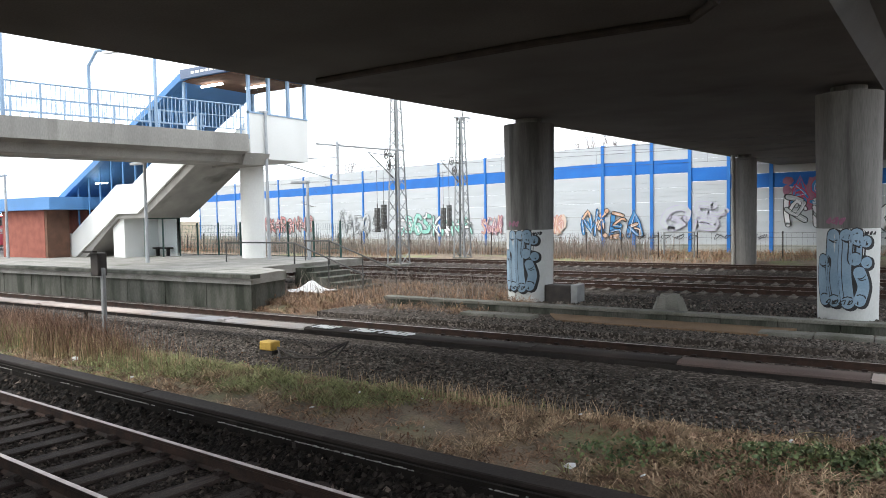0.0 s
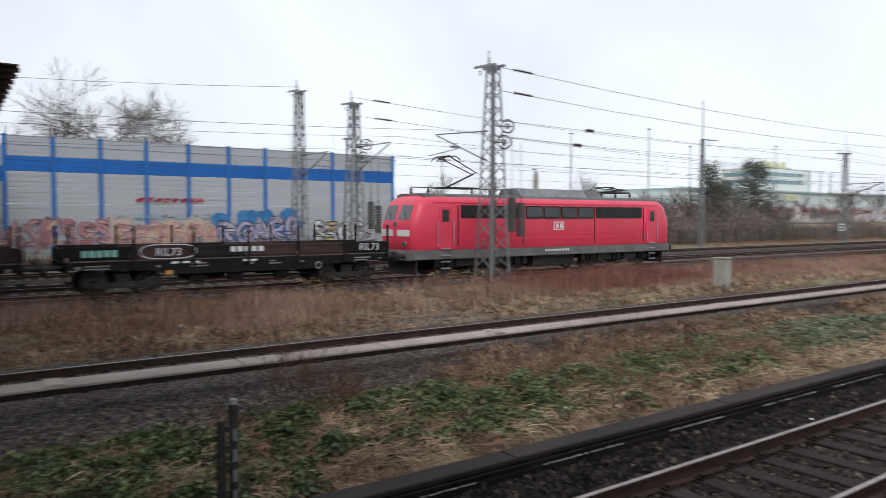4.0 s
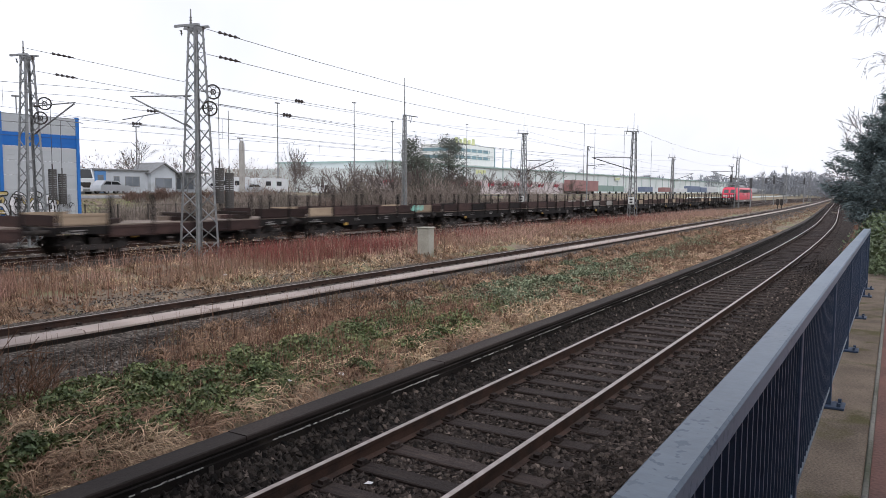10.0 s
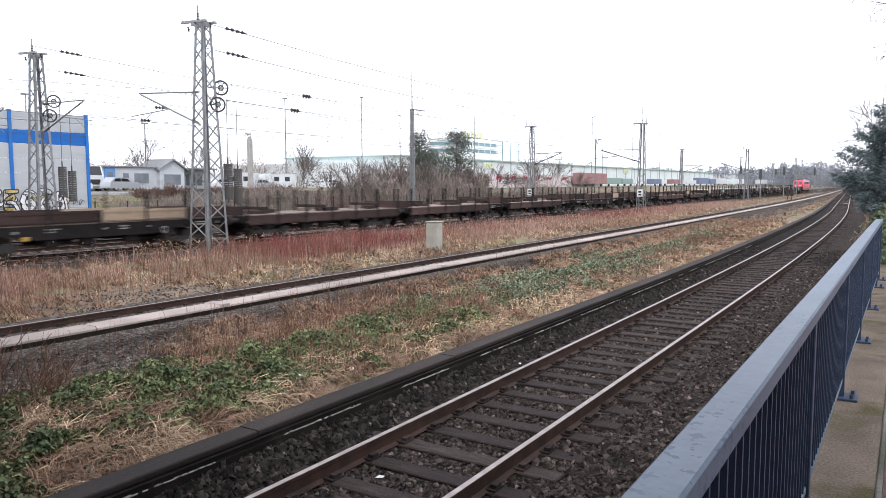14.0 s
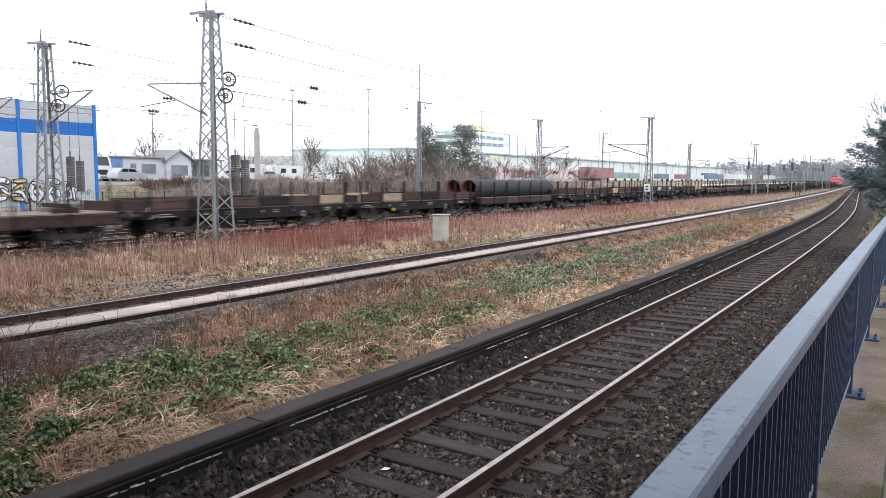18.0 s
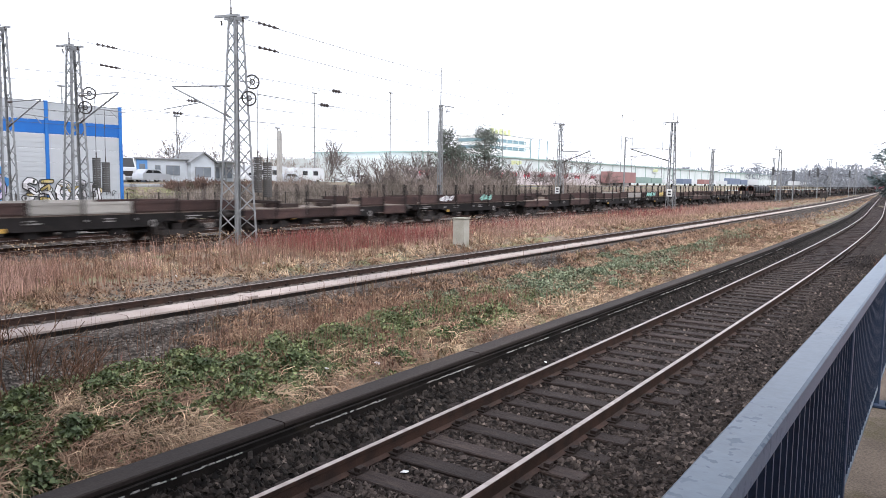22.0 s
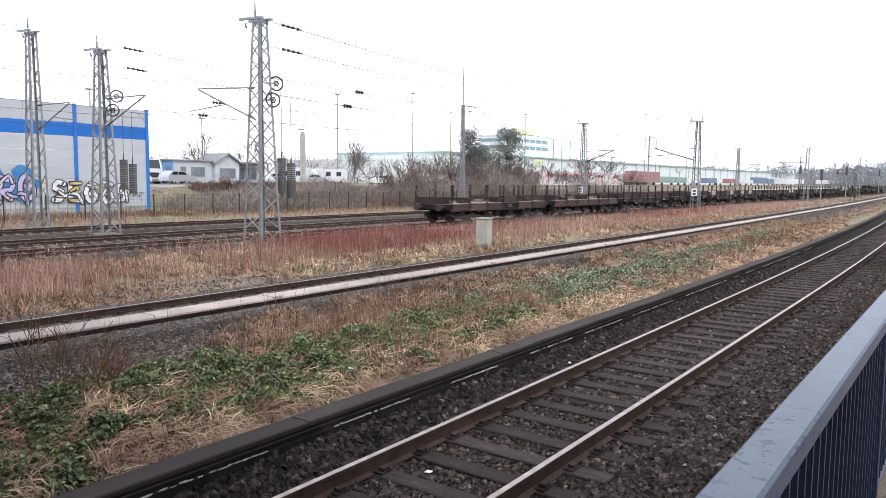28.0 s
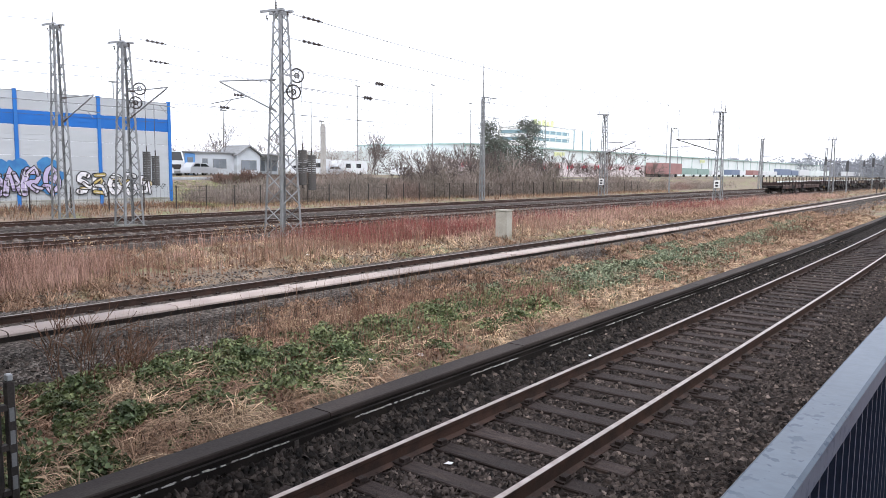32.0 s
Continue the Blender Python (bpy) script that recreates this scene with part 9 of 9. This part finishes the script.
# ---- distance ----
def build_hall():
    root = thing("warehouse", "long pale warehouse with a dark roof edge and lime signs", "building", (0, 0, 1.0))
    part("wall", Geo().box(152, 620, 112, 150, -1.5, 8.9), "hall_wall", root)
    part("roof", Geo().box(151.5, 620.5, 111.4, 150.5, 8.9, 9.3), "hall_green", root)
    x = 152
    while x < 620:
        part("mullion", Geo().box(x - 0.15, x + 0.15, 111.8, 112, -0.5, 8.9), "hall_green", root)
        x += 13
    part("low_annex", Geo().box(132, 152, 116, 150, -1.5, 6.8), "hall_wall", root)
    for x in (197.5, 330):
        sg = part("sign", Geo().box(x, x + 7.2, 111.62, 111.72, 6.6, 8.6), "hall_wall", root, "lime green company sign, plain shapes")
        for k in range(4):
            part("sign_shape", Geo().box(x + 0.4 + 1.7 * k, x + 1.7 + 1.7 * k, 111.5, 111.6, 6.9 + 0.3 * (k % 2), 8.2), "lime", sg)
    off = thing("office_block", "white office block with blue-green window bands", "building", (0, 0, 1.0))
    part("wall", Geo().box(248, 284, 150, 165, -1.5, 20.2), "white_wall", off)
    for z in (14.6, 17.4):
        part("window_band", Geo().box(249.5, 278.5, 149.8, 150, z, z + 1.3), "office_band", off)
        part("window_band", Geo().box(247.8, 248, 151.5, 164, z, z + 1.3), "office_band", off)
        for x in range(252, 279, 5):
            part("mullion", Geo().box(x, x + 0.4, 149.6, 149.8, z, z + 1.3), "white_wall", off)
    for k in range(5):
        part("roof_sign", Geo().box(253.5 + 3.4 * k, 255.9 + 3.4 * k, 152, 152.4, 20.4 + 0.4 * (k % 2), 22.6 + 0.5 * ((k + 1) % 2), 0.3), "lime", off, "lime green roof sign, plain shape")
    for x in (283.2, 291, 299):
        part("fin", Geo().box(x, x + 0.4, 149.7, 150, 2, 20), "office_band", off)
    part("plant_room", Geo().box(262, 278, 154, 162, 20.2, 21.4), "hall_wall", off)
    part("wall", Geo().box(500, 590, 122, 150, -1.5, 10.8), "cont_blue", thing("blue_hall", "distant misty blue storage hall", "building"))
    hoard = thing("hoarding", "long pale site hoarding with reddish sprayed marks", "fence", (0, 0, 0))
    for k in range(22):
        x = 100 + k * 5
        part("board", Geo().box(x, x + 4.9, 78, 78.1, ground_z(x, 78) - 0.3, 5.1), "hoarding", hoard)
    for k, x in enumerate((104, 110, 118, 126, 131, 137, 143, 150, 156, 163, 170, 180)):
        tag_line(hoard, lambda u, v, d: (u, 77.95, v), x, 3.7, 3.4, 1.0, 2, "spray_red", 0.34, 200 + k)
    # containers and lorries
    for k, (x, y, L, m, z) in enumerate(((186, 75, 20, "cont_red", 3.9), (208, 76, 14, "cont_green", 2.7), (223, 76, 10, "cont_green", 2.6), (236, 76, 9, "car_white", 2.2), (256, 76, 10, "cont_blue", 2.6), (267, 77, 9, "car_white", 2.2), (282, 76, 10, "cont_red", 2.6), (293, 77, 11, "car_white", 2.4), (312, 78, 14, "car_white", 2.4), (339, 80, 20, "cont_blue", 3.6), (361, 80, 13, "cont_blue", 3.2), (377, 80, 20, "car_white", 3.6), (400, 82, 12, "hall_wall", 3.2), (420, 82, 18, "hall_wall", 3.4), (450, 84, 22, "hall_wall", 3.6), (498, 80, 30, "car_white", 3.5), (540, 82, 26, "car_white", 3.4), (580, 84, 22, "hall_wall", 3.5))):
        c = thing("lorry_trailer", "parked goods trailer on the far yard", "trailer", (x, y, 1.9), "trailers on the yard")
        part("body", Geo().box(0, L, 0, 2.5, 0.9, z, 0.05), m, c)
        for wx in (0.15, 0.75):
            part("wheel", Geo().cyl((L * wx + 0.6, -0.1, 0.45), (L * wx + 0.6, 0.3, 0.45), 0.45, n=12), "rubber", c)


def build_car(x, y, rz, mat, label):
    c = thing("car", label, "car", (x, y, ground_z(x, y) + 0.02), "parked cars", rz=rz)
    g = Geo().prism([(-2.1, 0.3), (2.1, 0.3), (2.12, 0.75), (1.95, 0.92), (1.15, 1.0), (-2.0, 1.02), (-2.12, 0.8)], "y", -0.86, 0.86)
    part("body", g, mat, c)
    part("cabin", Geo().prism([(-1.95, 1.0), (1.15, 1.0), (0.45, 1.5), (-1.35, 1.54)], "y", -0.74, 0.74), mat, c)
    for wy in (-0.745, 0.735):
        for poly in ([(-1.6, 1.06), (-0.55, 1.06), (-0.55, 1.42), (-1.25, 1.42)], [(-0.47, 1.06), (0.85, 1.06), (0.35, 1.4), (-0.47, 1.42)]):
            part("side_window", Geo().prism(poly, "y", wy, wy + 0.01), "dark_glass", c)
    part("windscreen", Geo().prism([(1.14, 1.03), (1.16, 1.03), (0.5, 1.48), (0.48, 1.48)], "y", -0.66, 0.66), "dark_glass", c)
    for wy in (-0.6, 0.6):
        part("headlight", Geo().box(2.08, 2.13, wy - 0.18, wy + 0.18, 0.62, 0.76, 0.02), "car_silver", c)
    for wx in (-1.3, 1.35):
        for wy in (-0.84, 0.66):
            w = part("wheel", Geo().cyl((wx, wy, 0.32), (wx, wy + 0.18, 0.32), 0.32, n=16), "rubber", c)
            part("rim", Geo().cyl((wx, wy - 0.005, 0.32), (wx, wy + 0.185, 0.32), 0.2, n=12), "car_silver", w)


def build_far_yard():
    tagged(part("car_park", Geo().box(30, 640, 70, 112, -1, 1.9), "asphalt"), "grey asphalt yard behind the hedge", "ground", kind="structure")


def build_pavilion():
    """A low pale sales pavilion with a small gabled wing and an open porch."""
    h = thing("sales_pavilion", "low pale pavilion with a blue entrance and a small gabled wing", "building", (52.8, 84, 1.85))
    part("wall", Geo().box(0, 7.6, 0, 5, 0, 3.1), "pavilion_wall", h)
    part("roof", Geo().box(-0.25, 7.6, -0.3, 5.2, 3.1, 3.3, 0.03), "galv", h)
    part("plinth", Geo().box(-0.05, 16.9, -0.05, 5.0, -0.3, 0.35, 0.02), "kerb", h)
    part("gable_wall", Geo().prism([(7.65, 0), (11.5, 0), (11.5, 3.0), (9.6, 4.15), (7.65, 3.0)], "y", -0.6, 4.0), "pavilion_wall", h)
    part("gable_roof", Geo().prism([(7.3, 2.8), (7.3, 2.95), (9.6, 4.35), (11.9, 2.95), (11.9, 2.8), (9.6, 4.16)], "y", -1.0, 4.2), "galv", h)
    part("porch_wall", Geo().box(11.5, 16.9, 2.0, 5, 0, 3.0), "pavilion_wall", h)
    part("porch_roof", Geo().box(11.9, 17.2, -0.6, 5.2, 3.0, 3.2, 0.03), "galv", h)
    for x in (11.75, 13.6, 15.2, 16.8):
        part("porch_post", Geo().box(x - 0.07, x + 0.07, -0.45, -0.3, 0.3, 3.0, 0.01), "galv", h)
    portal = part("entrance_portal", Geo().box(0.1, 1.6, -0.12, -0.02, 0.3, 3.0, 0.02), "station_blue", h, "blue entrance frame")
    part("door", Geo().box(0.45, 1.25, -0.15, -0.121, 0.35, 2.5, 0.01), "pane_grey", portal)
    for x0, x1, z0, z1 in ((2.7, 3.5, 0.4, 2.4), (4.3, 6.4, 1.1, 2.4), (8.3, 10.9, 0.9, 2.3), (12.2, 14.4, 0.8, 2.4), (14.8, 16.6, 0.8, 2.4)):
        y = -0.6 if 7.6 < x0 < 11.5 else 2.0 if x0 > 11.5 else 0
        w = part("window", Geo().box(x0, x1, y - 0.06, y - 0.004, z0, z1, 0.01), "galv", h)
        mid = (x0 + x1) / 2
        for a, b in ((x0 + 0.07, mid - 0.03), (mid + 0.03, x1 - 0.07)):
            part("pane", Geo().box(a, b, y - 0.075, y - 0.061, z0 + 0.08, z1 - 0.08), "pane_grey", w)
    for k in range(6):
        part("stair_rail", Geo().cyl((3.9 + 0.45 * k, -0.9, 0.1), (3.9 + 0.45 * k, -0.9, 1.25 - 0.12 * k), 0.03, n=6), "galv_light", h)
    part("stair_handrail", Geo().cyl((3.9, -0.9, 1.25), (6.15, -0.9, 0.65), 0.035, n=6), "galv_light", h)


def build_lorry():
    """A white lorry parked nose to the corridor."""
    l = thing("lorry", "white lorry with a blue-grey box body parked on the yard", "lorry", (48.3, 80.5, 1.9))
    part("cab", Geo().prism([(0, 0.5), (2.2, 0.5), (2.2, 3.1), (0.5, 3.1), (0.1, 2.0), (0, 1.9)], "x", 0.0, 2.35), "car_white", l)
    part("cargo_box", Geo().box(-0.05, 2.4, 2.4, 9.0, 0.9, 3.5, 0.03), "pavilion_wall", l)
    part("windscreen", Geo().prism([(0.08, 1.96), (0.48, 3.0), (0.44, 3.02), (0.04, 1.98)], "x", 0.2, 2.15), "dark_glass", l)
    part("grille", Geo().box(0.5, 1.85, -0.03, 0.0, 0.9, 1.5, 0.01), "steel_dark", l)
    part("bumper", Geo().box(0, 2.35, -0.12, 0.0, 0.4, 0.75, 0.03), "galv", l)
    for x in (0.12, 1.93):
        part("headlight", Geo().box(x, x + 0.3, -0.04, 0.0, 0.85, 1.05, 0.01), "car_silver", l)
    for y in (1.0, 6.6, 7.7):
        for x in (0.05, 2.0):
            part("wheel", Geo().cyl((x, y, 0.48), (x + 0.3, y, 0.48), 0.48, n=16), "rubber", l)


def build_yard_things():
    for x, y, rz, m, lab in ((51.0, 78, 8, "car_silver", "silver hatchback parked on the yard"), (45.0, 78, 5, "car_white", "white car parked on the yard"), (68, 80, 0, "car_white", "white car parked on the yard"), (88, 78, 0, "car_white", "white car parked by the hedge"), (77, 82, 0, "car_silver", "silver car parked on the yard")):
        build_car(x, y, rz, m, lab)
    for x, y, L, h, lab in ((72.5, 86, 8.0, 2.7, "white caravan parked on the yard"), (82.5, 86, 6.0, 2.6, "white van parked on the yard")):
        c = thing("caravan", lab, "caravan", (x, y, 1.9), "caravans on the yard")
        part("body", Geo().prism([(0, 0.45), (L, 0.45), (L, h - 0.5), (L - 0.3, h), (0.2, h), (0, h - 0.3)], "y", 0, 2.3), "car_white", c)
        for k in range(2):
            part("window", Geo().box(L * (0.18 + 0.4 * k), L * (0.36 + 0.4 * k), -0.02, 0.01, 1.4, 2.1, 0.005), "dark_glass", c)
        part("door", Geo().box(L * 0.43, L * 0.54, -0.02, 0.01, 0.6, 2.2, 0.005), "hall_wall", c)
        for wx in (0.25, 0.75):
            part("wheel", Geo().cyl((L * wx, -0.02, 0.35), (L * wx, 0.25, 0.35), 0.35, n=12), "rubber", c)
    build_pavilion()
    build_lorry()
    p = thing("concrete_post", "tall pale square concrete post on the yard", "post", (68.3, 75, 1.85))
    part("shaft", Geo().box(-0.28, 0.28, -0.28, 0.28, 0, 7.0, 0.04), "pale_post", p)
    part("cap", Geo().box(-0.2, 0.2, -0.2, 0.2, 7.0, 7.3, 0.05), "pale_post", p)
    rail = thing("guard_rail", "pale steel guard rail along the yard's edge", "guard rail")
    part("beam", Geo().box(33, 62, 69.4, 69.5, 1.7, 2.0, 0.03), "galv_light", rail)
    for k in range(10):
        part("post", Geo().box(34 + 3 * k, 34.12 + 3 * k, 69.5, 69.6, 0.6, 2.0), "galv", rail)
    for x, y, hh in ((90.4, 90, 15.4), (111, 90, 17.6), (63.2, 90, 9.4), (233, 90, 23), (46, 88, 11.5), (82, 90, 9.0), (132, 96, 16), (165, 96, 18), (265, 98, 24), (300, 98, 26), (340, 98, 24)):
        l = thing("yard_lamp", "tall thin grey lamp pole on the yard", "lamp", (x, y, 1.8), "yard lamps")
        part("pole", Geo().cyl((0, 0, 0), (0, 0, hh), 0.13, 0.07, n=8), "galv", l)
        part("head", Geo().box(-0.5, 0.5, -0.15, 0.15, hh - 0.1, hh + 0.1, 0.03), "galv", l)
    low = thing("low_wall", "long low pale wall along the far yard", "wall")
    for k in range(40):
        part("panel", Geo().box(250 + 10 * k, 259.9 + 10 * k, 60 + 0.12 * k, 60.3 + 0.12 * k, -0.8, 1.0, 0.02), "hall_wall", low)
    dwarf = thing("dwarf_signal", "short dark pair of signal plates on the grassy bank", "signal", (150, 19.3, -0.4))
    for dx in (-0.35, 0.35):
        part("post", Geo().cyl((0, dx, 0), (0, dx, 1.0), 0.06, n=8), "steel_dark", dwarf)
        part("plate", Geo().box(-0.1, 0.1, dx - 0.26, dx + 0.26, 0.9, 2.0, 0.03), "steel_dark", dwarf)
    # far woods on the horizon, haze painted as a pale bluish colour
    r = np.random.default_rng(77)
    n, per = 640, 230
    ang = r.uniform(radians(-8), radians(24), n)
    dist = r.uniform(520, 760, n)
    tree = np.stack([dist * np.cos(ang), dist * np.sin(ang), np.full(n, -1.0)], 1)
    tall = r.uniform(9, 17, n) * (1 + 0.55 * np.array([noise.noise((q * 14, 2.0, 7.0)) for q in ang]))
    firs = r.uniform(0, 1, n) < 0.16
    wide = np.where(firs, r.uniform(1.4, 2.2, n), r.uniform(2.4, 4.6, n))
    k = np.repeat(np.arange(n), per)
    m = len(k)
    up = r.uniform(0.12, 1.0, m)
    crown = np.where(firs[k], 1.05 - up, np.sqrt(np.clip(1 - ((up - 0.58) / 0.46) ** 2, 0.05, 1)))
    out, turn = np.sqrt(r.uniform(0, 1, m)) * wide[k] * crown, r.uniform(0, 6.28, m)
    at = tree[k] + np.stack([out * np.cos(turn), out * np.sin(turn), tall[k] * up], 1)
    size = np.where(firs[k], r.uniform(0.5, 1.2, m), r.uniform(0.7, 2.2, m))
    d = np.stack([np.cos(turn) * 0.5, np.sin(turn) * 0.5, np.where(firs[k], -0.2, 0.8)], 1) + r.normal(0, 0.35, (m, 3))
    w = np.where(firs[k], 0.34, 0.17) * r.uniform(0.6, 1.4, m)
    side = np.stack([np.zeros(m), w, np.zeros(m)], 1)
    crown_v = np.stack([at - side, at + side, at + d * size[:, None]], 1).reshape(-1, 3)
    lift = np.stack([np.zeros(n), np.zeros(n), tall * 0.8], 1)
    stem = np.array([(0, 0.22, 0)])
    trunk_v = np.stack([tree - stem, tree + stem, tree + lift], 1).reshape(-1, 3)
    V = np.concatenate([crown_v, trunk_v])
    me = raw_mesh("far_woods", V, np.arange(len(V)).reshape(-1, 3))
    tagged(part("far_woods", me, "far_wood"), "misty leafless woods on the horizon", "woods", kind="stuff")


def build_litter():
    r = random.Random(9)
    for x, y, s in ((9.0, 21.0, 0.12), (4.5, 20.5, 0.16), (7.6, 8.0, 0.09), (2.6, 19.8, 0.1), (-17.5, 9.0, 0.12), (5.6, 11.2, 0.1), (12.6, 2.3, 0.06), (7.2, 2.0, 0.06), (9.4, 5.9, 0.05), (-5.4, 8.0, 0.09), (16, 20.0, 0.14), (4.4, 5.0, 0.05)):
        z = ground_z(x, y) + 0.03 if 7 < y < 12 or y > 17 else -0.17
        g = Geo()
        g.add([(s * r.uniform(0.6, 1.2) * math.cos(a), s * r.uniform(0.6, 1.2) * math.sin(a), s * r.uniform(0, 0.5)) for a in [k * 1.05 for k in range(6)]] + [(0, 0, s * 0.6)], [(k, (k + 1) % 6, 6) for k in range(6)])
        ob = part("litter", g, "plastic_bag")
        ob.location = (x, y, z)
        tagged(ob, "crumpled scrap of white litter on the ground", "litter", "scraps of litter")
    for k in range(26):
        s = r.uniform(0.03, 0.07)
        x, y = r.uniform(-16, 14), r.uniform(7.2, 11.0) if k % 3 else r.uniform(17.6, 19.4)
        ob = part("litter", Geo().prism([(0, 0), (s, s * 0.2), (s * 1.3, s), (s * 0.2, s * 0.8)], "z", 0, s * 0.3), "plastic_bag")
        ob.location = (x, y, ground_z(x, y) + 0.12)
        ob.rotation_euler = (r.uniform(-0.5, 0.5), r.uniform(-0.5, 0.5), r.uniform(0, 6))
        tagged(ob, "small pale scrap of paper in the grass", "litter", "scraps of litter")
    g = Geo()
    n = 9
    for i in range(n):
        for j in range(n):
            g.v.append((i * 0.2 - 0.8, j * 0.16 - 0.64, max(0, 0.42 - 0.5 * math.hypot(i - 4, j - 4) / 4) + r.uniform(0, 0.1)))
    g.f = [(i * n + j, i * n + j + 1, (i + 1) * n + j + 1, (i + 1) * n + j) for i in range(n - 1) for j in range(n - 1)]
    ob = part("plastic_sheet", g, "plastic_bag")
    ob.location = (-22.0, 21.4, 0.0)
    tagged(ob, "crumpled pale plastic sheet lying at the platform end", "sheet")



# ---- build ----
build_ground()
build_far_yard()
build_tracks()
build_conductor_rails()
build_path()
build_railing()
build_bridge()
build_noise_barrier()
build_barrier_fence()
build_platform()
build_footbridge()
build_stairs()
build_kiosk()
build_overhead()
build_trackside()
build_marks()
build_hall()
build_yard_things()
build_trees()
build_litter()
build_verge()
build_bank_growth()
build_stones()
build_train()
motions()
